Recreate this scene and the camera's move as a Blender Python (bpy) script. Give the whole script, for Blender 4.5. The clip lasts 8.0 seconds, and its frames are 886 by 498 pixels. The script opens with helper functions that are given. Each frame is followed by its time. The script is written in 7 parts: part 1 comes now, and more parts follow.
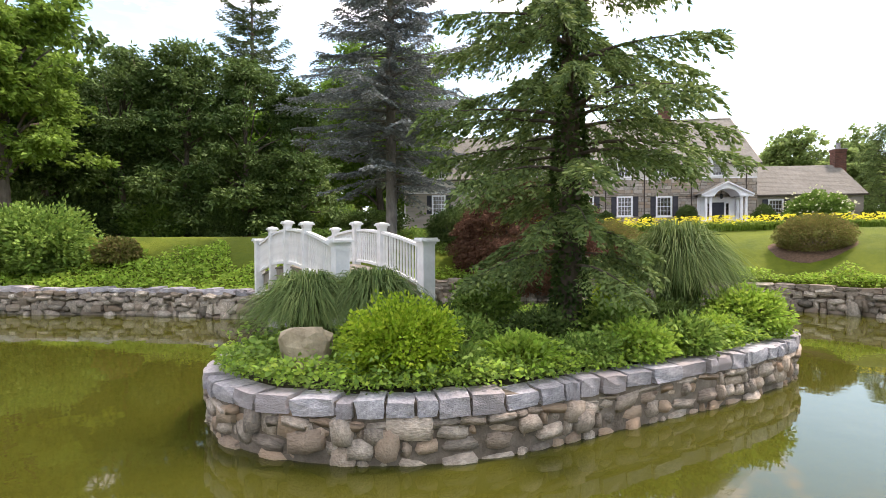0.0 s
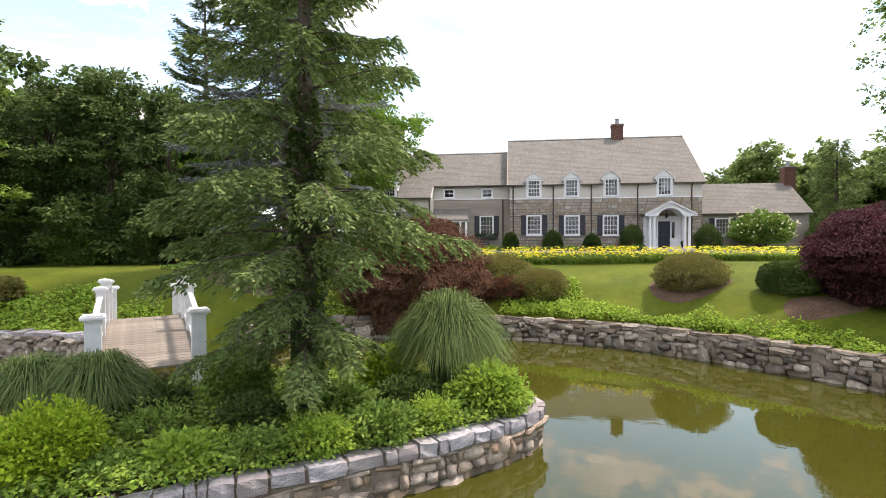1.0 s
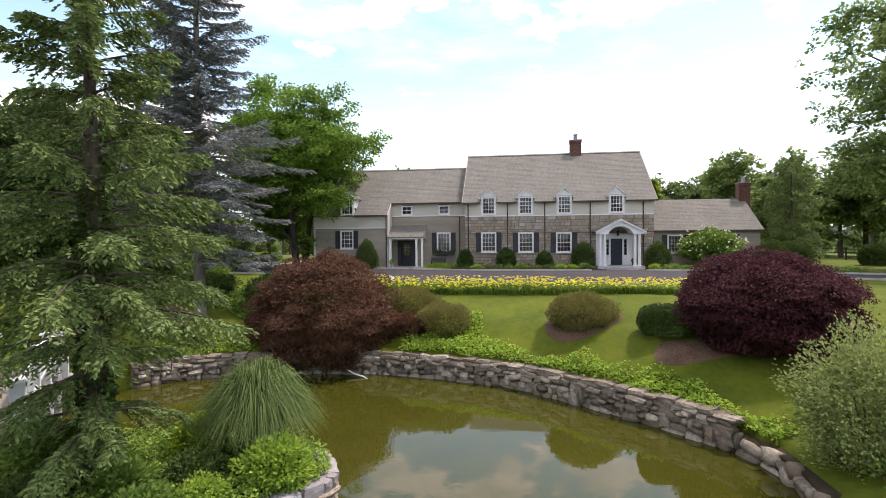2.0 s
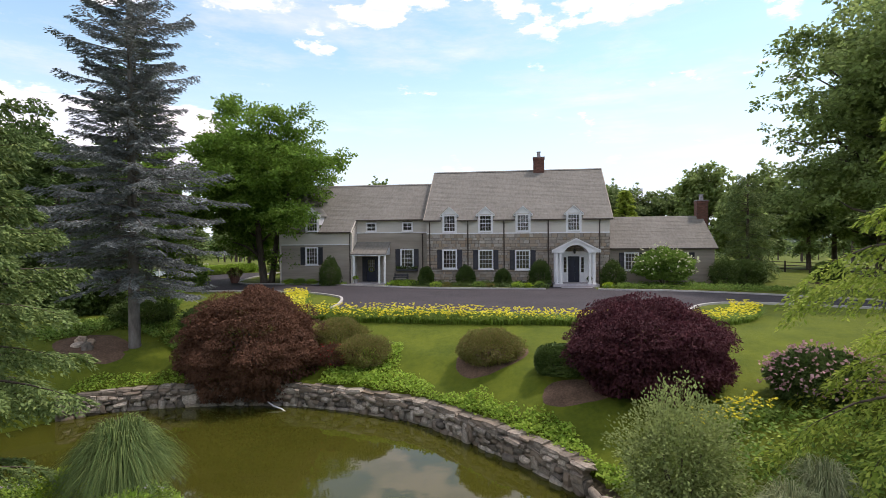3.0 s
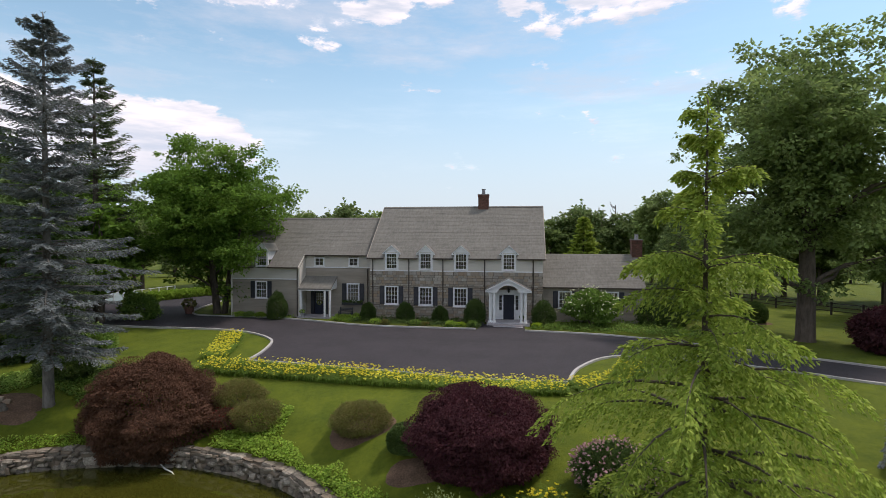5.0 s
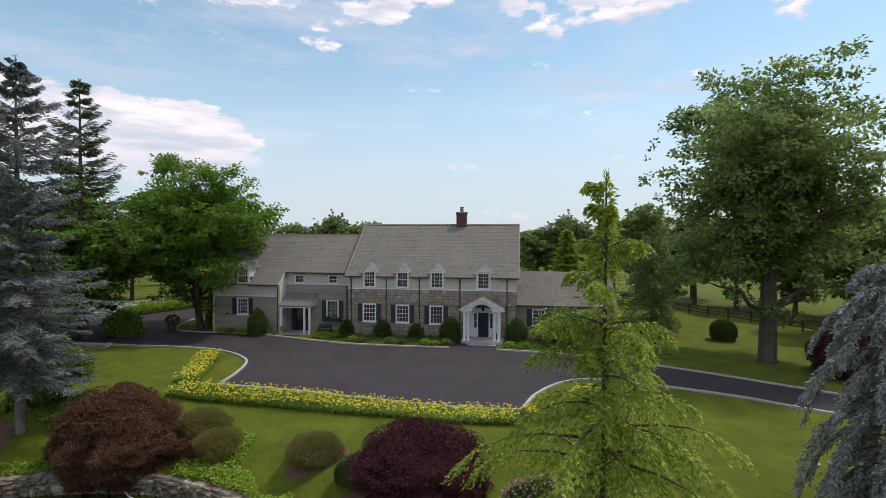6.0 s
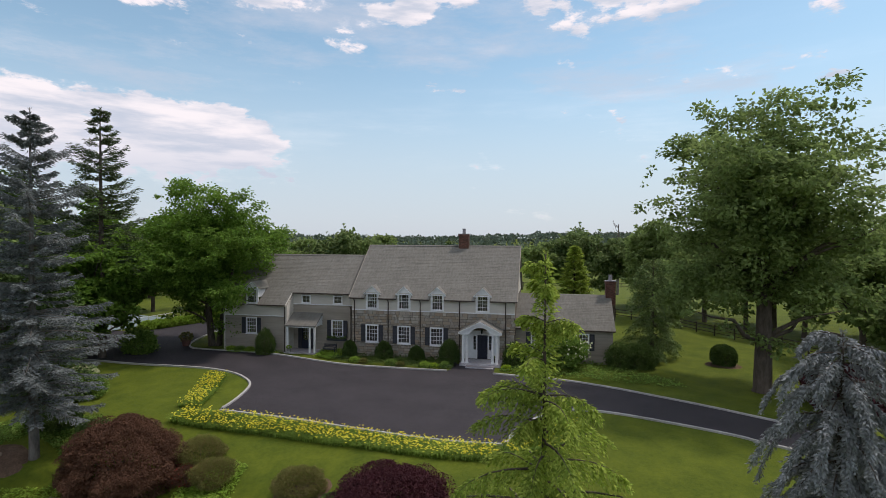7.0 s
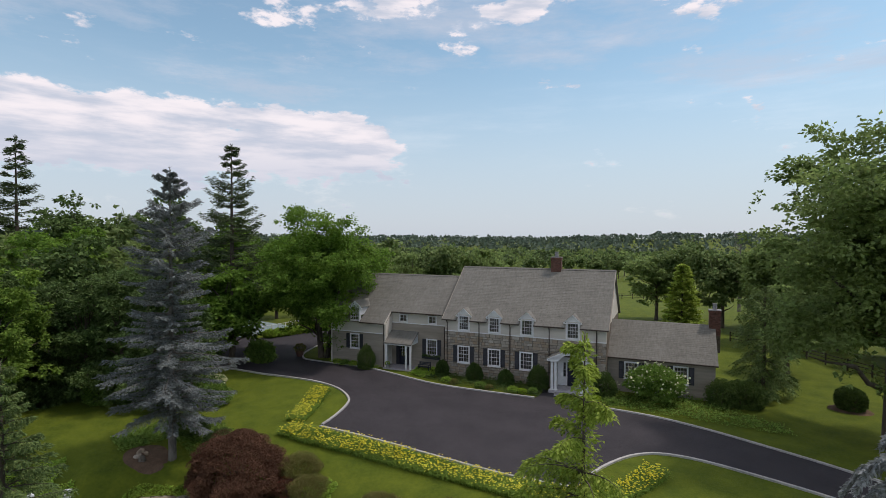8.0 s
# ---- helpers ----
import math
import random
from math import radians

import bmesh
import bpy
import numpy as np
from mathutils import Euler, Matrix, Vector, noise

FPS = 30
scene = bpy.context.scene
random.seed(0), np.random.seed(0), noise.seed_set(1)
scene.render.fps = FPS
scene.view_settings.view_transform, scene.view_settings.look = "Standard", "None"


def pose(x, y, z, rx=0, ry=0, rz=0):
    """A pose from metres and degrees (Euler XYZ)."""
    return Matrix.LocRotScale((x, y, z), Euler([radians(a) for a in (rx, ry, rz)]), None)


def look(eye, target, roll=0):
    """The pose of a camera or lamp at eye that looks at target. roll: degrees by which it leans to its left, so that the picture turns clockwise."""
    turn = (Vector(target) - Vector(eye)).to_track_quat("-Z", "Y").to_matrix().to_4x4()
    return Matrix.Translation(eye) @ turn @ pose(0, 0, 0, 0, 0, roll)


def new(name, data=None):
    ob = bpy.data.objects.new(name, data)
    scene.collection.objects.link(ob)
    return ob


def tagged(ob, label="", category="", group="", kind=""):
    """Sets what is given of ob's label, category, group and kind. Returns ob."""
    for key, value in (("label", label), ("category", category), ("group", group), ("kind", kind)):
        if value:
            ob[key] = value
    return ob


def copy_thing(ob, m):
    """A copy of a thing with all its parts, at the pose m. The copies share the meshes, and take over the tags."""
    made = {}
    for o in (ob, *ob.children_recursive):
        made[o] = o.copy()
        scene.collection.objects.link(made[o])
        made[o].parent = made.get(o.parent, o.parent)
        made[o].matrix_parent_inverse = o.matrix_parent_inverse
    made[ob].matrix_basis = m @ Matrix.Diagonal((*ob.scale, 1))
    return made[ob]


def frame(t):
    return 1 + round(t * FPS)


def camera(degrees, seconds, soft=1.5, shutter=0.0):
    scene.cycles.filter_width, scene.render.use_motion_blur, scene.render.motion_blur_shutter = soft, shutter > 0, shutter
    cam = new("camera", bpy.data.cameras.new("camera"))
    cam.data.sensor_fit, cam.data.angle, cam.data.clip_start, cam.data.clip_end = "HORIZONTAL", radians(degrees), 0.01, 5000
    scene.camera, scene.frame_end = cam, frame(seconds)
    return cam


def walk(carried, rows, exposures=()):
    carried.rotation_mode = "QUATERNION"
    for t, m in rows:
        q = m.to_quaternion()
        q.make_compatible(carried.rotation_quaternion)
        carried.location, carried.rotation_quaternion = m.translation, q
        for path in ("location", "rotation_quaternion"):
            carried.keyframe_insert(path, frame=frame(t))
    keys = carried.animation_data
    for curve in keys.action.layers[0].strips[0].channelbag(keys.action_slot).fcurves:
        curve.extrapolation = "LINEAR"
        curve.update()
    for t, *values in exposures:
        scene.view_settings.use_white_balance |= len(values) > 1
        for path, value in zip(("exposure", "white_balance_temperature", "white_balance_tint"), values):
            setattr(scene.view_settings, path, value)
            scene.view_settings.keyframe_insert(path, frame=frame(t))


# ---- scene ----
cam = camera(81.2, 8.0, soft=0.7)
# seconds, place, yaw, pitch, roll
ROWS = [
    (0.0, 0.212, 0.081, 2.462, 7.62, -1.22, 0.23),
    (0.5, 2.579, 0.388, 3.083, 7.97, -1.01, 0.18),
    (1.0, 4.833, 0.522, 3.804, 7.88, -0.93, 0.25),
    (1.5, 6.966, 0.727, 4.558, 7.94, -0.95, 0.39),
    (2.0, 8.910, 0.709, 5.298, 8.13, -0.96, 0.47),
    (3.5, 14.124, 0.086, 7.722, 8.39, -1.16, 0.35),
    (4.0, 15.667, -0.257, 8.708, 8.83, -1.34, 0.08),
    (4.5, 16.959, -0.409, 9.604, 8.47, -1.30, -0.11),
    (6.0, 20.561, -1.213, 12.193, 8.59, -1.29, -0.17),
    (6.5, 21.737, -1.566, 13.237, 9.25, -1.32, -0.13),
    (7.0, 22.828, -1.818, 14.391, 11.17, -1.28, -0.25),
    (7.5, 23.927, -2.051, 15.589, 17.65, -1.27, -0.21),
    (8.0, 25.074, -2.330, 16.843, 23.48, -1.35, -0.17),
]
walk(cam, [(t, pose(x, y, z, 90 + pitch, roll, yaw)) for t, x, y, z, yaw, pitch, roll in ROWS],
     exposures=[(0.0, 1.46, 7000, 25), (1.0, 1.28, 7000, 25), (1.6, 1.06, 6950, 26), (2.2, 0.86, 6800, 26), (3.4, 0.4, 6600, 24), (6.0, 0.03, 6550, 20), (8.0, -0.16, 6500, 20)])

# ---- sky and sun ----
SUN_FROM = Vector((0.40, 0.26, 0.88)).normalized()
world = bpy.data.worlds.new("daylight")
scene.world = world
world.use_nodes = True


def build_sky():
    nt = world.node_tree
    nt.nodes.clear()
    out = nt.nodes.new("ShaderNodeOutputWorld")
    bg = nt.nodes.new("ShaderNodeBackground")
    bg.inputs["Strength"].default_value = 0.15
    sky = nt.nodes.new("ShaderNodeTexSky")
    sky.sky_type = "NISHITA"
    sky.sun_disc = False
    sky.sun_elevation = math.asin(SUN_FROM.z)
    sky.sun_rotation = math.atan2(SUN_FROM.x, SUN_FROM.y)
    sky.dust_density = 0.6
    sky.ozone_density = 1.2
    tc = nt.nodes.new("ShaderNodeTexCoord")
    sep = nt.nodes.new("ShaderNodeSeparateXYZ")
    nt.links.new(tc.outputs["Generated"], sep.inputs[0])

    def math_node(op, a, b=None, clamp=False):
        n = nt.nodes.new("ShaderNodeMath")
        n.operation, n.use_clamp = op, clamp
        for i, v in enumerate((a, b)):
            if v is None:
                continue
            if isinstance(v, (int, float)):
                n.inputs[i].default_value = v
            else:
                nt.links.new(v, n.inputs[i])
        return n.outputs[0]

    azimuth = math_node("ARCTAN2", sep.outputs["X"], sep.outputs["Y"])
    height = sep.outputs["Z"]
    comb = nt.nodes.new("ShaderNodeCombineXYZ")
    nt.links.new(azimuth, comb.inputs[0])
    nt.links.new(height, comb.inputs[1])

    def ramp(value, lo, hi, a=0.0, b=1.0):
        mr = nt.nodes.new("ShaderNodeMapRange")
        mr.interpolation_type = "SMOOTHSTEP"
        for key, v in (("From Min", lo), ("From Max", hi), ("To Min", a), ("To Max", b)):
            mr.inputs[key].default_value = v
        nt.links.new(value, mr.inputs["Value"])
        return mr.outputs[0]

    def cloud_noise(stretch, offset, detail, rough=0.55):
        mp = nt.nodes.new("ShaderNodeMapping")
        mp.inputs["Location"].default_value = offset
        mp.inputs["Scale"].default_value = stretch
        nt.links.new(comb.outputs[0], mp.inputs["Vector"])
        no = nt.nodes.new("ShaderNodeTexNoise")
        no.inputs["Scale"].default_value = 1.0
        no.inputs["Detail"].default_value = detail
        no.inputs["Roughness"].default_value = rough
        nt.links.new(mp.outputs[0], no.inputs["Vector"])
        return no.outputs["Fac"]

    puff = cloud_noise((7.5, 18.0, 1), (2.3, 0.7, 0), 10, 0.6)
    # a long heap of cloud low in the north-west, and a broken layer high up
    west = ramp(azimuth, -0.42, -0.62)
    low = math_node("MULTIPLY", ramp(height, 0.05, 0.15), ramp(height, 0.25, 0.205))
    bank = math_node("MULTIPLY", math_node("MULTIPLY", west, low), 0.32)
    high = ramp(height, 0.32, 0.42, 0.0, 0.17)
    base = math_node("SUBTRACT", math_node("ADD", puff, math_node("ADD", bank, high)), 0.11)
    heaps = ramp(base, 0.48, 0.585)
    wisps = math_node("MULTIPLY", ramp(cloud_noise((2.2, 9.0, 1), (0.4, 3.3, 0), 8, 0.66), 0.38, 0.74), 0.75)
    cover = math_node("MAXIMUM", wisps, heaps, clamp=True)
    cover = math_node("MAXIMUM", cover, ramp(height, 0.36, 0.02, 0.1, 0.85), clamp=True)
    shade = nt.nodes.new("ShaderNodeMix")
    shade.data_type = "RGBA"
    lit = math_node("MULTIPLY", math_node("MULTIPLY", ramp(cloud_noise((5.0, 26.0, 1), (2.1, 0.25, 0), 6), 0.36, 0.6), ramp(height, 0.1, 0.2, 0.35, 1.0)), heaps)
    # thin streaks of high cloud
    streaks = math_node("MULTIPLY", ramp(cloud_noise((2.6, 15.0, 1), (1.7, 5.1, 0), 9, 0.64), 0.46, 0.72), ramp(height, 0.1, 0.2, 0.0, 0.5))
    nt.links.new(math_node("MAXIMUM", lit, streaks), shade.inputs["Factor"])
    shade.inputs["A"].default_value = (3.95, 4.55, 5.15, 1)
    shade.inputs["B"].default_value = (6.7, 6.6, 6.55, 1)
    tint = nt.nodes.new("ShaderNodeMix")
    tint.data_type, tint.blend_type = "RGBA", "MULTIPLY"
    tint.inputs["Factor"].default_value = 1.0
    nt.links.new(sky.outputs[0], tint.inputs["A"])
    tint.inputs["B"].default_value = (1.02, 1.24, 1.06, 1)
    mix = nt.nodes.new("ShaderNodeMix")
    mix.data_type = "RGBA"
    nt.links.new(cover, mix.inputs["Factor"])
    nt.links.new(tint.outputs["Result"], mix.inputs["A"])
    nt.links.new(shade.outputs["Result"], mix.inputs["B"])
    nt.links.new(mix.outputs["Result"], bg.inputs["Color"])
    nt.links.new(bg.outputs[0], out.inputs["Surface"])


build_sky()
sun_data = bpy.data.lights.new("sun", "SUN")
sun_data.energy, sun_data.angle, sun_data.color = 2.3, radians(6.0), (1.0, 0.95, 0.86)
sun = new("sun", sun_data)
sun.matrix_world = look(Vector((0, 40, 0)) + SUN_FROM * 120, (0, 40, 0))


# ---- materials ----
def material(name, dark, light, rough=0.8, scale=4.0, bump=0.0, bump_scale=30.0, large=0.35, metallic=0.0, vary=0.0, island=0.0,
             translucent=0.0, stretch=(1, 1, 1), coat=0.0, tint=None):
    """A surface of two colours mixed by fine grain and broad patches, with relief. vary: shift from object to object; island: from piece to piece."""
    m = bpy.data.materials.new(name)
    m.use_nodes = True
    nt = m.node_tree
    nodes, link = nt.nodes, nt.links.new
    bsdf = nodes["Principled BSDF"]
    tc = nodes.new("ShaderNodeTexCoord")
    mp = nodes.new("ShaderNodeMapping")
    mp.inputs["Scale"].default_value = stretch
    link(tc.outputs["Object"], mp.inputs["Vector"])
    fine = nodes.new("ShaderNodeTexNoise")
    fine.inputs["Scale"].default_value, fine.inputs["Detail"].default_value, fine.inputs["Roughness"].default_value = scale, 8, 0.65
    link(mp.outputs[0], fine.inputs["Vector"])
    broad = nodes.new("ShaderNodeTexNoise")
    broad.inputs["Scale"].default_value, broad.inputs["Detail"].default_value = scale * 0.13, 3
    link(mp.outputs[0], broad.inputs["Vector"])
    blend = nodes.new("ShaderNodeMix")
    blend.inputs["Factor"].default_value = large
    link(fine.outputs["Fac"], blend.inputs["A"])
    link(broad.outputs["Fac"], blend.inputs["B"])
    ramp = nodes.new("ShaderNodeMapRange")
    ramp.inputs["From Min"].default_value, ramp.inputs["From Max"].default_value = 0.33, 0.67
    link(blend.outputs["Result"], ramp.inputs["Value"])
    col = nodes.new("ShaderNodeMix")
    col.data_type = "RGBA"
    link(ramp.outputs[0], col.inputs["Factor"])
    col.inputs["A"].default_value, col.inputs["B"].default_value = (*dark, 1), (*light, 1)
    last = col.outputs["Result"]
    if vary or island:
        src = nodes.new("ShaderNodeObjectInfo").outputs["Random"] if vary else nodes.new("ShaderNodeNewGeometry").outputs["Random Per Island"]
        hsv = nodes.new("ShaderNodeHueSaturation")
        amount = vary or island
        val = nodes.new("ShaderNodeMapRange")
        val.inputs["To Min"].default_value, val.inputs["To Max"].default_value = 1 - amount, 1 + amount
        link(src, val.inputs["Value"])
        link(val.outputs[0], hsv.inputs["Value"])
        link(last, hsv.inputs["Color"])
        last = hsv.outputs[0]
        if tint:
            mul = nodes.new("ShaderNodeMath")
            mul.operation = "MULTIPLY"
            mul.inputs[1].default_value = 7.31
            link(src, mul.inputs[0])
            fr = nodes.new("ShaderNodeMath")
            fr.operation = "FRACT"
            link(mul.outputs[0], fr.inputs[0])
            pw = nodes.new("ShaderNodeMath")
            pw.operation = "POWER"
            pw.inputs[1].default_value = 2.0
            link(fr.outputs[0], pw.inputs[0])
            tn = nodes.new("ShaderNodeMix")
            tn.data_type = "RGBA"
            link(pw.outputs[0], tn.inputs["Factor"])
            link(last, tn.inputs["A"])
            tn.inputs["B"].default_value = (*tint, 1)
            last = tn.outputs["Result"]
    link(last, bsdf.inputs["Base Color"])
    bsdf.inputs["Roughness"].default_value, bsdf.inputs["Metallic"].default_value = rough, metallic
    bsdf.inputs["Coat Weight"].default_value = coat
    bsdf.inputs["Specular IOR Level"].default_value = 0.2 if translucent or rough >= 0.9 else 0.45
    if bump:
        bn = nodes.new("ShaderNodeTexNoise")
        bn.inputs["Scale"].default_value, bn.inputs["Detail"].default_value = bump_scale, 6
        link(mp.outputs[0], bn.inputs["Vector"])
        bp = nodes.new("ShaderNodeBump")
        bp.inputs["Strength"].default_value, bp.inputs["Distance"].default_value = min(1.0, bump), 0.03
        link(bn.outputs["Fac"], bp.inputs["Height"])
        link(bp.outputs[0], bsdf.inputs["Normal"])
    if translucent:
        tr = nodes.new("ShaderNodeBsdfTranslucent")
        link(last, tr.inputs["Color"])
        ms = nodes.new("ShaderNodeMixShader")
        ms.inputs[0].default_value = translucent
        link(bsdf.outputs[0], ms.inputs[1])
        link(tr.outputs[0], ms.inputs[2])
        link(ms.outputs[0], nodes["Material Output"].inputs["Surface"])
    return m


def leaf_material(name, dark, light, island=0.35, translucent=0.4, tint=None, rough=0.72):
    return material(name, dark, light, rough=rough, scale=1.6, large=0.6, island=island, translucent=translucent, tint=tint)


M_LAWN = material("lawn_grass", (0.054, 0.083, 0.005), (0.122, 0.149, 0.01), rough=0.9, scale=5.0, bump=0.8, bump_scale=60, large=0.5)
M_ASPHALT = material("asphalt", (0.02, 0.017, 0.02), (0.04, 0.034, 0.038), rough=0.85, scale=3.0, bump=0.4, bump_scale=150, large=0.6)
M_KERB = material("kerb_stone", (0.3, 0.29, 0.27), (0.5, 0.48, 0.45), rough=0.8, scale=3.0, bump=0.3)
M_MULCH = material("bark_mulch", (0.06, 0.038, 0.024), (0.2, 0.13, 0.085), rough=0.95, scale=14, bump=1.0, bump_scale=45)
M_SOIL = material("garden_soil", (0.025, 0.02, 0.012), (0.06, 0.05, 0.028), rough=0.95, scale=10, bump=1.0, bump_scale=30)
M_STONE = material("field_stone", (0.13, 0.11, 0.09), (0.47, 0.4, 0.32), rough=0.85, scale=6.0, bump=1.0, bump_scale=12, vary=0.5, tint=(0.36, 0.25, 0.16))
M_STONE_FAR = material("dry_stone", (0.085, 0.075, 0.06), (0.44, 0.385, 0.31), rough=0.9, scale=6.0, bump=0.6, bump_scale=22, vary=0.6, tint=(0.2, 0.155, 0.11))
M_CAP = material("cap_stone", (0.19, 0.185, 0.21), (0.58, 0.56, 0.57), rough=0.9, scale=7.0, bump=1.0, bump_scale=18, vary=0.28, tint=(0.33, 0.29, 0.28))
M_MORTAR = material("wall_core", (0.07, 0.056, 0.042), (0.24, 0.2, 0.155), rough=0.95, scale=6.0, bump=0.6)
M_WHITE = material("white_paint", (0.68, 0.68, 0.68), (0.82, 0.82, 0.81), rough=0.45, scale=3.0, bump=0.05)
M_WHITE_OLD = material("weathered_white_paint", (0.5, 0.52, 0.52), (0.78, 0.78, 0.77), rough=0.6, scale=5.0, bump=0.15, large=0.5)
M_DECK = material("weathered_planks", (0.13, 0.11, 0.085), (0.3, 0.265, 0.21), rough=0.85, scale=5.0, bump=0.5, vary=0.15, stretch=(1, 1, 1))
M_SIDING = material("weathered_cedar_siding", (0.25, 0.214, 0.174), (0.40, 0.35, 0.288), rough=0.85, scale=2.0, bump=0.3, bump_scale=20, stretch=(0.25, 1, 3), large=0.5)
M_SIDING_PALE = material("pale_painted_clapboard", (0.50, 0.46, 0.40), (0.62, 0.58, 0.51), rough=0.7, scale=1.6, bump=0.12, stretch=(0.3, 1, 2))
M_FACADE_STONE = material("facade_ashlar", (0.23, 0.205, 0.175), (0.43, 0.39, 0.335), rough=0.85, scale=5.0, bump=0.5, bump_scale=14, island=0.24, tint=(0.32, 0.24, 0.165))
M_SHINGLE = material("wood_shingle", (0.138, 0.131, 0.113), (0.215, 0.206, 0.18), rough=0.9, scale=3.4, bump=0.35, bump_scale=16, stretch=(1.6, 0.6, 0.6), large=0.25, island=0.07)
M_BRICK = material("chimney_brick", (0.085, 0.038, 0.028), (0.19, 0.085, 0.062), rough=0.85, scale=7.0, bump=0.4, island=0.3)
M_SHUTTER = material("dark_shutter_paint", (0.02, 0.021, 0.026), (0.04, 0.04, 0.05), rough=0.55, scale=4.0)
M_DOOR = material("navy_door_paint", (0.008, 0.01, 0.022), (0.016, 0.02, 0.038), rough=0.35, scale=3.0)
M_METAL = material("brown_gutter_metal", (0.05, 0.035, 0.028), (0.09, 0.07, 0.058), rough=0.5, scale=3.0, metallic=0.3)
M_IRON = material("black_iron", (0.01, 0.01, 0.01), (0.025, 0.025, 0.025), rough=0.5, scale=5.0)
M_INSIDE = material("plaster_inside", (0.3, 0.28, 0.25), (0.38, 0.36, 0.33), rough=0.9, scale=1.0)
M_BARK = material("bark", (0.045, 0.035, 0.026), (0.15, 0.12, 0.095), rough=0.95, scale=5.0, bump=1.0, bump_scale=18, stretch=(1, 1, 0.3))
M_BARK_GREY = material("grey_bark", (0.07, 0.062, 0.055), (0.25, 0.225, 0.2), rough=0.95, scale=5.0, bump=1.0, bump_scale=18, stretch=(1, 1, 0.3))
M_FENCE = material("dark_fence_rail", (0.03, 0.024, 0.018), (0.08, 0.065, 0.05), rough=0.9, scale=6.0, bump=0.3)
M_COURT = material("tennis_court_paint", (0.19, 0.25, 0.25), (0.27, 0.33, 0.33), rough=0.9, scale=1.0)
M_ROCK = material("lichen_rock", (0.15, 0.12, 0.075), (0.5, 0.42, 0.29), rough=0.9, scale=5.0, bump=0.9, bump_scale=10, large=0.5)

L_OAK = leaf_material("oak_leaf", (0.125, 0.19, 0.055), (0.3, 0.385, 0.13), translucent=0.55)
L_COVER_DEEP = leaf_material("rhododendron_leaf", (0.1, 0.19, 0.03), (0.25, 0.38, 0.08), translucent=0.35)
L_MAPLE = leaf_material("green_maple_leaf", (0.079, 0.162, 0.019), (0.198, 0.324, 0.050), translucent=0.46)
L_BRIGHT = leaf_material("bright_leaf", (0.105, 0.185, 0.026), (0.23, 0.345, 0.058))
L_DARK = leaf_material("dark_evergreen_leaf", (0.048, 0.092, 0.024), (0.135, 0.2, 0.058), translucent=0.28)
L_SPRUCE = leaf_material("spruce_needle", (0.065, 0.11, 0.038), (0.18, 0.26, 0.085), translucent=0.28, tint=(0.23, 0.3, 0.09))
L_SPRUCE_DARK = leaf_material("dark_spruce_needle", (0.05, 0.08, 0.038), (0.125, 0.165, 0.065), translucent=0.20)
L_BLUE = leaf_material("blue_spruce_needle", (0.098, 0.113, 0.112), (0.31, 0.33, 0.328), translucent=0.2, tint=(0.165, 0.19, 0.175))
L_SILVER = leaf_material("silver_spruce_needle", (0.19, 0.205, 0.205), (0.46, 0.475, 0.475), translucent=0.2, tint=(0.22, 0.235, 0.22))
L_CEDAR = leaf_material("golden_cedar_needle", (0.155, 0.23, 0.03), (0.35, 0.46, 0.07), translucent=0.42, tint=(0.46, 0.54, 0.1))
L_RED = leaf_material("rust_red_maple_leaf", (0.068, 0.034, 0.022), (0.185, 0.092, 0.056), translucent=0.32, tint=(0.16, 0.08, 0.045))
L_PURPLE = leaf_material("purple_maple_leaf", (0.036, 0.012, 0.017), (0.1, 0.029, 0.04), translucent=0.32, tint=(0.115, 0.04, 0.042))
L_YEW = leaf_material("clipped_yew_leaf", (0.043, 0.080, 0.021), (0.107, 0.160, 0.035), translucent=0.23)
L_BOX = leaf_material("bronze_green_shrub_leaf", (0.09, 0.112, 0.026), (0.24, 0.262, 0.06), translucent=0.3, tint=(0.27, 0.19, 0.08))
L_COVER = leaf_material("ground_cover_leaf", (0.15, 0.27, 0.03), (0.33, 0.5, 0.07), translucent=0.41, tint=(0.390, 0.512, 0.080))
L_IVY = leaf_material("ivy_leaf", (0.08, 0.16, 0.025), (0.2, 0.32, 0.06), translucent=0.34, tint=(0.273, 0.384, 0.080))
L_LIME = leaf_material("lime_shrub_leaf", (0.148, 0.270, 0.016), (0.329, 0.486, 0.034), translucent=0.45, tint=(0.461, 0.567, 0.054))
L_GRASS = leaf_material("ornamental_grass_blade", (0.052, 0.1, 0.028), (0.145, 0.22, 0.07), translucent=0.3, tint=(0.22, 0.28, 0.09))
L_REED = leaf_material("pale_reed_blade", (0.15, 0.19, 0.08), (0.3, 0.34, 0.17), translucent=0.3, tint=(0.45, 0.45, 0.25))
L_IVY_DARK = leaf_material("dark_ivy_leaf", (0.03, 0.06, 0.015), (0.09, 0.14, 0.035), translucent=0.25)
L_LILY = leaf_material("daylily_blade", (0.088, 0.160, 0.024), (0.215, 0.320, 0.048), translucent=0.34)
L_WILLOW = leaf_material("grey_green_willow_leaf", (0.156, 0.208, 0.064), (0.371, 0.432, 0.160), translucent=0.41)
P_YELLOW = leaf_material("yellow_petal", (0.8, 0.68, 0.03), (0.92, 0.86, 0.12), island=0.2, translucent=0.25)
P_PINK = leaf_material("pink_petal", (0.42, 0.22, 0.24), (0.62, 0.42, 0.42), island=0.2)
P_WHITE = leaf_material("cream_petal", (0.5, 0.52, 0.3), (0.74, 0.74, 0.52), island=0.2)
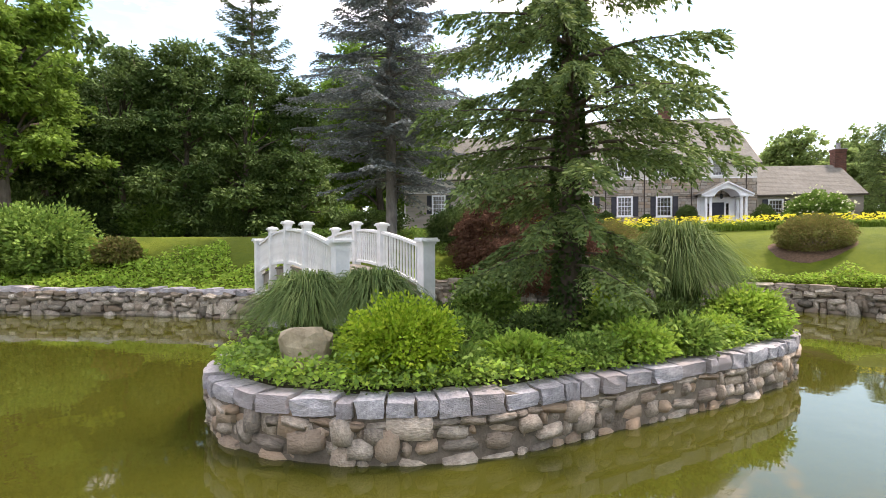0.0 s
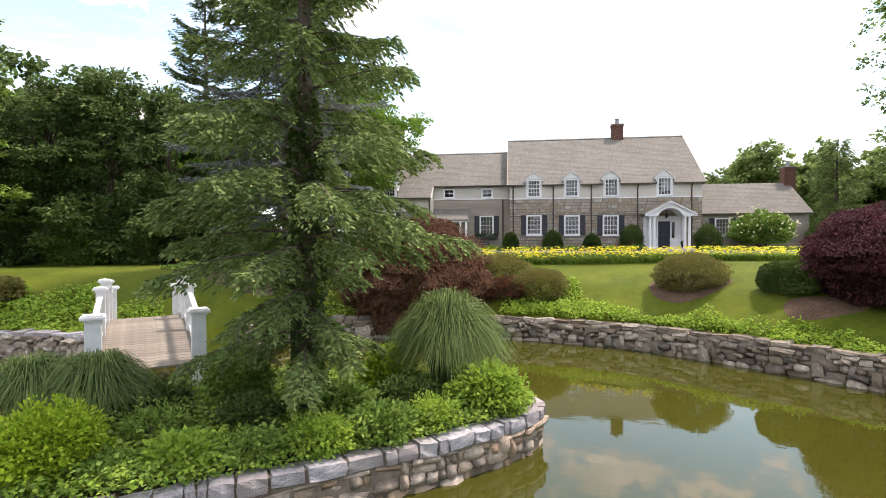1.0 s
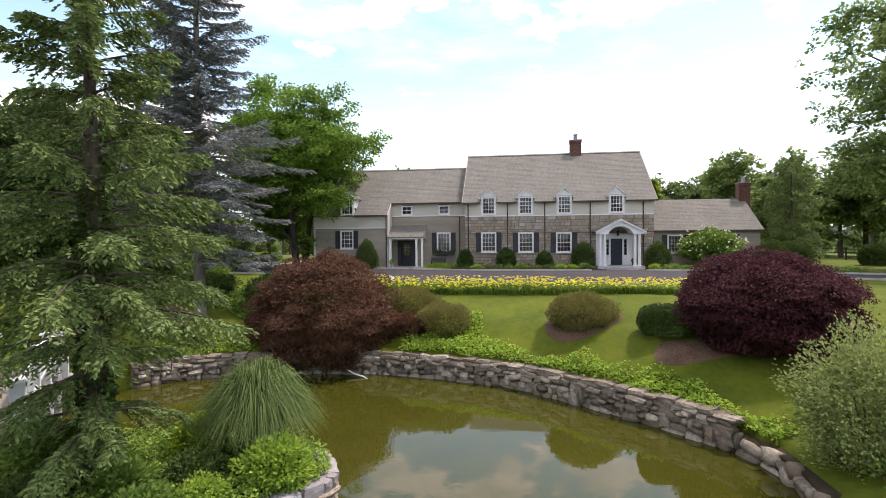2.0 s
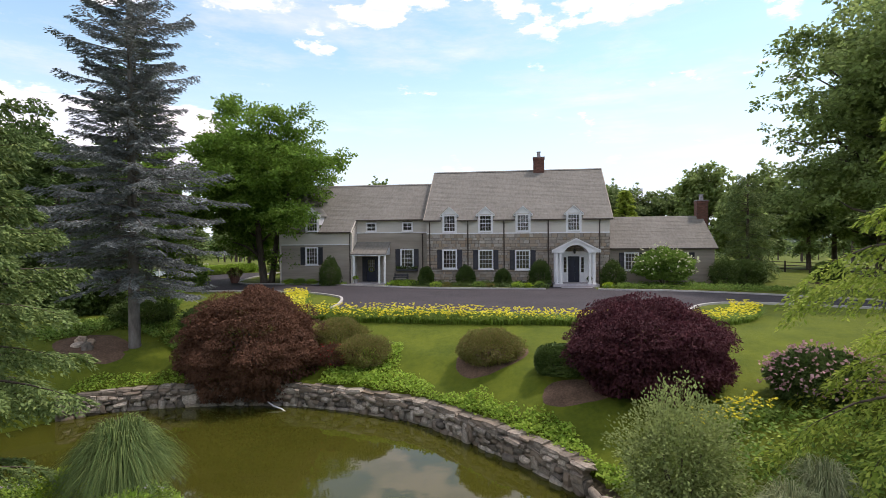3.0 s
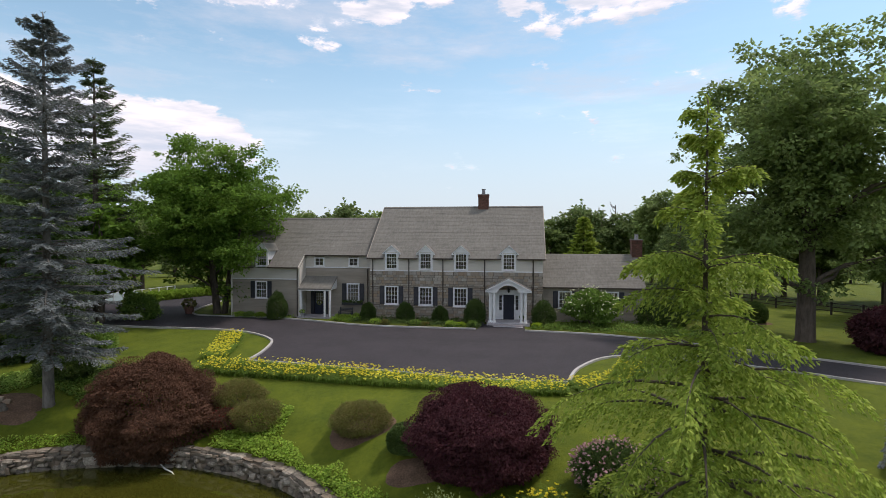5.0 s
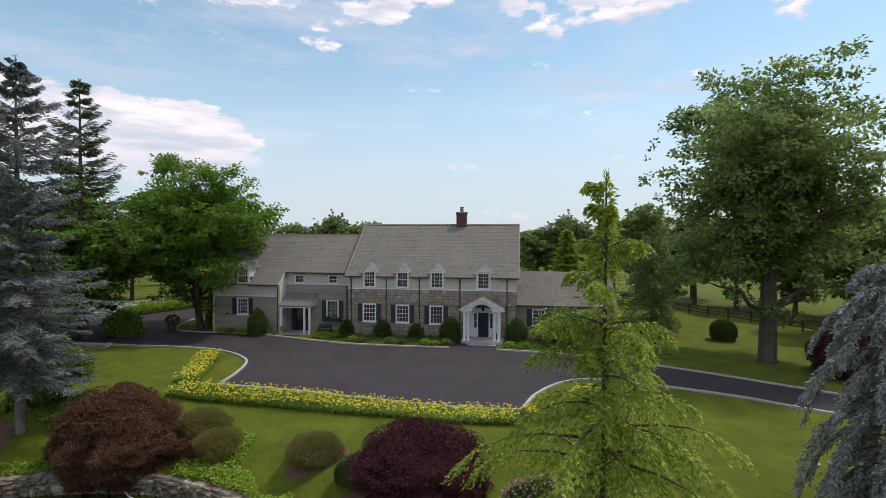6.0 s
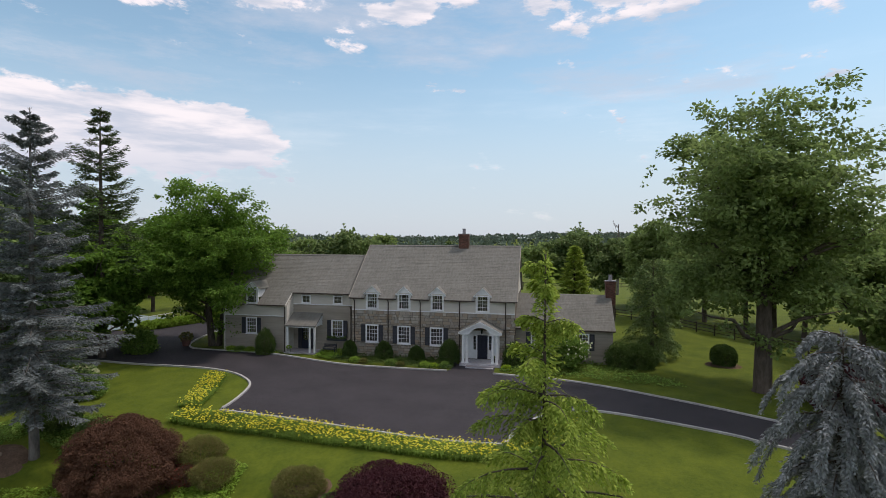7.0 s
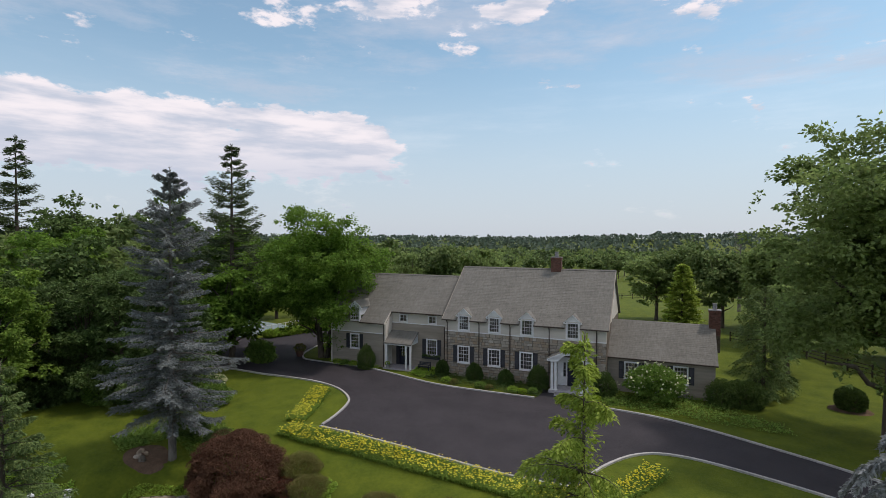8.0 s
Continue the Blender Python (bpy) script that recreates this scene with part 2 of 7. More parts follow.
P_RED = leaf_material("red_petal", (0.25, 0.02, 0.02), (0.42, 0.04, 0.04), island=0.2)
# leaf colour greyed and blued to paint in the haze of distance
L_RIDGE = leaf_material("haze_tinted_ridge_leaf", (0.07, 0.1, 0.075), (0.14, 0.18, 0.13), translucent=0.2)
L_FAR = leaf_material("far_wood_leaf", (0.07, 0.125, 0.035), (0.18, 0.25, 0.08), translucent=0.3, tint=(0.24, 0.3, 0.11))


def glass_material():
    m = bpy.data.materials.new("window_glass")
    m.use_nodes = True
    b = m.node_tree.nodes["Principled BSDF"]
    b.inputs["Base Color"].default_value = (0.9, 0.95, 0.95, 1)
    b.inputs["Roughness"].default_value = 0.02
    b.inputs["Transmission Weight"].default_value = 1.0
    b.inputs["IOR"].default_value = 1.45
    return m


def water_material():
    m = bpy.data.materials.new("green_pond_water")
    m.use_nodes = True
    nt = m.node_tree
    b = nt.nodes["Principled BSDF"]
    tc = nt.nodes.new("ShaderNodeTexCoord")
    no = nt.nodes.new("ShaderNodeTexNoise")
    no.inputs["Scale"].default_value, no.inputs["Detail"].default_value = 0.35, 3
    nt.links.new(tc.outputs["Object"], no.inputs["Vector"])
    mx = nt.nodes.new("ShaderNodeMix")
    mx.data_type = "RGBA"
    mx.inputs["A"].default_value, mx.inputs["B"].default_value = (0.036, 0.038, 0.005, 1), (0.055, 0.055, 0.008, 1)
    nt.links.new(no.outputs["Fac"], mx.inputs["Factor"])
    nt.links.new(mx.outputs["Result"], b.inputs["Base Color"])
    b.inputs["Roughness"].default_value = 0.03
    b.inputs["IOR"].default_value = 1.42
    w = nt.nodes.new("ShaderNodeTexNoise")
    w.inputs["Scale"].default_value, w.inputs["Detail"].default_value = 1.6, 4
    nt.links.new(tc.outputs["Object"], w.inputs["Vector"])
    bp = nt.nodes.new("ShaderNodeBump")
    bp.inputs["Strength"].default_value, bp.inputs["Distance"].default_value = 0.25, 0.012
    nt.links.new(w.outputs["Fac"], bp.inputs["Height"])
    nt.links.new(bp.outputs[0], b.inputs["Normal"])
    return m


M_GLASS = glass_material()
M_WATER = water_material()


# ---- mesh helpers ----
class Geo:
    """Vertices and faces of one mesh, gathered piece by piece."""

    def __init__(self):
        self.v, self.f = [], []

    def add(self, verts, faces):
        k = len(self.v)
        self.v.extend(tuple(p) for p in verts)
        self.f.extend(tuple(i + k for i in fc) for fc in faces)
        return self

    def box(self, x0, x1, y0, y1, z0, z1, m=None):
        c = [(x, y, z) for z in (z0, z1) for y in (y0, y1) for x in (x0, x1)]
        if m is not None:
            c = [m @ Vector(p) for p in c]
        return self.add(c, [(0, 2, 3, 1), (4, 5, 7, 6), (0, 1, 5, 4), (2, 6, 7, 3), (0, 4, 6, 2), (1, 3, 7, 5)])

    def bevel_box(self, x0, x1, y0, y1, z0, z1, b, m=None):
        """A box whose upright and top edges are cut back by b."""
        def ring(d, z):
            return [(x0 + d + b, y0 + d, z), (x1 - d - b, y0 + d, z), (x1 - d, y0 + d + b, z), (x1 - d, y1 - d - b, z),
                    (x1 - d - b, y1 - d, z), (x0 + d + b, y1 - d, z), (x0 + d, y1 - d - b, z), (x0 + d, y0 + d + b, z)]
        c = ring(0, z0) + ring(0, z1 - b) + ring(b, z1)
        if m is not None:
            c = [m @ Vector(p) for p in c]
        faces = [tuple(range(7, -1, -1)), tuple(range(16, 24))]
        for r in (0, 8):
            faces += [(r + i, r + (i + 1) % 8, r + 8 + (i + 1) % 8, r + 8 + i) for i in range(8)]
        return self.add(c, faces)

    def tube(self, pts, radii, n=7, cap=True):
        pts = [Vector(p) for p in pts]
        rings = []
        for i, p in enumerate(pts):
            d = (pts[min(i + 1, len(pts) - 1)] - pts[max(i - 1, 0)]).normalized()
            a = d.orthogonal().normalized() if i == 0 else (rings_a - d * rings_a.dot(d)).normalized()
            rings_a = a
            b = d.cross(a)
            rings.append([p + radii[i] * (math.cos(2 * math.pi * k / n) * a + math.sin(2 * math.pi * k / n) * b) for k in range(n)])
        faces = [(i * n + k, i * n + (k + 1) % n, (i + 1) * n + (k + 1) % n, (i + 1) * n + k) for i in range(len(pts) - 1) for k in range(n)]
        if cap:
            faces += [tuple(range(n - 1, -1, -1)), tuple((len(pts) - 1) * n + k for k in range(n))]
        return self.add([q for r in rings for q in r], faces)

    def prism(self, outline, axis, lo, hi):
        """An outline of two coordinates drawn out along the third axis (0, 1 or 2)."""
        def at(p, w):
            q = list(p)
            q.insert(axis, w)
            return tuple(q)
        n = len(outline)
        faces = [tuple(range(n)), tuple(range(2 * n - 1, n - 1, -1))]
        faces += [(i, n + i, n + (i + 1) % n, (i + 1) % n) for i in range(n)]
        return self.add([at(p, lo) for p in outline] + [at(p, hi) for p in outline], faces)


def as_mesh(name, geo, mat, smooth=False, fix=True):
    me = bpy.data.meshes.new(name)
    if isinstance(geo, Geo):
        me.from_pydata(geo.v, [], geo.f)
        if fix:
            bm = bmesh.new()
            bm.from_mesh(me)
            bmesh.ops.recalc_face_normals(bm, faces=bm.faces)
            bm.to_mesh(me)
            bm.free()
    else:
        verts, quads = geo
        me.vertices.add(len(verts))
        me.vertices.foreach_set("co", np.asarray(verts, np.float32).ravel())
        n = len(quads)
        me.loops.add(n * quads.shape[1])
        me.loops.foreach_set("vertex_index", np.asarray(quads, np.int32).ravel())
        me.polygons.add(n)
        me.polygons.foreach_set("loop_start", np.arange(0, n * quads.shape[1], quads.shape[1], dtype=np.int32))
        me.update(calc_edges=True)
    if smooth:
        me.polygons.foreach_set("use_smooth", [True] * len(me.polygons))
    me.materials.append(mat)
    return me


def thing(name, at, label, category, group="", kind="", rz=0.0):
    ob = new(name)
    ob.empty_display_size = 0.2
    ob.matrix_basis = pose(*at, 0, 0, rz)
    return tagged(ob, label, category, group, kind)


def base_of(ob):
    while ob.parent:
        ob = ob.parent
    return ob.matrix_basis.translation


def part(name, geo, mat, parent, label="", local=False, smooth=False, kind=""):
    """One mesh object under a thing or a part. The geometry is in world metres, or about the thing's base if local."""
    me = geo if isinstance(geo, bpy.types.Mesh) else as_mesh(name, geo, mat, smooth)
    if not local:
        me.transform(Matrix.Translation(-base_of(parent)))
    ob = new(name, me)
    ob.parent = parent
    return tagged(ob, label, kind=kind)


def whole(name, geo, mat, label, category="", group="", kind="", at=(0, 0, 0), smooth=False):
    """A thing or a piece of the setting that is one mesh, given in world metres."""
    me = geo if isinstance(geo, bpy.types.Mesh) else as_mesh(name, geo, mat, smooth)
    me.transform(Matrix.Translation(-Vector(at)))
    ob = new(name, me)
    ob.location = at
    return tagged(ob, label, category, group, kind)


def joined(*pairs):
    """Several (verts, quads) arrays as one."""
    vs, fs, k = [], [], 0
    for v, f in pairs:
        vs.append(v)
        fs.append(f + k)
        k += len(v)
    return np.concatenate(vs), np.concatenate(fs)


def unit(a):
    return a / np.maximum(np.linalg.norm(a, axis=-1, keepdims=True), 1e-9)


def leaves(places, along, size, width, rng, droop=0.0, jitter=0.5):
    """Folded kite-shaped leaves, one at each place, pointing along; size and width may be arrays."""
    n = len(places)
    size, width = np.broadcast_to(size, n)[:, None] * rng.uniform(0.7, 1.3, (n, 1)), np.broadcast_to(width, n)[:, None] * rng.uniform(0.7, 1.3, (n, 1))
    d = unit(along + rng.normal(0, jitter, (n, 3)) + np.array([0, 0, -droop]))
    s = unit(np.cross(d, rng.normal(0, 1, (n, 3)) + np.array([0, 0, 1.2])))
    u = np.cross(s, d)
    a = places
    b = places + d * size * 0.45 + s * width * 0.5 + u * width * 0.18
    c = places + d * size
    e = places + d * size * 0.45 - s * width * 0.5 + u * width * 0.18
    v = np.stack([a, b, c, e], 1).reshape(-1, 3)
    return v, np.arange(4 * n).reshape(n, 4)


def blades(roots, lean, length, width, rng, segs=5, fall=1.0):
    """Grass blades that rise and bow over outwards."""
    n = len(roots)
    length = np.broadcast_to(length, n) * rng.uniform(0.75, 1.2, n)
    side = unit(np.stack([-lean[:, 1], lean[:, 0], np.zeros(n)], 1) + 1e-6)
    rows = []
    for k in range(segs + 1):
        s = k / segs
        reach = length * (0.12 * s + 0.62 * s ** 2.1 * fall) * np.linalg.norm(lean[:, :2], axis=1)
        rise = length * (s * 0.95 - 0.52 * fall * s ** 2.6)
        c = roots + unit(lean * np.array([1, 1, 0]) + 1e-9) * reach[:, None] + np.array([0, 0, 1]) * rise[:, None]
        w = width * (1 - s ** 1.5) * 0.5 + 0.0015
        rows.append((c - side * w, c + side * w))
    v = np.stack([p for r in rows for p in r], 1).reshape(-1, 3)
    per = 2 * (segs + 1)
    q = np.array([[2 * k, 2 * k + 1, 2 * k + 3, 2 * k + 2] for k in range(segs)])
    return v, (np.arange(n)[:, None, None] * per + q[None]).reshape(-1, 4)


def lump(p, scale, seed):
    return noise.noise(Vector((p[0] * scale + seed * 7.1, p[1] * scale - seed * 3.3, p[2] * scale + seed)))


def spline(pts, step, closed=False):
    """Points at even steps along a smooth curve through pts (2D)."""
    p = [Vector(q).to_3d() for q in pts]
    n = len(p)
    fine = []
    for i in range(n if closed else n - 1):
        a, b, c, d = (p[(i + k) % n] if closed else p[min(max(i + k, 0), n - 1)] for k in (-1, 0, 1, 2))
        for j in range(12):
            t = j / 12
            fine.append(0.5 * ((2 * b) + (c - a) * t + (2 * a - 5 * b + 4 * c - d) * t * t + (3 * b - a - 3 * c + d) * t ** 3))
    fine.append(p[0] if closed else p[-1])
    out, left = [fine[0]], step
    for a, b in zip(fine, fine[1:]):
        seg = (b - a).length
        pos = 0.0
        while seg - pos >= left:
            pos += left
            out.append(a.lerp(b, pos / seg))
            left = step
        left -= seg - pos
    return [(q.x, q.y) for q in out]


# ---- the plan ----
POND = [(-22, 15.6), (-19, 15.5), (-16.2, 15.1), (-12.2, 15.3), (-10, 15.2), (-8.0, 15.0), (-6.5, 15.4), (-5.5, 16.6), (-4.9, 17.7), (-3.6, 19.0), (-2, 19.7), (0.5, 20.3),
        (3, 20.6), (4.8, 20.4), (6.6, 20.0), (8.5, 19.3), (10.1, 18.2), (11.7, 16.8), (13.1, 15.5), (14.3, 14.0), (14.7, 12.5), (14.3, 10.5), (13.8, 8), (13.0, 3), (11, -4), (5, -8),
        (-5, -9), (-16, -6), (-24, 2), (-26, 10)]
POND_LINE = spline(POND, 0.5, closed=True)
ISLAND = [(-4.0, 7.6), (-3.98, 6.85), (-3.4, 6.0), (-2.3, 5.5), (-1.0, 5.5), (0.2, 5.95), (1.1, 6.55), (2.4, 7.45), (3.8, 8.5), (5.0, 9.65), (5.3, 10.5), (4.6, 11.5),
          (3.0, 12.1), (1.0, 12.0), (-1.0, 11.4), (-2.6, 10.5), (-3.6, 9.0)]
ISLAND_LINE = spline(ISLAND, 0.1, closed=True)


def inside(poly, x, y):
    hit = False
    for (ax, ay), (bx, by) in zip(poly, poly[1:] + poly[:1]):
        if (ay > y) != (by > y) and x < (bx - ax) * (y - ay) / (by - ay) + ax:
            hit = not hit
    return hit


POND_A = np.array(POND_LINE)
POND_B = np.roll(POND_A, -1, 0)


def pond_distance(x, y):
    """Metres outside the pond's edge (minus inside), for arrays."""
    x, y = np.atleast_1d(np.asarray(x, float)), np.atleast_1d(np.asarray(y, float))
    out = np.empty(len(x))
    ab = POND_B - POND_A
    ll = np.maximum((ab * ab).sum(1), 1e-9)
    for k in range(0, len(x), 4000):
        p = np.stack([x[k:k + 4000], y[k:k + 4000]], 1)[:, None, :]
        t = np.clip(((p - POND_A) * ab).sum(2) / ll, 0, 1)
        d = np.linalg.norm(POND_A + ab * t[..., None] - p, axis=2).min(1)
        px, py = p[:, :, 0], p[:, :, 1]
        ay, by = POND_A[:, 1], POND_B[:, 1]
        with np.errstate(divide="ignore", invalid="ignore"):
            cross = ((ay > py) != (by > py)) & (px < ab[:, 0] * (py - ay) / np.where(by == ay, 1e-9, by - ay) + POND_A[:, 0])
        out[k:k + 4000] = np.where(cross.sum(1) % 2 == 1, -d, d)
    return out


def step_array(x, a, b):
    t = np.clip((x - a) / (b - a), 0, 1)
    return t * t * (3 - 2 * t)


def heights(x, y):
    """Height of the land, for arrays."""
    x, y = np.atleast_1d(np.asarray(x, float)), np.atleast_1d(np.asarray(y, float))
    far = np.hypot(x - 5, y - 30)
    near = far < 70
    ang = np.arctan2(x, y)
    z = np.maximum(2.85 - 0.035 * np.maximum(0, far - 75), -9) + step_array(far, 700, 1500) * (17 + 6 * np.sin(ang * 5.0 + 0.4) + 3 * np.sin(ang * 13 + 1))
    if near.any():
        xn, yn = x[near], y[near]
        d = pond_distance(xn, yn)
        north = np.interp(d, [0.4, 1.2, 2.5, 4.5, 6.5, 7.2], [0.86, 1.22, 1.95, 2.45, 2.78, 2.85])
        south = np.interp(d, [0.4, 2.0, 5.0, 10.0, 16.0], [0.5, 0.95, 1.6, 2.2, 2.85])
        w = step_array(yn - 0.5 * np.maximum(0, xn - 12), 12, 20)
        h = south + (north - south) * w
        cap = 2.85 - 0.3 * step_array(-xn, 5, 11) * step_array(-yn, -39, -31)
        z[near] = np.where(d < 0.27, -0.9, np.minimum(h, cap))
    return z


def ground(x, y):
    return float(heights([x], [y])[0])


# ---- ground, pond and drive ----
from mathutils.geometry import tessellate_polygon

def axis_lines(lo, hi, fine, reach):
    core = list(np.arange(lo, hi + fine / 2, fine))
    out, step = [], fine
    p = hi
    while p < reach:
        step = min(step * 1.16, 60)
        p += step
        out.append(p)
    back, step, p = [], fine, lo
    while p > -reach:
        step = min(step * 1.16, 60)
        p -= step
        back.append(p)
    return back[::-1] + core + out


def build_ground():
    xs, ys = axis_lines(-27, 18, 0.3, 2200), axis_lines(-10, 24, 0.3, 2200)
    nx = len(xs)
    gx, gy = np.meshgrid(xs, ys)
    v = np.stack([gx.ravel(), gy.ravel(), heights(gx.ravel(), gy.ravel())], 1)
    i = np.arange((len(ys) - 1) * (nx - 1))
    r, c = i // (nx - 1), i % (nx - 1)
    k = r * nx + c
    q = np.stack([k, k + 1, k + nx + 1, k + nx], 1)
    return whole("ground", as_mesh("ground", (v, q), M_LAWN, smooth=True), M_LAWN, "mown green lawn sloping down to the pond and rolling country beyond", kind="structure")


build_ground()


def flat_area(name, outline, height, mat, label, lift=0.0, kind="structure"):
    """A flat or ground-hugging sheet inside an outline."""
    pts = [Vector((x, y, height if height is not None else ground(x, y) + lift)) for x, y in outline]
    me = bpy.data.meshes.new(name)
    me.from_pydata(pts, [], tessellate_polygon([[Vector((p.x, p.y, 0)) for p in pts]]))
    if sum(p.normal.z for p in me.polygons) < 0:
        me.flip_normals()
    me.materials.append(mat)
    return whole(name, me, mat, label, kind=kind)


def widened(line, d):
    """The closed line moved outwards by d (for one that runs clockwise)."""
    out = []
    n = len(line)
    for i in range(n):
        a, b = Vector(line[i - 1]), Vector(line[(i + 1) % n])
        t = (b - a).normalized()
        out.append((line[i][0] - t.y * d, line[i][1] + t.x * d))
    return out


flat_area("water", widened(POND_LINE[:-1], 0.2), 0.0, M_WATER, "still olive-green pond water reflecting sky and trees")

KERB_NEAR_LEFT = [(-46, 41.5), (-28, 39.4), (-14.2, 38.3), (-9.5, 38.3), (-6.2, 38.2), (-3.6, 37.6), (-1.7, 36.6), (0.1, 34.95), (0.9, 33.3), (1.5, 30.9), (1.75, 28.9)]
KERB_NEAR = [(1.8, 28.65), (5.4, 28.3), (8.7, 27.85), (12.3, 27.25), (16.1, 26.7), (18.6, 26.6), (20.7, 26.75)]
KERB_NEAR_RIGHT = [(20.75, 27.0), (21.4, 29.5), (22.7, 31.9), (23.9, 33.1), (25.3, 33.6), (27.4, 33.4), (30.5, 32.3), (33.7, 30.9), (36.2, 29.3), (46, 24), (62, 15.5)]
KERB_FAR_LEFT = [(-17, 62), (-16.2, 54), (-14.8, 48), (-13.2, 45.6), (-11.5, 45.0), (-6, 44.8), (-2.5, 44.3), (2.3, 42.8), (5, 42.1), (8.4, 41.8), (15.0, 41.75)]
KERB_FAR_RIGHT = [(18.6, 41.6), (24, 40.9), (27.6, 39.6), (30.5, 38.1), (34, 36.1), (38, 33.5), (46, 28.4), (62, 19.5)]
NL, NN, NR = spline(KERB_NEAR_LEFT, 0.5), spline(KERB_NEAR, 0.5), spline(KERB_NEAR_RIGHT, 0.5)
FL, FR = spline(KERB_FAR_LEFT, 0.5), spline(KERB_FAR_RIGHT, 0.5)
flat_area("road", NL + NN + NR + FR[::-1] + [(18.6, 44.45), (15.0, 44.45)] + FL[::-1] + [(-23, 60), (-26, 52), (-46, 52)], 2.865, M_ASPHALT, "dark asphalt drive sweeping past the house")


def kerb_line(line, label):
    g = Geo()
    pts = [Vector((x, y, 2.8)) for x, y in line]
    rows = []
    for i, p in enumerate(pts):
        t = (pts[min(i + 1, len(pts) - 1)] - pts[max(i - 1, 0)]).normalized()
        s = Vector((-t.y, t.x, 0)) * 0.085
        rows.append([p - s, p + s, p + s + Vector((0, 0, 0.17)), p - s + Vector((0, 0, 0.17))])
    n = len(rows)
    for i in range(n - 1):
        a, b = rows[i], rows[i + 1]
        g.add(a + b, [(k, (k + 1) % 4, 4 + (k + 1) % 4, 4 + k) for k in range(4)])
    return whole("kerb", g, M_KERB, label, kind="structure")


for kl in (NL, NN, NR, FL, FR):
    kerb_line(kl, "low pale granite kerb edging the drive")


# ---- plants ----
def limb_path(a, b, rng, sag=0.1, n=5):
    a, b = np.array(a, float), np.array(b, float)
    L = np.linalg.norm(b - a)
    return [a + (b - a) * t + np.array([0, 0, 1]) * L * sag * math.sin(math.pi * t) + (rng.normal(0, 0.03 * L, 3) if 0 < t < 1 else 0) for t in np.linspace(0, 1, n)]


def broad_tree(name, at, height, crown, count, leaf, mat, label, seed, trunk=0.35, clear=0.25, bark=None, lobes=40, squash=1.0, category="tree", lean=(0, 0), column=False, thin=0.62, twin=None):
    """A tree with a tapered trunk, limbs, and a crown of leaves in many uneven clumps. crown: half width, half height, height of its middle."""
    rng = np.random.default_rng(seed)
    root = thing(name, at, label, category)
    cw, ch, cz = crown
    g = Geo()
    top = np.array([lean[0], lean[1], height * 0.72])
    g.tube([(0, 0, -0.3), (0.02, 0, 0.15), tuple(top * 0.3 + rng.normal(0, 0.05, 3) * [1, 1, 0]), tuple(top * 0.6), tuple(top)],
           [trunk * 1.45, trunk * 1.05, trunk * 0.85, trunk * 0.55, trunk * 0.12], 10)
    if twin:
        g.tube([(twin[0] * 0.5, twin[1] * 0.5, -0.3), (twin[0] * 0.6, twin[1] * 0.6, 0.3), (twin[0], twin[1], height * 0.25), (twin[0] * 2.2, twin[1] * 2.2, height * 0.6)], [trunk * 1.1, trunk * 0.85, trunk * 0.6, trunk * 0.12], 9)
    centres, sizes = [], []
    for k in range(lobes):
        u = unit(rng.normal(0, 1, 3))
        r = rng.uniform(0.4, 0.95) if k > lobes // 6 else rng.uniform(0.0, 0.4)
        c = np.array([u[0] * cw * r, u[1] * cw * r, cz + u[2] * ch * r * squash]) + [lean[0] * 0.7, lean[1] * 0.7, 0]
        if column:
            h = rng.uniform(0.03, 0.97)
            az = rng.uniform(0, 6.283)
            rr = cw * min(1.0, 1.35 * (1 - h) ** 0.6) * math.sqrt(rng.uniform(0.1, 0.8))
            c = np.array([math.cos(az) * rr, math.sin(az) * rr, h * height])
        elif c[2] < clear * height:
            c[2] = clear * height + rng.uniform(0, 0.6)
        if not column:
            grow = 0.95 + 0.38 * lump(u, 1.5, seed)
            c = np.array([lean[0] * 0.7 + (c[0] - lean[0] * 0.7) * grow, lean[1] * 0.7 + (c[1] - lean[1] * 0.7) * grow, cz + (c[2] - cz) * (0.5 + 0.5 * grow)])
        centres.append(c)
        sizes.append(rng.uniform(0.11, 0.29) * min(cw, ch) * (1.25 - 0.5 * r))
    for k in range(0, lobes, max(1, lobes // (22 if count > 6000 else 7))):
        c = centres[k]
        s = float(np.clip((c[2] - clear * height * 0.7) / (height * 0.9), 0.18, 0.62))
        start = top * (s / 0.72 * 0.72)
        path = limb_path(start, c, rng, sag=0.08)
        g.tube(path, [trunk * 0.42 * (1 - s), trunk * 0.32 * (1 - s) + 0.01, trunk * 0.22, trunk * 0.12, 0.015], 6)
    part("trunk", g, bark or M_BARK, root, local=True, smooth=True)
    w = np.array(sizes) ** 2.0
    subs = lobes * 13
    host = rng.choice(lobes, subs, p=w / w.sum())
    ds = unit(rng.normal(0, 1, (subs, 3)) + [0, 0, 0.25])
    hubs = np.array(centres)[host] + ds * np.array(sizes)[host][:, None] * rng.uniform(0.35, 1.1, (subs, 1)) * [1.25, 1.25, 0.8]
    spread = np.array(sizes)[host] * rng.uniform(0.16, 0.34, subs)
    pick = rng.choice(subs, count, p=spread ** 2 / (spread ** 2).sum())
    d = unit(rng.normal(0, 1, (count, 3)))
    p = hubs[pick] + d * (spread[pick] * np.abs(rng.normal(0.8, 0.35, count)))[:, None] * [1.35, 1.35, 0.75]
    d = d + ds[pick] * 0.8
    p[:, 2] = np.maximum(p[:, 2], 0.1)
    lv = leaves(p, d * [1, 1, 0.3], leaf, leaf * thin, rng, droop=0.35)
    part("crown", lv, mat, root, local=True)
    return root


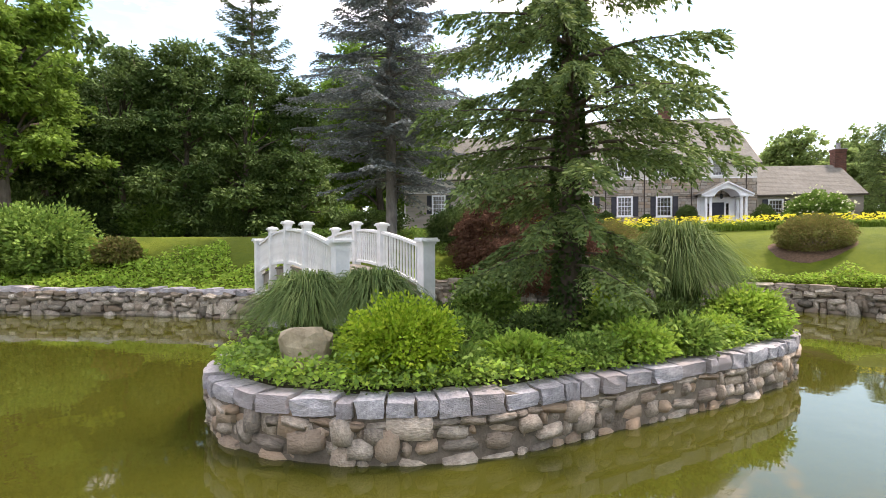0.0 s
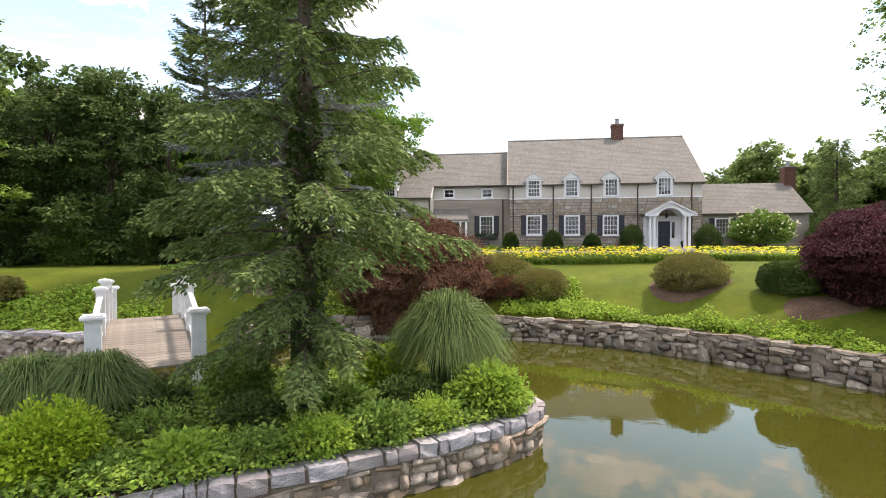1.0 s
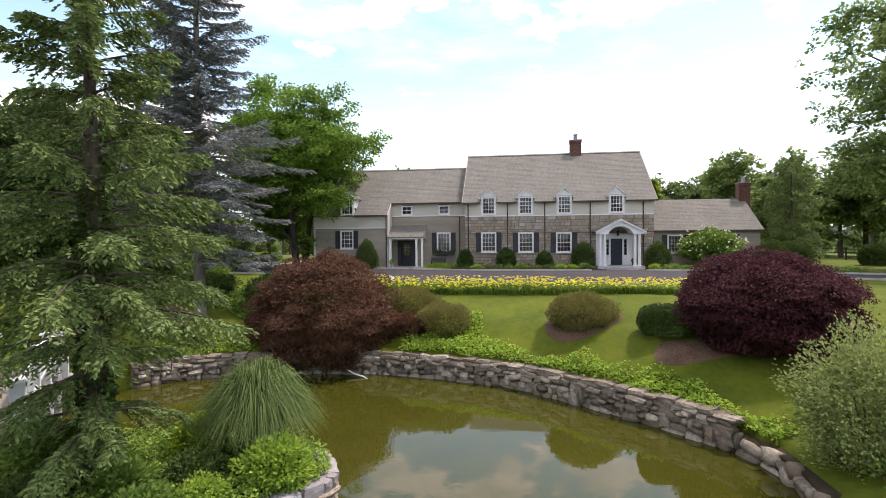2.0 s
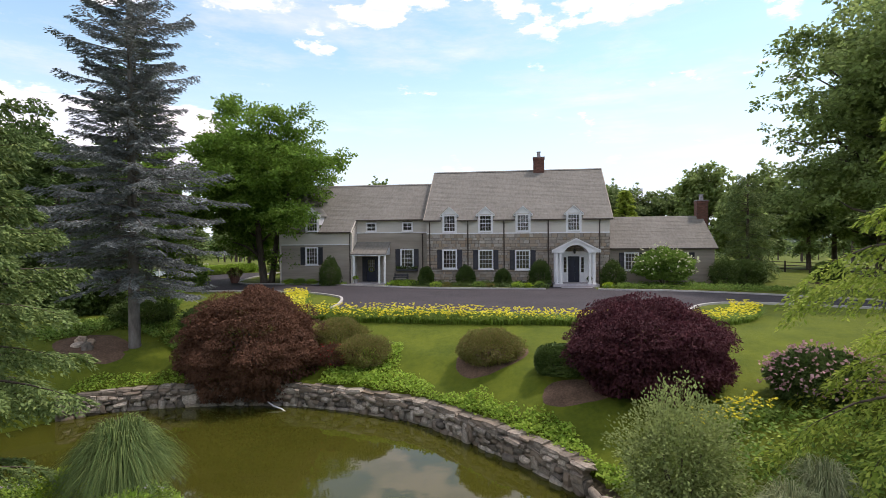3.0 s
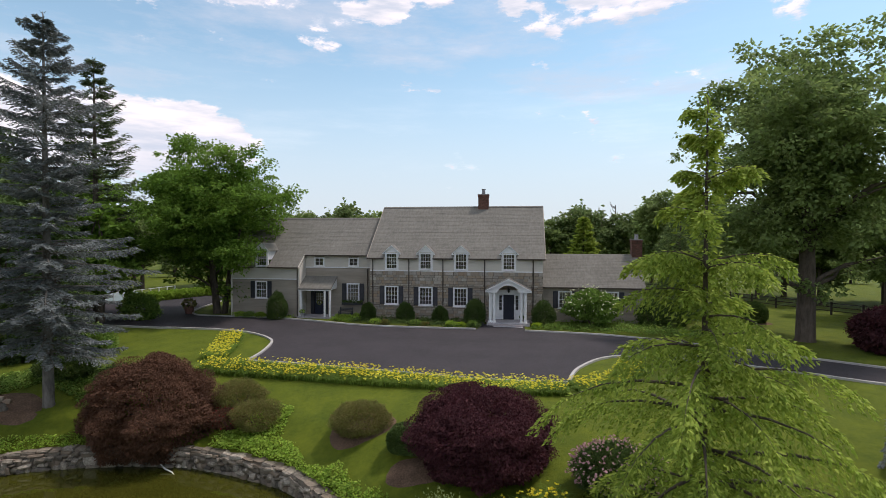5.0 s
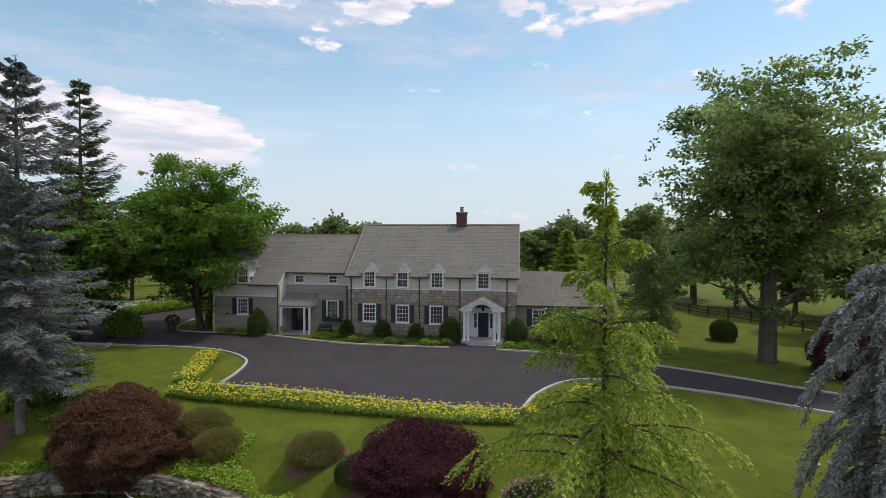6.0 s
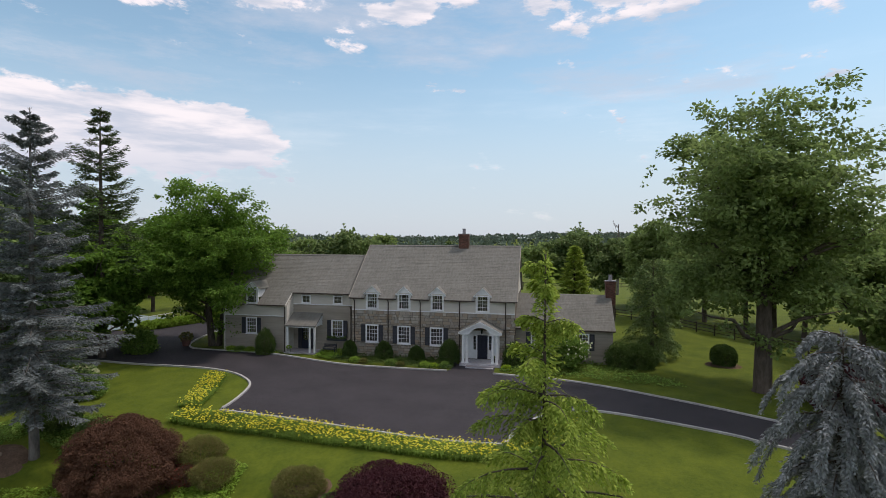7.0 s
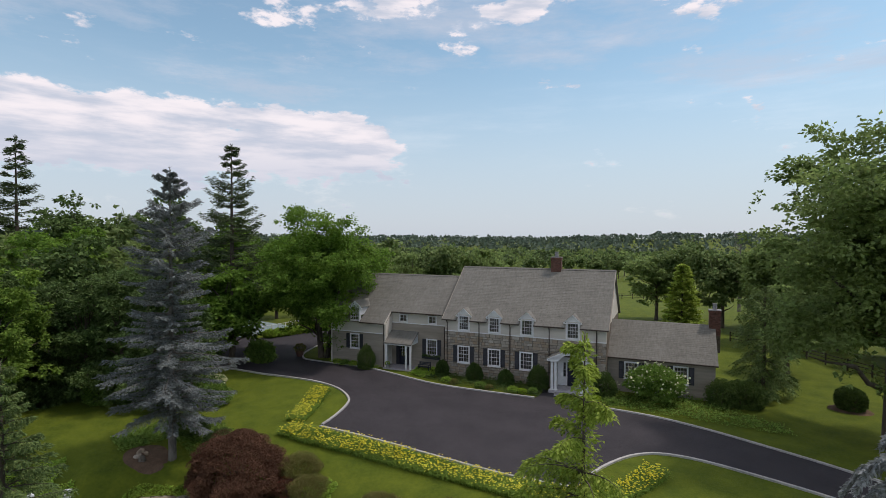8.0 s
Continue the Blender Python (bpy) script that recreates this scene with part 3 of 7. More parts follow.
def conifer(name, at, height, profile, mat, label, seed, whorls=26, per=7, clear=0.06, droop=0.25, spray=0.3, twigs=24, tufts=12, trunk=0.25, upturn=0.1, bark=None,
            curtain=0.0, gap=0.12, width=0.3, category="tree", ivy=False, jag=0.3, blade=0.3, bare=0.2, rise=0.12, scatter=0.5, fill=0.0):
    """A conifer: whorls of boughs, each a bowed spine with flat rows of side twigs set with tufts. profile: share of the height, reach of the boughs."""
    rng = np.random.default_rng(seed)
    root = thing(name, at, label, category)
    g = Geo()
    g.tube([(0, 0, -0.3), (0, 0, 0.12), (0, 0, height * 0.4), (0, 0, height * 0.75), (0, 0, height)], [trunk * 1.35, trunk, trunk * 0.7, trunk * 0.36, 0.02], 10)
    hs, rs = [q[0] for q in profile], [q[1] for q in profile]
    widest = max(rs)
    bits = []
    for k in range(whorls):
        t = clear + (1 - clear) * (k + rng.uniform(0.0, 0.3)) / whorls
        reach = float(np.interp(t, hs, rs))
        n = max(5, int(per * (0.6 + 0.4 * (1 - t)) + 0.5))
        turn = rng.uniform(0, 6.28)
        for j in range(n):
            if rng.uniform() < gap:
                continue
            az = turn + 6.283 * (j + rng.uniform(-0.25, 0.25)) / n
            L = reach * rng.uniform(1 - jag, 1 + jag * 0.4)
            h = min(t * height + rng.uniform(-scatter, scatter) * height / whorls, height * 0.985)
            out = np.array([math.cos(az), math.sin(az), 0.0])
            side = np.array([-out[1], out[0], 0.0])
            dr = droop * rng.uniform(0.7, 1.3) * (1.2 - t)

            def spine(s):
                s = np.asarray(s)[:, None]
                return np.array([0, 0, h]) + out * L * s * (1 - 0.12 * dr * s) + np.array([0, 0, 1]) * L * (rise * s - dr * s ** 1.9 + upturn * s ** 4 + 0.4 * t * t * s)
            sp = spine(np.linspace(0, 1, 6))
            g.tube([tuple(q) for q in sp], [0.012 + 0.014 * L, 0.01 + 0.01 * L, 0.008 + 0.007 * L, 0.007 + 0.004 * L, 0.007, 0.003], 4, cap=False)
            m = max(5, int(twigs * (0.3 + 0.7 * L / widest)))
            s = np.clip(bare + (1 - bare) * ((np.arange(m) + rng.uniform(-0.4, 0.4, m)) / m), 0.05, 1.0)
            sg = np.where(np.arange(m) % 2 == 0, 1.0, -1.0)
            root_pt = spine(s)
            tl = L * width * (1.08 - s) ** 0.55 * rng.uniform(0.55, 1.15, m) + spray * 1.1
            low = (curtain * rng.uniform(0.2, 1.5, m))
            td = unit(out * rng.uniform(0.5, 0.95, (m, 1)) + side * (sg * rng.uniform(0.55, 0.95, m) * (1 - 0.45 * np.clip(curtain, 0, 1)))[:, None] + np.array([0, 0, 1]) * (-0.06 - low)[:, None])
            u = np.linspace(0.06, 1.0, tufts)[None, :] + rng.uniform(-0.04, 0.04, (m, tufts))
            q = root_pt[:, None] + td[:, None] * (tl[:, None] * u)[..., None]
            q[..., 2] -= (tl[:, None] * u ** 2) * (0.12 + 0.25 * curtain)
            q = q.reshape(-1, 3)
            turned = np.tile(np.where(np.arange(tufts) % 2 == 0, 1.0, -1.0), m)[:, None]
            across = np.repeat(unit(np.cross(td, [0, 0, 1])), tufts, 0)
            d = np.repeat(td, tufts, 0) + across * turned * 0.55 + rng.normal(0, 0.22, (len(q), 3))
            bits.append(leaves(q, d, spray, spray * blade, rng, jitter=0.08))
            e = spine(np.linspace(max(bare, 0.3), 1.0, tufts))
            bits.append(leaves(e, np.tile(out, (tufts, 1)) + side * turned[:tufts] * 0.6, spray, spray * blade, rng, jitter=0.12))
    if fill:
        n = int(fill * height * 160)
        h = rng.uniform(clear, 0.98, n)
        az = rng.uniform(0, 6.28, n)
        r = np.interp(h, hs, rs) * np.abs(rng.normal(0, 0.13, n)) + 0.05
        q = np.stack([np.cos(az) * r, np.sin(az) * r, h * height], 1)
        bits.append(leaves(q, np.stack([np.cos(az), np.sin(az), np.full(n, -0.2)], 1), spray * 1.3, spray * blade * 1.3, rng, jitter=0.4))
    n = 60
    z = height * (1 - 0.06 * rng.uniform(0, 1, n))
    az = rng.uniform(0, 6.28, n)
    q = np.stack([np.cos(az) * 0.03, np.sin(az) * 0.03, z], 1)
    bits.append(leaves(q, np.stack([np.cos(az), np.sin(az), np.full(n, 1.4)], 1), spray * 0.9, spray * 0.25, rng, jitter=0.15))
    part("trunk", g, bark or M_BARK, root, local=True, smooth=True)
    part("crown", joined(*bits), mat, root, local=True)
    if ivy:
        n = 3600
        zz = rng.uniform(0.1, height * 0.5, n)
        az = rng.uniform(0, 6.28, n)
        r = trunk * 1.05 * (1 - 0.5 * zz / height) + rng.uniform(0, 0.05, n) + 0.05 * np.sin(zz * 3 + az * 2)
        q = np.stack([np.cos(az) * r, np.sin(az) * r, zz], 1)
        part("ivy", leaves(q, np.stack([np.cos(az), np.sin(az), np.full(n, -0.6)], 1), 0.09, 0.08, rng), L_IVY_DARK, root, "ivy climbing the trunk", local=True)
    return root


def shell_leaves(half, count, leaf, rng, lumps=0.15, seed=1, flat_bottom=-0.75, wide=0.62, droop=0.3, tiers=0.0, thick=0.12, outward=0.6):
    """Leaves over a lumpy rounded mass with half-sizes half, its middle at half height."""
    d = unit(rng.normal(0, 1, (int(count * 1.5), 3)))
    d = d[d[:, 2] > flat_bottom][:count]
    bump = np.array([lump(q, 2.3, seed) * 0.7 + lump(q, 5.5, seed + 3) * 0.45 for q in d])[:, None]
    r = 1 + lumps * bump + rng.uniform(-thick, thick * 0.4, (len(d), 1))
    if tiers:
        r = r * (1 + tiers * np.sin(d[:, 2:3] * 16 + bump * 3))
    p = d * r * np.array(half)
    p[:, 2] += half[2] * min(1.0, -flat_bottom)
    return leaves(p, d * outward + np.array([0, 0, 0.15]), leaf, leaf * wide, rng, droop=droop, jitter=0.45)


def mound_tree(name, at, half, count, leaf, mat, label, seed, trunk=0.14, hang=0.0):
    """A weeping dwarf maple: short twisted stems under a wide mound of fine leaves, layered in drooping tufts."""
    rng = np.random.default_rng(seed)
    root = thing(name, at, label, "tree")
    g = Geo()
    for k in range(9):
        az = 6.28 * k / 9 + rng.uniform(-0.3, 0.3)
        r = rng.uniform(0.3, 0.6)
        end = np.array([math.cos(az) * half[0] * r, math.sin(az) * half[1] * r, half[2] * rng.uniform(0.8, 1.15) - hang])
        g.tube(limb_path((rng.uniform(-0.1, 0.1), rng.uniform(-0.1, 0.1), -0.15), end, rng, sag=0.12), [trunk, trunk * 0.7, trunk * 0.5, trunk * 0.32, 0.015], 6)
    part("trunk", g, M_BARK, root, local=True, smooth=True)
    bits = [shell_leaves(np.array(half) * 0.86, count // 3, leaf * 1.7, rng, lumps=0.25, seed=seed, flat_bottom=-0.72, droop=0.5)]
    lobes = 110
    for k in range(lobes):
        u = unit(rng.normal(0, 1, 3))
        u[2] = abs(u[2]) * rng.choice([1, 1, -0.3, -0.6])
        c = u * np.array(half) * rng.uniform(0.74, 0.9) + [0, 0, half[2] * 0.72]
        s = rng.uniform(0.12, 0.25) * min(half[0], half[1])
        n = int(count * 0.67 / lobes)
        d = unit(rng.normal(0, 1, (n, 3)))
        d[:, 2] = np.abs(d[:, 2]) * 0.9 - 0.25
        p = c + d * s * rng.uniform(0.7, 1.1, (n, 1)) * [1.25, 1.25, 0.6]
        p[:, 2] -= (np.linalg.norm(d[:, :2], axis=1) ** 3) * s * 0.35
        bits.append(leaves(p, d * [1, 1, 0.2], leaf, leaf * 0.5, rng, droop=0.75, jitter=0.35))
    v, q = joined(*bits)
    v[:, 2] = np.maximum(v[:, 2] - hang, -hang + 0.02 + 0.1 * rng.uniform(0, 1, len(v)))
    part("crown", (v, q), mat, root, local=True)
    return root


def clipped_shrub(name, at, half, count, leaf, mat, label, seed, group="", lumps=0.08, flower=None, flowers=0, category="shrub", cone=0.0, fuzz=0.12, label_flower="", box=0.0, lift=0.0):
    """A rounded or conical shrub: short stems inside a dense shell of small leaves."""
    rng = np.random.default_rng(seed)
    root = thing(name, at, label, category, group)
    g = Geo()
    for k in range(5):
        az = 6.28 * k / 5 + rng.uniform(-0.4, 0.4)
        g.tube([(0, 0, -0.1), (math.cos(az) * half[0] * 0.25, math.sin(az) * half[1] * 0.25, half[2] * 0.5), (math.cos(az) * half[0] * 0.5, math.sin(az) * half[1] * 0.5, half[2] * 1.15)],
               [0.04 + 0.03 * lift, 0.03 + 0.02 * lift, 0.012], 5)
    for i, p in enumerate(g.v):
        g.v[i] = (p[0], p[1], p[2] * (1 + lift / half[2] * 0.6))
    part("stem", g, M_BARK, root, local=True)
    def shape(v):
        if cone:
            h = np.clip(v[:, 2] / (2 * half[2]), 0, 1)
            v[:, :2] *= (1.12 - cone * h ** 1.3)[:, None]
        return v
    v1, q1 = shell_leaves(np.array(half) * 0.82, count // 3, leaf * 1.4, rng, lumps=lumps, seed=seed, flat_bottom=-0.85, droop=0.1)
    v2, q2 = shell_leaves(half, count, leaf, rng, lumps=lumps, seed=seed, flat_bottom=-0.85, thick=fuzz, droop=0.05, outward=1.0)
    v, q = joined((v1, q1), (v2, q2))
    if box:
        for a in (0, 1):
            n = v[:, a] / half[a]
            v[:, a] = half[a] * np.sign(n) * np.abs(n) ** (1 - box)
    v = shape(v)
    v[:, 2] = np.maximum(v[:, 2], 0.0) + lift
    part("foliage", (v, q), mat, root, local=True)
    if flowers:
        v, q = shell_leaves(np.array(half) * 1.16, flowers, leaf * 1.1, rng, lumps=lumps, seed=seed, flat_bottom=-0.39, wide=1.0)
        v = shape(v)
        v[:, 2] += lift + half[2] * 0.46
        part("blossom", (v, q), flower, root, label_flower, local=True, kind="stuff")
    return root


def fountain(roots, az, reach, tall, width, rng, segs=6, crest=0.6):
    """Blades that rise to a crest and arch over; reach and tall are each blade's own."""
    n = len(roots)
    out = np.stack([np.cos(az), np.sin(az), np.zeros(n)], 1)
    side = np.stack([-np.sin(az), np.cos(az), np.zeros(n)], 1) + rng.normal(0, 0.5, (n, 3))
    side = unit(side)
    rows = []
    for k in range(segs + 1):
        s = k / segs
        c = roots + out * (reach * (0.15 * s + 0.85 * s ** 1.7))[:, None]
        c[:, 2] += tall * (1 - np.abs((s - crest) / crest) ** 2.2)
        w = width * (1 - s ** 2) * 0.5 + 0.001
        rows += [c - side * w, c + side * w]
    v = np.stack(rows, 1).reshape(-1, 3)
    q = np.array([[2 * k, 2 * k + 1, 2 * k + 3, 2 * k + 2] for k in range(segs)])
    return v, (np.arange(n)[:, None, None] * 2 * (segs + 1) + q[None]).reshape(-1, 4)


def grass_clump(name, at, tall, reach, count, spread, mat, label, seed, width=0.014):
    rng = np.random.default_rng(seed)
    az, r = rng.uniform(0, 6.283, count), rng.uniform(0, 1, count) ** 0.6
    roots = np.stack([np.cos(az) * r * spread, np.sin(az) * r * spread, np.full(count, -0.03)], 1)
    f = rng.uniform(0.12, 1.0, count) ** 0.8
    geo = fountain(roots, az + rng.normal(0, 0.45, count), reach * f * rng.uniform(0.8, 1.15, count), tall * (1.04 - 0.32 * f ** 2) * rng.uniform(0.62, 1.05, count), width, rng)
    return tagged(whole_at(name, geo, mat, at), label, "ornamental grass")


def whole_at(name, geo, mat, at):
    ob = new(name, as_mesh(name, geo, mat))
    ob.location = at
    return ob


def cover_patch(name, outline, density, leaf, mat, label, seed, height=0.2, lift=0.0, mask=None, category=""):
    """Uncountable low leaves over a patch of ground."""
    rng = np.random.default_rng(seed)
    xs, ys = [p[0] for p in outline], [p[1] for p in outline]
    area = (max(xs) - min(xs)) * (max(ys) - min(ys))
    n = int(area * density)
    px, py = rng.uniform(min(xs), max(xs), n), rng.uniform(min(ys), max(ys), n)
    o = np.array(outline)
    q = np.roll(o, -1, 0)
    ok = np.zeros(n, bool)
    for (ax, ay), (bx, by) in zip(o, q):
        if ay != by:
            ok ^= ((ay > py) != (by > py)) & (px < (bx - ax) * (py - ay) / (by - ay) + ax)
    px, py = px[ok], py[ok]
    p = np.stack([px, py, heights(px, py) if lift == 0 else np.full(len(px), lift)], 1)
    pts = p
    hump = np.array([0.55 + 0.6 * lump((q[0], q[1], 0), 1.3, seed) for q in pts])
    p[:, 2] += np.clip(height * hump * rng.uniform(0.2, 1.3, len(p)), 0.01, None)
    d = rng.normal(0, 1, (len(p), 3)) * [1, 1, 0.3] + [0, 0, 0.25]
    lv = leaves(p, d, leaf, leaf * 0.75, rng, jitter=0.2)
    ob = new(name, as_mesh(name, lv, mat))
    return tagged(ob, label, category, kind="stuff")


# ---- the house ----
GZ = 2.85         # ground at the house
house = thing("house", (8.0, 46.2, GZ), "two-storey grey stone and clapboard country house with shingled gable roofs", "house")


def cells(x0, x1, z0, z1, holes):
    """The rectangle x0..x1, z0..z1 without the holes, as rectangles."""
    xs = sorted({x0, x1, *[min(max(h[i], x0), x1) for h in holes for i in (0, 1)]})
    zs = sorted({z0, z1, *[min(max(h[i], z0), z1) for h in holes for i in (2, 3)]})
    for a, b in zip(xs, xs[1:]):
        for c, d in zip(zs, zs[1:]):
            mx, mz = (a + b) / 2, (c + d) / 2
            if b - a > 1e-6 and d - c > 1e-6 and not any(h[0] < mx < h[1] and h[2] < mz < h[3] for h in holes):
                yield a, b, c, d


def holed_wall(g, x0, x1, z0, z1, y0, y1, holes):
    for a, b, c, d in cells(x0, x1, z0, z1, holes):
        g.box(a, b, y0, y1, c, d)
    return g


def siding(name, mat, parent, x0, x1, z0, z1, y, holes, course=0.2, thick=0.03, label=""):
    """Lapped boards on a wall that faces -y, each a piece of its own."""
    z = z0
    while z < z1 - 0.02:
        top = min(z + course, z1)
        spans = [(x0, x1)]
        for h in holes:
            if h[2] < top - 0.01 and h[3] > z + 0.01:
                cut = []
                for a, b in spans:
                    if h[0] >= b or h[1] <= a:
                        cut.append((a, b))
                    else:
                        if h[0] > a:
                            cut.append((a, h[0]))
                        if h[1] < b:
                            cut.append((h[1], b))
                spans = cut
        for a, b in spans:
            part(name, Geo().prism([(y, z), (y - thick, z), (y - 0.006, top + 0.01), (y, top + 0.01)], 0, a, b), mat, parent, label)
        z += course


def side_siding(g, y0, y1, z0, z1, x, sign, course=0.2, thick=0.03, slope=None):
    """Lapped boards on a wall that faces +x or -x; slope(z) gives the y range of a gable."""
    z = z0
    while z < z1 - 0.02:
        top = min(z + course, z1)
        a, b = slope(z + course / 2) if slope else (y0, y1)
        if b - a > 0.05:
            g.prism([(x, z), (x + sign * thick, z), (x + sign * 0.006, top + 0.01), (x, top + 0.01)], 1, a, b)
        z += course
    return g


def ashlar(g, x0, x1, z0, z1, y, holes, rng):
    """Roughly coursed facing stones on a wall that faces -y."""
    z = z0
    while z < z1 - 0.05:
        h = min(rng.uniform(0.16, 0.3), z1 - z)
        if z1 - z - h < 0.1:
            h = z1 - z
        x = x0 - rng.uniform(0, 0.3)
        while x < x1:
            w = rng.uniform(0.25, 0.75)
            a, b = max(x, x0) + 0.012, min(x + w, x1) - 0.012
            c, d = z + 0.012, z + h - 0.012
            x += w
            if b - a < 0.08:
                continue
            for p, q, r, s in cells(a, b, c, d, holes):
                if q - p > 0.04 and s - r > 0.03:
                    t = rng.uniform(0.02, 0.05)
                    e = 0.012
                    g.add([(p, y, r), (q, y, r), (q, y, s), (p, y, s), (p + e, y - t, r + e), (q - e, y - t, r + e), (q - e, y - t, s - e), (p + e, y - t, s - e)],
                          [(4, 5, 6, 7), (0, 1, 5, 4), (1, 2, 6, 5), (2, 3, 7, 6), (3, 0, 4, 7)])
        z += h
    return g


def shingle_slope(g, x0, x1, y0, z0, y1, z1, course=0.22, rng=None, jag=True, under=0.12):
    """Courses of shingles from the eave (y0, z0) up to the ridge (y1, z1)."""
    run, rise = y1 - y0, z1 - z0
    L = math.hypot(run, rise)
    ny, nz = -rise / L * (1 if run > 0 else -1), abs(run) / L
    n = max(2, int(L / course))
    for i in range(n):
        s, e = i / n, min(1.0, (i + 1.12) / n)
        ya, za, yb, zb = y0 + run * s, z0 + rise * s, y0 + run * e, z0 + rise * e
        t = 0.011
        x = x0
        while x < x1 - 1e-6:
            w = rng.uniform(0.7, 2.2) if rng else x1 - x0
            b = min(x + w, x1)
            k = t + (rng.uniform(-0.003, 0.004) if rng else 0)
            g.add([(x, ya, za), (b, ya, za), (x, ya + ny * k, za + nz * k), (b, ya + ny * k, za + nz * k), (x, yb + ny * 0.004, zb + nz * 0.004), (b, yb + ny * 0.004, zb + nz * 0.004)],
                  [(0, 1, 3, 2), (2, 3, 5, 4), (0, 2, 4), (1, 5, 3)])
            x = b
    u = under
    g.add([(x0, y0, z0 - 0.004), (x1, y0, z0 - 0.004), (x1, y1, z1 - 0.004), (x0, y1, z1 - 0.004), (x0, y0, z0 - u), (x1, y0, z0 - u), (x1, y1, z1 - u), (x0, y1, z1 - u)],
          [(0, 1, 2, 3), (7, 6, 5, 4), (0, 4, 5, 1), (1, 5, 6, 2), (2, 6, 7, 3), (3, 7, 4, 0)])
    return g


def sash_window(cx, w, z0, z1, y, cols, rows, parent, shutters=True, trim=0.12, shutter_w=0.42, sill=True, sides=(1, 1)):
    """A white sash window in a wall face at y, with muntins, two panes, sill and shutters. w and z0..z1 are the outside of its frame."""
    x0, x1 = cx - w / 2, cx + w / 2
    g = Geo()
    for a, b, c, d in cells(x0, x1, z0, z1, [(x0 + trim, x1 - trim, z0 + trim, z1 - trim)]):
        g.box(a, b, y - 0.055, y + 0.06, c, d)
    win = part("window", g, M_WHITE, parent, "white-framed sash window")
    zm = (z0 + z1) / 2
    part("meeting_rail", Geo().box(x0 + trim, x1 - trim, y - 0.012, y + 0.03, zm - 0.025, zm + 0.025), M_WHITE, win)
    for i in range(1, cols):
        x = x0 + trim + (w - 2 * trim) * i / cols
        part("glazing_bar", Geo().box(x - 0.016, x + 0.016, y - 0.01, y + 0.018, z0 + trim, z1 - trim), M_WHITE, win)
    for i in range(1, rows):
        z = z0 + trim + (z1 - z0 - 2 * trim) * i / rows
        if abs(z - zm) > 0.04:
            part("glazing_bar", Geo().box(x0 + trim, x1 - trim, y - 0.008, y + 0.016, z - 0.016, z + 0.016), M_WHITE, win)
    for a, b in ((z0 + trim, zm), (zm, z1 - trim)):
        pane = part("pane", Geo().box(x0 + trim, x1 - trim, y + 0.022, y + 0.028, a, b), M_GLASS, win)
        pane.visible_shadow = False
    if sill:
        part("sill", Geo().box(x0 - 0.05, x1 + 0.05, y - 0.1, y + 0.02, z0 - 0.07, z0 - 0.003), M_WHITE, win)
    if shutters:
        for k, s in enumerate((-1, 1)):
            if not sides[k]:
                continue
            a = (x0 - 0.03 - shutter_w) if s < 0 else x1 + 0.03
            g = Geo()
            lo, hi = z0 + 0.02, z1 - 0.02
            g.box(a, a + 0.06, y - 0.09, y - 0.055, lo, hi).box(a + shutter_w - 0.06, a + shutter_w, y - 0.09, y - 0.055, lo, hi)
            for z in (lo, (lo + hi) / 2 - 0.05, hi - 0.1):
                g.box(a + 0.06, a + shutter_w - 0.06, y - 0.088, y - 0.055, z, z + 0.1)
            z = lo + 0.12
            while z < hi - 0.12:
                g.add([(a + 0.06, y - 0.058, z + 0.05), (a + shutter_w - 0.06, y - 0.058, z + 0.05), (a + shutter_w - 0.06, y - 0.084, z), (a + 0.06, y - 0.084, z)], [(0, 1, 2, 3)])
                z += 0.055
            g.box(a + 0.06, a + shutter_w - 0.06, y - 0.057, y - 0.05, lo, hi)
            part("shutter", g, M_SHUTTER, parent, "dark louvred shutter")
    return (x0 + trim * 0.6, x1 - trim * 0.6, z0 + trim * 0.6, z1 - trim * 0.6)


def window_hole(cx, w, z0, z1):
    return (cx - w / 2 + 0.03, cx + w / 2 - 0.03, z0 + 0.03, z1 - 0.03)


RNG_H = np.random.default_rng(5)
# main block
MX0, MX1, MY, MYB, MEAVE, MRIDGE, RY = 4.35, 19.85, 46.2, 58.2, 8.66, 13.4, 52.2
LOW_WIN = [(6.37, 1.28, 4.25, 5.97), (9.51, 1.28, 4.22, 5.93), (12.65, 1.28, 4.18, 5.9)]
DORMERS = [6.37, 9.5, 12.7, 16.92]
holes = [window_hole(*w) for w in LOW_WIN] + [window_hole(c, 1.06, 7.52, 9.0) for c in DORMERS] + [(15.55, 18.25, GZ + 0.25, 5.75)]
g = Geo()
holed_wall(g, MX0, MX1, GZ - 0.4, 7.37, MY, MY + 0.35, holes)
g.box(MX0, MX0 + 0.3, MY + 0.35, MYB, GZ - 0.4, MEAVE).box(MX1 - 0.3, MX1, MY + 0.35, MYB, GZ - 0.4, MEAVE).box(MX0, MX1, MYB - 0.3, MYB, GZ - 0.4, MEAVE)
wall = part("wall", g, M_MORTAR, house, "grey and buff ashlar ground-floor front wall")
part("stonework", ashlar(Geo(), MX0, MX1, GZ - 0.1, 7.33, MY, holes, RNG_H), M_FACADE_STONE, house, "coursed rough grey and tan stone", kind="stuff")
g = Geo()
holed_wall(g, MX0, MX1, 7.37, MEAVE, MY, MY + 0.3, holes)
for c in DORMERS:
    holed_wall(g, c - 0.62, c + 0.62, MEAVE, 9.12, MY, MY + 0.25, holes)
part("upper_wall", g, M_SIDING_PALE, house)
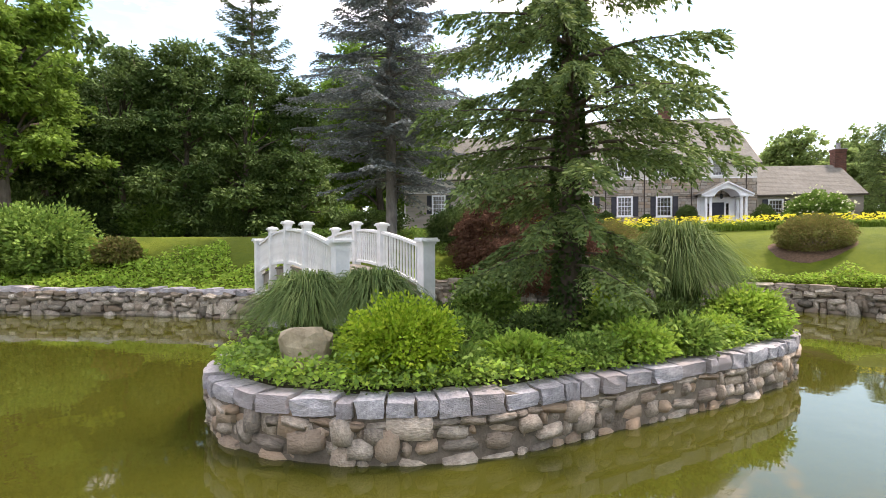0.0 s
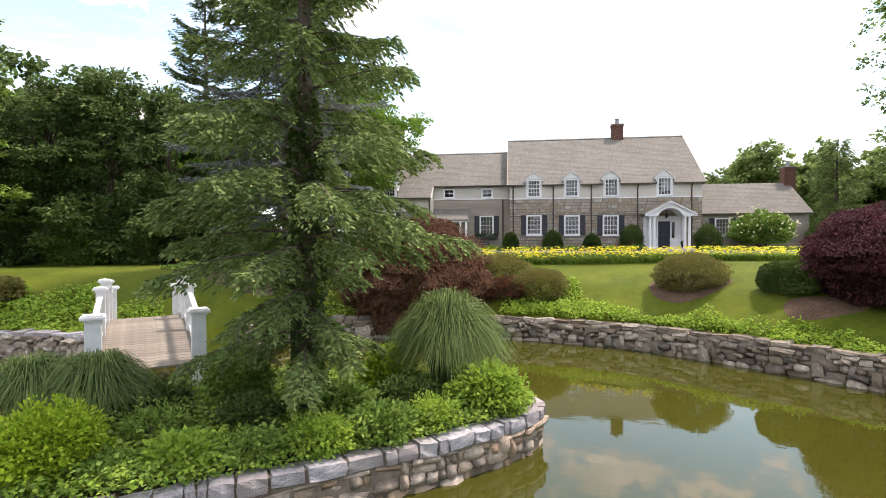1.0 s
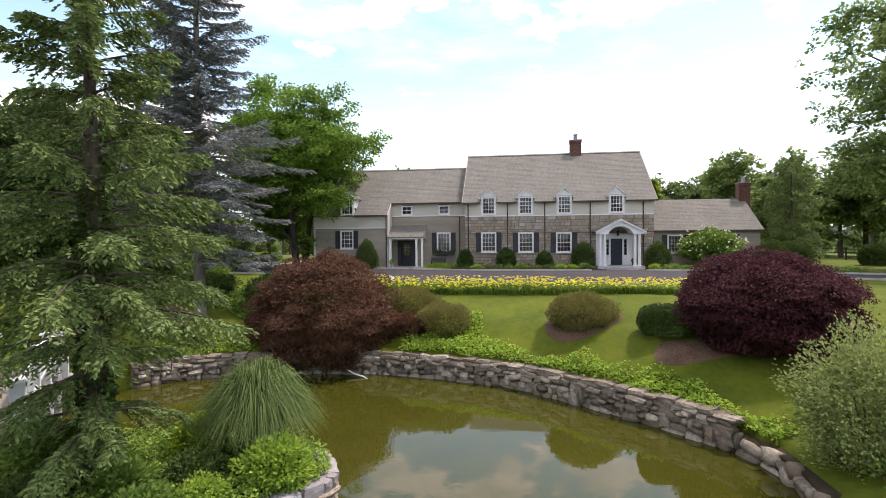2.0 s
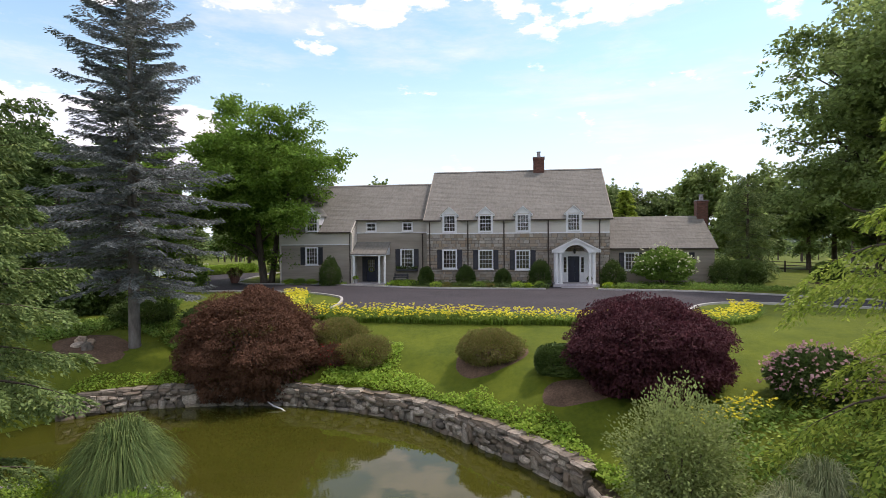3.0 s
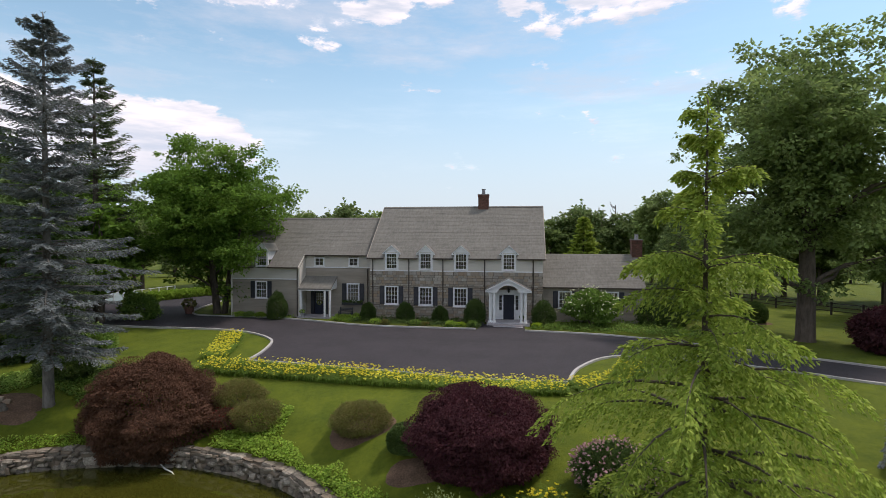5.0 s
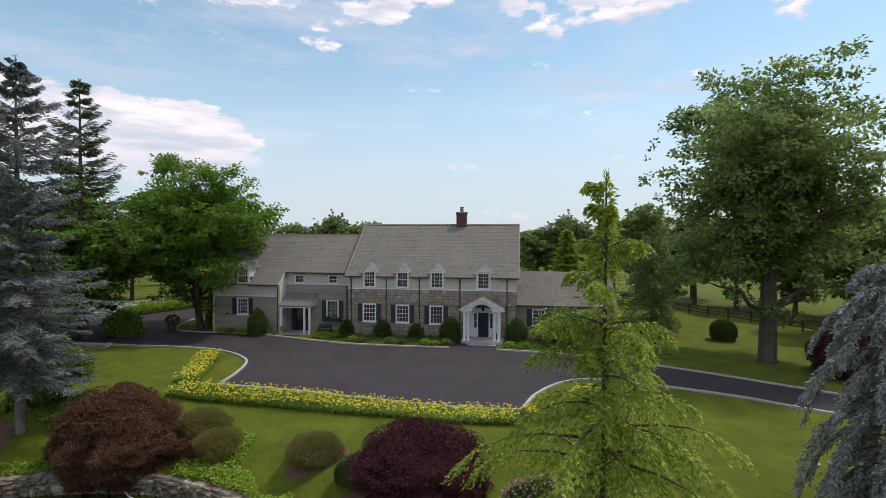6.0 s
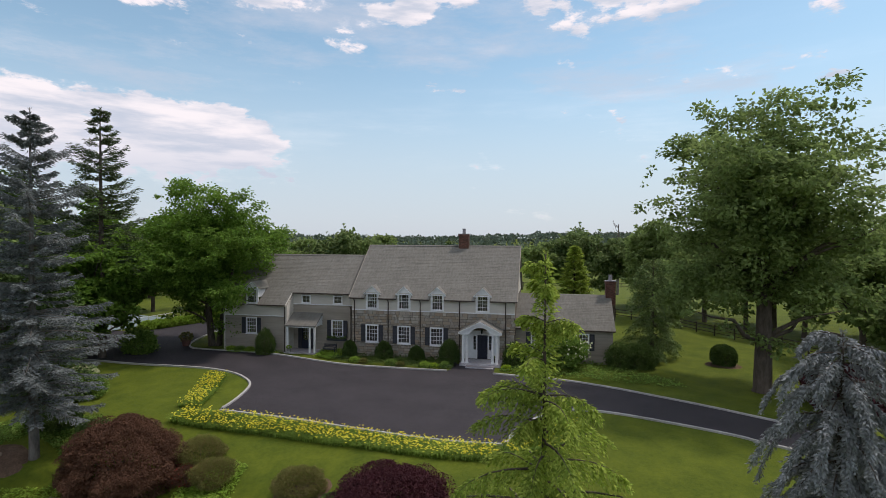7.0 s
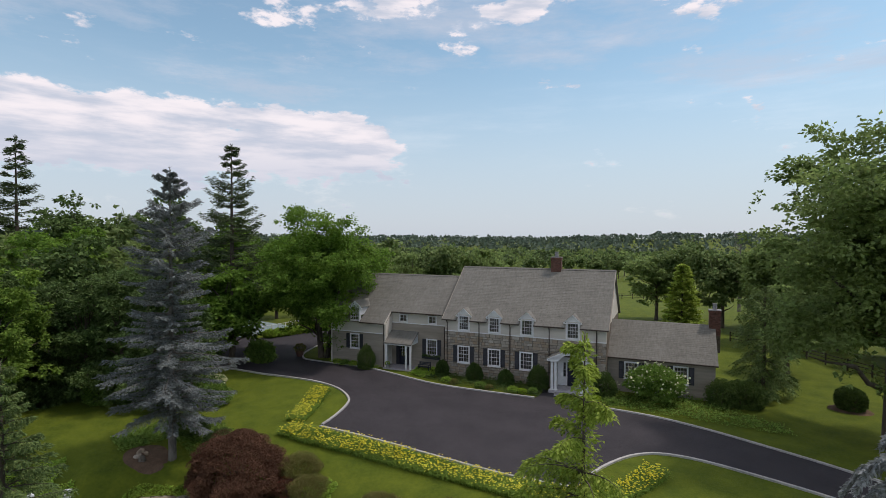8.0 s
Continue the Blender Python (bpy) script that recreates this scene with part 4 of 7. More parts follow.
siding("clapboard", M_SIDING_PALE, house, MX0, MX1, 7.4, MEAVE, MY, holes, course=0.17)
part("band_board", Geo().box(MX0, MX1, MY - 0.06, MY, 7.32, 7.42), M_WHITE, house)
part("floor_inside", Geo().box(MX0 + 0.3, MX1 - 0.3, MY + 0.36, MYB - 0.3, 6.95, 7.15).box(MX0 + 0.3, MX1 - 0.3, MY + 0.36, MYB - 0.3, GZ + 0.1, GZ + 0.28), M_INSIDE, house)
for a in (MX0 + 0.02, MX1 - 0.25):
    part("gable", Geo().prism([(MY, MEAVE), (MYB, MEAVE), (RY, MRIDGE - 0.1)], 0, a, a + 0.23), M_SIDING_PALE, house)
gable_y = lambda z: (MY + (z - MEAVE) * (RY - MY) / (MRIDGE - MEAVE), MYB - (z - MEAVE) * (MYB - RY) / (MRIDGE - MEAVE))
part("gable_siding", side_siding(Geo(), MY, MYB, MEAVE, MRIDGE - 0.2, MX1 - 0.02, 1, slope=gable_y), M_SIDING_PALE, house)
slope_main = (MRIDGE - MEAVE) / (RY - MY)
EY = MY - 0.3
g = Geo()
# the eave is broken by the dormers, which stand on the front wall
edges = [MX0 - 0.2]
for c in DORMERS:
    edges += [c - 0.68, c + 0.68]
edges.append(MX1 + 0.2)
ez = MEAVE - slope_main * 0.3 + 0.12
y_top = EY + (9.1 - ez) / slope_main
z_top = ez + slope_main * (y_top - EY)
for a, b in zip(edges[::2], edges[1::2]):
    shingle_slope(g, a, b, EY, ez, y_top, z_top, rng=RNG_H)
shingle_slope(g, MX0 - 0.2, MX1 + 0.2, y_top, z_top, RY, ez + slope_main * (RY - EY), rng=RNG_H)
shingle_slope(g, MX0 - 0.2, MX1 + 0.2, MYB + 0.3, ez, RY, ez + slope_main * (RY - EY))
RZ = ez + slope_main * (RY - EY)
g.prism([(RY - 0.16, RZ - 0.06), (RY, RZ + 0.06), (RY + 0.16, RZ - 0.06)], 0, MX0 - 0.22, MX1 + 0.22)
roof = part("roof", g, M_SHINGLE, house, "weathered grey-brown wood shingle roof")
for x in (MX0 - 0.26, MX1 + 0.2):
    part("verge_board", Geo().prism([(EY, ez - 0.16), (EY, ez + 0.03), (RY, RZ + 0.03), (RY, RZ - 0.16)], 0, x, x + 0.06), M_SIDING, roof)
for a, b in zip(edges[::2], edges[1::2]):
    g = Geo().prism([(EY - 0.11, ez - 0.1), (EY - 0.11, ez + 0.0), (EY - 0.085, ez + 0.0), (EY - 0.085, ez - 0.075), (EY - 0.02, ez - 0.075), (EY - 0.02, ez - 0.1)], 0, a, b)
    part("gutter", g, M_METAL, roof)
for x in (4.62, 7.97, 11.08, 14.8, 19.02):
    part("downpipe", Geo().tube([(x, EY - 0.06, ez - 0.08), (x, MY - 0.09, ez - 0.35), (x, MY - 0.09, GZ)], [0.05, 0.05, 0.05], 6), M_METAL, house)


def dormer(c, y, z_sill, z_head, w, half, rise, depth, parent, cols=4, rows=4, cheek=M_SIDING_PALE, eave=9.06):
    """A gabled wall dormer with its sash window."""
    g = Geo()
    pk = eave + rise
    g.prism([(c - half, eave), (c + half, eave), (c, pk)], 1, y - 0.02, y + 0.12)
    g.box(c - half, c - w / 2 + 0.03, y - 0.03, y + 0.1, z_sill - 0.12, eave).box(c + w / 2 - 0.03, c + half, y - 0.03, y + 0.1, z_sill - 0.12, eave)
    d = part("dormer", g, M_WHITE, parent, "white gabled dormer with sash window")
    for s in (-1, 1):
        part("dormer_cheek", Geo().box(min(c + s * half, c + s * (half - 0.08)), max(c + s * half, c + s * (half - 0.08)), y + 0.1, y + depth, z_sill + 0.6, eave), cheek, d)
    g = Geo()
    o = 0.17
    k = rise / half
    for s in (-1, 1):
        a, b = (c + s * (half + o), eave - k * o + 0.05), (c, pk + 0.05)
        g.prism([a, b, (b[0], b[1] + 0.07), (a[0], a[1] + 0.07)], 1, y - 0.12, y + depth + 0.9)
    part("dormer_roof", g, M_SHINGLE, d)
    g = Geo()
    for s in (-1, 1):
        a, b = (c + s * (half + o + 0.02), eave - k * o - 0.03), (c, pk + 0.0)
        g.prism([a, b, (b[0], b[1] + 0.1), (a[0], a[1] + 0.1)], 1, y - 0.16, y - 0.122)
        g.box(min(c + s * (half + 0.17), c + s * (half - 0.05)), max(c + s * (half + 0.17), c + s * (half - 0.05)), y - 0.14, y + 0.02, eave - 0.2, eave - 0.12)
    part("dormer_trim", g, M_WHITE, d)
    sash_window(c, w, z_sill, z_head, y - 0.035, cols, rows, parent, shutters=False, trim=0.08)


for c in DORMERS:
    dormer(c, MY, 7.52, 8.98, 1.06, 0.64, 0.56, 1.5, house)
for w in LOW_WIN:
    sash_window(*w, MY - 0.04, 4, 4, house)


def chimney(x0, x1, y0, y1, z0, z1, parent, pot=True):
    g = Geo()
    rng = np.random.default_rng(11)
    z, k = z0, 0
    while z < z1 - 0.01:
        h = 0.075
        off = 0.11 * (k % 2)
        grow = 0.04 if z > z1 - 0.26 else 0.0
        for face in range(4):
            lo, hi = (x0, x1) if face < 2 else (y0, y1)
            p = lo - grow - off
            while p < hi + grow:
                a, b = max(p, lo - grow) + 0.004, min(p + 0.22, hi + grow) - 0.004
                if b - a > 0.02:
                    t = rng.uniform(-0.004, 0.004)
                    if face == 0:
                        g.box(a, b, y0 - 0.01 - grow + t, y0 + 0.02, z + 0.004, z + h - 0.004)
                    elif face == 1:
                        g.box(a, b, y1 - 0.02, y1 + 0.01 + grow + t, z + 0.004, z + h - 0.004)
                    elif face == 2:
                        g.box(x0 - 0.01 - grow + t, x0 + 0.02, a, b, z + 0.004, z + h - 0.004)
                    else:
                        g.box(x1 - 0.02, x1 + 0.01 + grow + t, a, b, z + 0.004, z + h - 0.004)
                p += 0.22
        z += h
        k += 1
    ch = part("chimney", Geo().box(x0 + 0.002, x1 - 0.002, y0 + 0.002, y1 - 0.002, z0 - 1.5, z1), M_MORTAR, parent, "red-brown brick chimney with clay pot")
    part("bricks", g, M_BRICK, ch, kind="stuff")
    part("chimney_cap", Geo().box(x0 - 0.06, x1 + 0.06, y0 - 0.06, y1 + 0.06, z1, z1 + 0.07), M_CAP, ch)
    cx, cy = (x0 + x1) / 2, (y0 + y1) / 2
    if pot:
        part("chimney_pot", Geo().tube([(cx, cy, z1), (cx, cy, z1 + 0.5), (cx, cy, z1 + 0.58), (cx, cy, z1 + 0.6)], [0.19, 0.16, 0.22, 0.22], 12), M_CAP, ch, "grey clay chimney pot")


chimney(13.77, 14.77, RY - 0.35, RY + 0.35, 13.0, 14.72, house)

# portico and front door
PX, PY = 16.92, 44.5
part("porch_floor", Geo().bevel_box(15.1, 18.75, PY - 0.2, MY, GZ - 0.2, GZ + 0.26, 0.03), M_CAP, house, "stone porch floor")
for i in range(2):
    part("step", Geo().bevel_box(15.7, 18.15, PY - 0.55 - 0.35 * i, PY - 0.19 - 0.35 * i, GZ - 0.2, GZ + 0.16 - 0.1 * i - 0.03, 0.02), M_CAP, house)


def column(x, y, z0, z1, parent):
    g = Geo()
    n = 14
    prof = [(0.15, 0), (0.15, 0.06), (0.125, 0.1), (0.135, 0.14), (0.11, 0.18), (0.112, 0.9), (0.1, z1 - z0 - 0.2), (0.12, z1 - z0 - 0.16), (0.1, z1 - z0 - 0.13), (0.14, z1 - z0 - 0.07)]
    g.tube([(x, y, z0 + h) for _, h in prof], [r for r, _ in prof], n)
    g.box(x - 0.15, x + 0.15, y - 0.15, y + 0.15, z1 - 0.07, z1).box(x - 0.16, x + 0.16, y - 0.16, y + 0.16, z0 - 0.03, z0 + 0.03)
    return part("column", g, M_WHITE, parent, "slender white porch column")


for x in (15.38, 15.72, 18.02, 18.36):
    column(x, PY + 0.05, GZ + 0.26, 5.72, house)
for x in (15.38, 18.36):
    part("pilaster", Geo().box(x - 0.13, x + 0.13, MY - 0.1, MY - 0.002, GZ + 0.26, 5.72), M_WHITE, house)
g = Geo()
half, peak, eave_z, arch_r, arch_z = 1.78, 6.82, 5.9, 0.98, 5.42
n = 18
outer = [(PX - half, 5.72), (PX - half, eave_z), (PX, peak), (PX + half, eave_z), (PX + half, 5.72)]
arc = [(PX + arch_r * math.cos(math.pi * k / n), arch_z + 0.02 + arch_r * 0.9 * math.sin(math.pi * k / n)) for k in range(n + 1)]
arc = [p for p in arc if p[1] > 5.72]
face = outer + [(arc[0][0], 5.72)] + arc + [(arc[-1][0], 5.72)]
for y0, y1 in ((PY - 0.08, PY + 0.18),):
    bm = bmesh.new()
    ring0 = [bm.verts.new((x, y0, z)) for x, z in face]
    bm.faces.new(ring0)
    ext = bmesh.ops.extrude_face_region(bm, geom=list(bm.faces))
    bmesh.ops.translate(bm, verts=[e for e in ext["geom"] if isinstance(e, bmesh.types.BMVert)], vec=(0, y1 - y0, 0))
    bmesh.ops.triangulate(bm, faces=bm.faces)
    bmesh.ops.recalc_face_normals(bm, faces=bm.faces)
    me = bpy.data.meshes.new("pediment")
    bm.to_mesh(me)
    bm.free()
    me.materials.append(M_WHITE)
portico = part("portico", me, M_WHITE, house, "white arched entrance portico with gable roof")
for s in (-1, 1):
    part("porch_beam", Geo().box(min(PX + s * 1.62, PX + s * 1.3), max(PX + s * 1.62, PX + s * 1.3), PY + 0.18, MY, 5.72, 5.95), M_WHITE, portico)
n_arc = len(arc)
sheet = [(x, y, z + up) for x, z in arc for y, up in ((PY + 0.18, 0), (MY, 0), (MY, 0.05), (PY + 0.18, 0.05))]
part("ceiling", Geo().add(sheet, [(4 * i + k, 4 * i + (k + 1) % 4, 4 * i + 4 + (k + 1) % 4, 4 * i + 4 + k) for i in range(n_arc - 1) for k in range(4)] + [(3, 2, 1, 0), (4 * n_arc - 4, 4 * n_arc - 3, 4 * n_arc - 2, 4 * n_arc - 1)]), M_WHITE, portico, "white barrel-vaulted porch ceiling")
g = Geo()
for s in (-1, 1):
    a, b = (PX + s * (half + 0.14), eave_z - 0.03), (PX, peak + 0.045)
    g.prism([a, b, (b[0], b[1] + 0.07), (a[0], a[1] + 0.07)], 1, PY - 0.2, MY)
part("portico_roof", g, M_SHINGLE, portico)
g = Geo()
for s in (-1, 1):
    a, b = (PX + s * (half + 0.16), eave_z - 0.13), (PX, peak - 0.05)
    g.prism([a, b, (b[0], b[1] + 0.13), (a[0], a[1] + 0.13)], 1, PY - 0.24, PY - 0.202)
    g.box(min(PX + s * (half + 0.16), PX + s * 0.96), max(PX + s * (half + 0.16), PX + s * 0.96), PY - 0.16, PY - 0.082, 5.7, 5.8)
part("cornice", g, M_WHITE, portico)
g = Geo()
DZ0, DZ1 = GZ + 0.27, 5.33
holed_wall(g, 15.55, 18.25, DZ0, 6.3, MY + 0.05, MY + 0.2, [(PX - 0.47, PX + 0.47, DZ0, DZ1), (PX - 0.83, PX - 0.6, 3.95, 5.25), (PX + 0.6, PX + 0.83, 3.95, 5.25)])
part("door_surround", g, M_WHITE, house, "white panelled door surround with sidelights")
g = Geo().box(PX - 0.47, PX + 0.47, MY + 0.12, MY + 0.17, DZ0, DZ1)
for i in (0, 1):
    for z0, z1 in ((DZ0 + 0.15, DZ0 + 0.8), (DZ0 + 0.95, DZ0 + 1.55), (DZ0 + 1.68, DZ1 - 0.12)):
        g.bevel_box(0, 0.3, 0, z1 - z0, 0, 0.03, 0.012, Matrix.Translation((PX - 0.36 + 0.42 * i, MY + 0.12, z0)) @ Matrix.Rotation(radians(90), 4, "X"))
front_door = part("door", g, M_DOOR, house, "dark navy panelled front door")
part("door_knob", Geo().tube([(PX + 0.38, MY + 0.12, DZ0 + 0.98), (PX + 0.38, MY + 0.07, DZ0 + 0.98), (PX + 0.38, MY + 0.04, DZ0 + 0.98)], [0.012, 0.02, 0.035], 8), M_BRICK, front_door)
for s in (-1, 1):
    pane = part("sidelight", Geo().box(min(PX + s * 0.6, PX + s * 0.83), max(PX + s * 0.6, PX + s * 0.83), MY + 0.1, MY + 0.11, 3.95, 5.25), M_GLASS, house, "narrow glazed sidelight")
    pane.visible_shadow = False
    g = Geo()
    for k in range(1, 4):
        z = 3.95 + 1.3 * k / 4
        part("glazing_bar", Geo().box(min(PX + s * 0.6, PX + s * 0.83), max(PX + s * 0.6, PX + s * 0.83), MY + 0.075, MY + 0.1, z - 0.012, z + 0.012), M_WHITE, pane)
g = Geo().tube([(PX, 45.6, 6.25), (PX, 45.6, 5.98)], [0.012, 0.012], 5)
g.tube([(PX, 45.6, 5.98), (PX, 45.6, 5.9), (PX, 45.6, 5.62), (PX, 45.6, 5.56)], [0.03, 0.12, 0.09, 0.03], 6)
part("porch_lantern", g, M_IRON, house, "black iron hanging lantern")

# left wing: set back, one long roof that comes lower at the far end
LX0, LX1, UX0, UY, LY, LRIDGE = -9.2, 4.35, -2.45, 47.6, 46.1, 12.35
LB = 58.0
u_holes = [window_hole(-1.05, 1.0, 7.62, 8.48), window_hole(2.33, 1.0, 7.62, 8.48), window_hole(2.29, 1.24, 4.28, 6.02), (-1.95, -0.2, GZ + 0.05, 5.3)]
g = holed_wall(Geo(), UX0, LX1, GZ - 0.4, 8.75, UY, UY + 0.3, u_holes)
part("wing_wall", g, M_SIDING, house)
part("side_wall", Geo().box(LX0, LX0 + 0.3, LY + 0.3, LB, GZ - 0.4, 7.5), M_SIDING, house)
part("back_wall", Geo().box(LX0 + 0.31, LX1, LB - 0.3, LB, GZ - 0.4, 8.0), M_SIDING, house)
siding("siding_board", M_SIDING, house, UX0, LX1, GZ, 7.5, UY, u_holes, course=0.27, thick=0.06)
siding("clapboard", M_SIDING_PALE, house, UX0, LX1, 7.56, 8.75, UY, u_holes, course=0.17)
part("band_board", Geo().box(UX0, LX1 - 0.02, UY - 0.07, UY, 7.48, 7.57), M_WHITE, house)
l_holes = [window_hole(-6.18, 1.2, 4.6, 6.25), window_hole(-6.14, 1.06, 7.68, 9.15)]
g = holed_wall(Geo(), LX0, UX0, GZ - 0.4, 7.5, LY, LY + 0.3, l_holes)
g.box(UX0 - 0.3, UX0, LY + 0.3, UY, GZ - 0.4, 7.6).prism([(LY, 7.5), (UY, 7.5), (UY, 8.7)], 0, UX0 - 0.3, UX0 - 0.02)
part("low_wall", g, M_SIDING, house)
siding("siding_board", M_SIDING, house, LX0, UX0, GZ, 6.42, LY, l_holes, course=0.27, thick=0.06)
siding("clapboard", M_SIDING_PALE, house, LX0, UX0, 6.5, 7.5, LY, l_holes, course=0.19)
part("band_board", Geo().box(LX0, UX0, LY - 0.07, LY, 6.41, 6.5), M_WHITE, house)
part("return_siding", side_siding(Geo(), LY, UY, GZ, 8.5, UX0, 1, course=0.19, slope=lambda z: (LY + 0.0 if z < 7.5 else LY + (z - 7.5) * 1.55, UY)), M_SIDING_PALE, house)
part("corner_board", Geo().box(UX0 - 0.1, UX0 + 0.065, LY - 0.08, LY + 0.08, GZ, 7.5), M_SIDING_PALE, house)
part("corner_board", Geo().box(LX0 - 0.06, LX0 + 0.1, LY - 0.08, LY + 0.08, GZ, 7.5), M_SIDING_PALE, house)
sl = (LRIDGE - 8.7) / (RY - 47.35)
g = Geo()
zu = 8.72
shingle_slope(g, UX0, LX1 - 0.22, 47.3, zu, RY, zu + sl * (RY - 47.3), rng=RNG_H)
zl = zu - sl * (47.3 - 45.8)
DC = -6.14
for a, b, y1 in ((LX0 - 0.25, DC - 0.68, RY), (DC - 0.68, DC + 0.68, None), (DC + 0.68, UX0, RY)):
    if y1:
        shingle_slope(g, a, b, 45.8, zl, RY, zl + sl * (RY - 45.8), rng=RNG_H)
    else:
        shingle_slope(g, a, b, 47.4, zl + sl * 1.6, RY, zl + sl * (RY - 45.8), rng=RNG_H)
LRZ = zl + sl * (RY - 45.8)
shingle_slope(g, LX0 - 0.25, LX1 - 0.22, LB + 0.3, LRZ - sl * (LB + 0.3 - RY), RY, LRZ)
g.prism([(RY - 0.16, LRZ - 0.06), (RY, LRZ + 0.06), (RY + 0.16, LRZ - 0.06)], 0, LX0 - 0.25, LX1 - 0.23)
wing_roof = part("wing_roof", g, M_SHINGLE, house, "weathered grey-brown wood shingle roof")
part("wing_gable", Geo().prism([(LY, 7.4), (LB, 7.4), (LB, 8.0), (RY, LRZ - 0.12)], 0, LX0 + 0.02, LX0 + 0.25), M_SIDING, house)
for box in ((UX0, LX1 - 0.3, 47.19, 47.29, zu - 0.1, zu - 0.004), (DC + 0.7, UX0, 45.69, 45.79, zl - 0.1, zl - 0.004), (LX0 - 0.25, DC - 0.7, 45.69, 45.79, zl - 0.1, zl - 0.004)):
    part("gutter", Geo().box(*box), M_METAL, wing_roof)
g = Geo().prism([(45.8, zl - 0.16), (45.8, zl + 0.03), (47.3, zu + 0.03), (47.3, zu - 0.16)], 0, UX0 + 0.001, UX0 + 0.06)
part("verge_board", g, M_SIDING_PALE, wing_roof)
for x, y in ((UX0 - 0.14, LY - 0.12), (3.72, UY - 0.1)):
    part("downpipe", Geo().tube([(x, y, 7.4), (x, y, GZ)], [0.05, 0.05], 6), M_METAL, house)
sash_window(-1.05, 1.0, 7.62, 8.48, UY - 0.04, 2, 2, house, shutters=False)
sash_window(2.33, 1.0, 7.62, 8.48, UY - 0.04, 2, 2, house, shutters=False)
sash_window(2.29, 1.24, 4.28, 6.02, UY - 0.04, 4, 4, house)
sash_window(-6.18, 1.2, 4.6, 6.25, LY - 0.04, 4, 4, house)
dormer(DC, LY, 7.68, 9.12, 1.06, 0.64, 0.56, 1.9, house, eave=9.18, cheek=M_WHITE_OLD)
# flower box under the wing window
fb = part("window_box", Geo().box(1.3, 3.28, UY - 0.42, UY - 0.1, 3.98, 4.2), M_SHUTTER, house, "dark window box with trailing plants")
rb = np.random.default_rng(77)
part("plants", leaves(np.stack([rb.uniform(1.3, 3.28, 500), rb.uniform(UY - 0.45, UY - 0.12, 500), 4.2 + rb.uniform(-0.12, 0.2, 500)], 1), rb.normal(0, 1, (500, 3)), 0.13, 0.09, rb), L_YEW, fb)
# side porch
g = Geo()
shingle_slope(g, -2.5, 0.75, 45.75, 5.62, UY, 6.72, rng=RNG_H)
side_porch = part("porch_roof", g, M_SHINGLE, house, "lean-to shingle roof over the side door", kind="stuff")
g = Geo().prism([(45.8, 5.5), (UY, 5.5), (UY, 6.6)], 0, 0.6, 0.68).box(-2.45, 0.72, 45.76, 45.9, 5.42, 5.6)
part("porch_gable", g, M_WHITE_OLD, side_porch)
for x, w in ((-2.2, 0.1), (0.12, 0.08), (0.62, 0.08)):
    part("porch_post", Geo().box(x - w, x + w, 45.8, 45.8 + 2 * w, GZ, 5.45), M_WHITE, side_porch)
part("porch_slab", Geo().bevel_box(-2.5, 0.75, 45.6, UY, GZ - 0.15, GZ + 0.12, 0.02), M_CAP, house, "stone porch slab")
part("door_frame", Geo().box(-1.98, -1.6, UY + 0.02, UY + 0.2, GZ + 0.1, 5.3).box(-0.62, -0.2, UY + 0.02, UY + 0.2, GZ + 0.1, 5.3).box(-1.6, -0.62, UY + 0.02, UY + 0.2, 5.16, 5.3), M_SHUTTER, house)
g = Geo()
for a, b, c, d in cells(-1.58, -0.64, GZ + 0.12, 5.15, [(-1.44, -0.78, 4.0, 5.02)]):
    g.box(a, b, UY + 0.08, UY + 0.13, c, d)
side_door = part("side_door", g, M_DOOR, house, "dark side door with glazed upper half")
for k in (1, 2):
    part("glazing_bar", Geo().box(-1.44 + 0.22 * k - 0.012, -1.44 + 0.22 * k + 0.012, UY + 0.07, UY + 0.1, 4.0, 5.02), M_WHITE, side_door)
    part("glazing_bar", Geo().box(-1.44, -0.78, UY + 0.072, UY + 0.098, 4.0 + 0.34 * k - 0.012, 4.0 + 0.34 * k + 0.012), M_WHITE, side_door)
part("pane", Geo().box(-1.44, -0.78, UY + 0.1, UY + 0.106, 4.0, 5.02), M_GLASS, side_door).visible_shadow = False
ring = [(-1.1 + 0.2 * math.cos(a), UY + 0.05, 4.1 + 0.2 * math.sin(a)) for a in np.linspace(0, 2 * math.pi, 17)]
part("wreath", Geo().tube(ring, [0.045] * 17, 6, cap=False), L_BOX, side_door, "twig wreath on the side door")

# right wing
WX0, WX1, WY, WRY, WEAVE, WRIDGE = 19.85, 28.5, 47.5, 51.2, 6.1, 8.75
w_holes = [window_hole(21.85, 1.2, 4.05, 5.62), window_hole(25.85, 1.2, 4.05, 5.62)]
g = holed_wall(Geo(), WX0, WX1, GZ - 0.4, WEAVE, WY, WY + 0.3, w_holes)
g.box(WX1 - 0.3, WX1, WY + 0.3, 54.9, GZ - 0.4, WEAVE).box(WX0, WX1, 54.6, 54.9, GZ - 0.4, WEAVE).prism([(WY, WEAVE), (54.9, WEAVE), (WRY, WRIDGE - 0.1)], 0, WX1 - 0.25, WX1 - 0.02)
part("right_wing_wall", g, M_SIDING, house)
siding("siding_board", M_SIDING, house, WX0, WX1, GZ, WEAVE, WY, w_holes, course=0.27, thick=0.06)
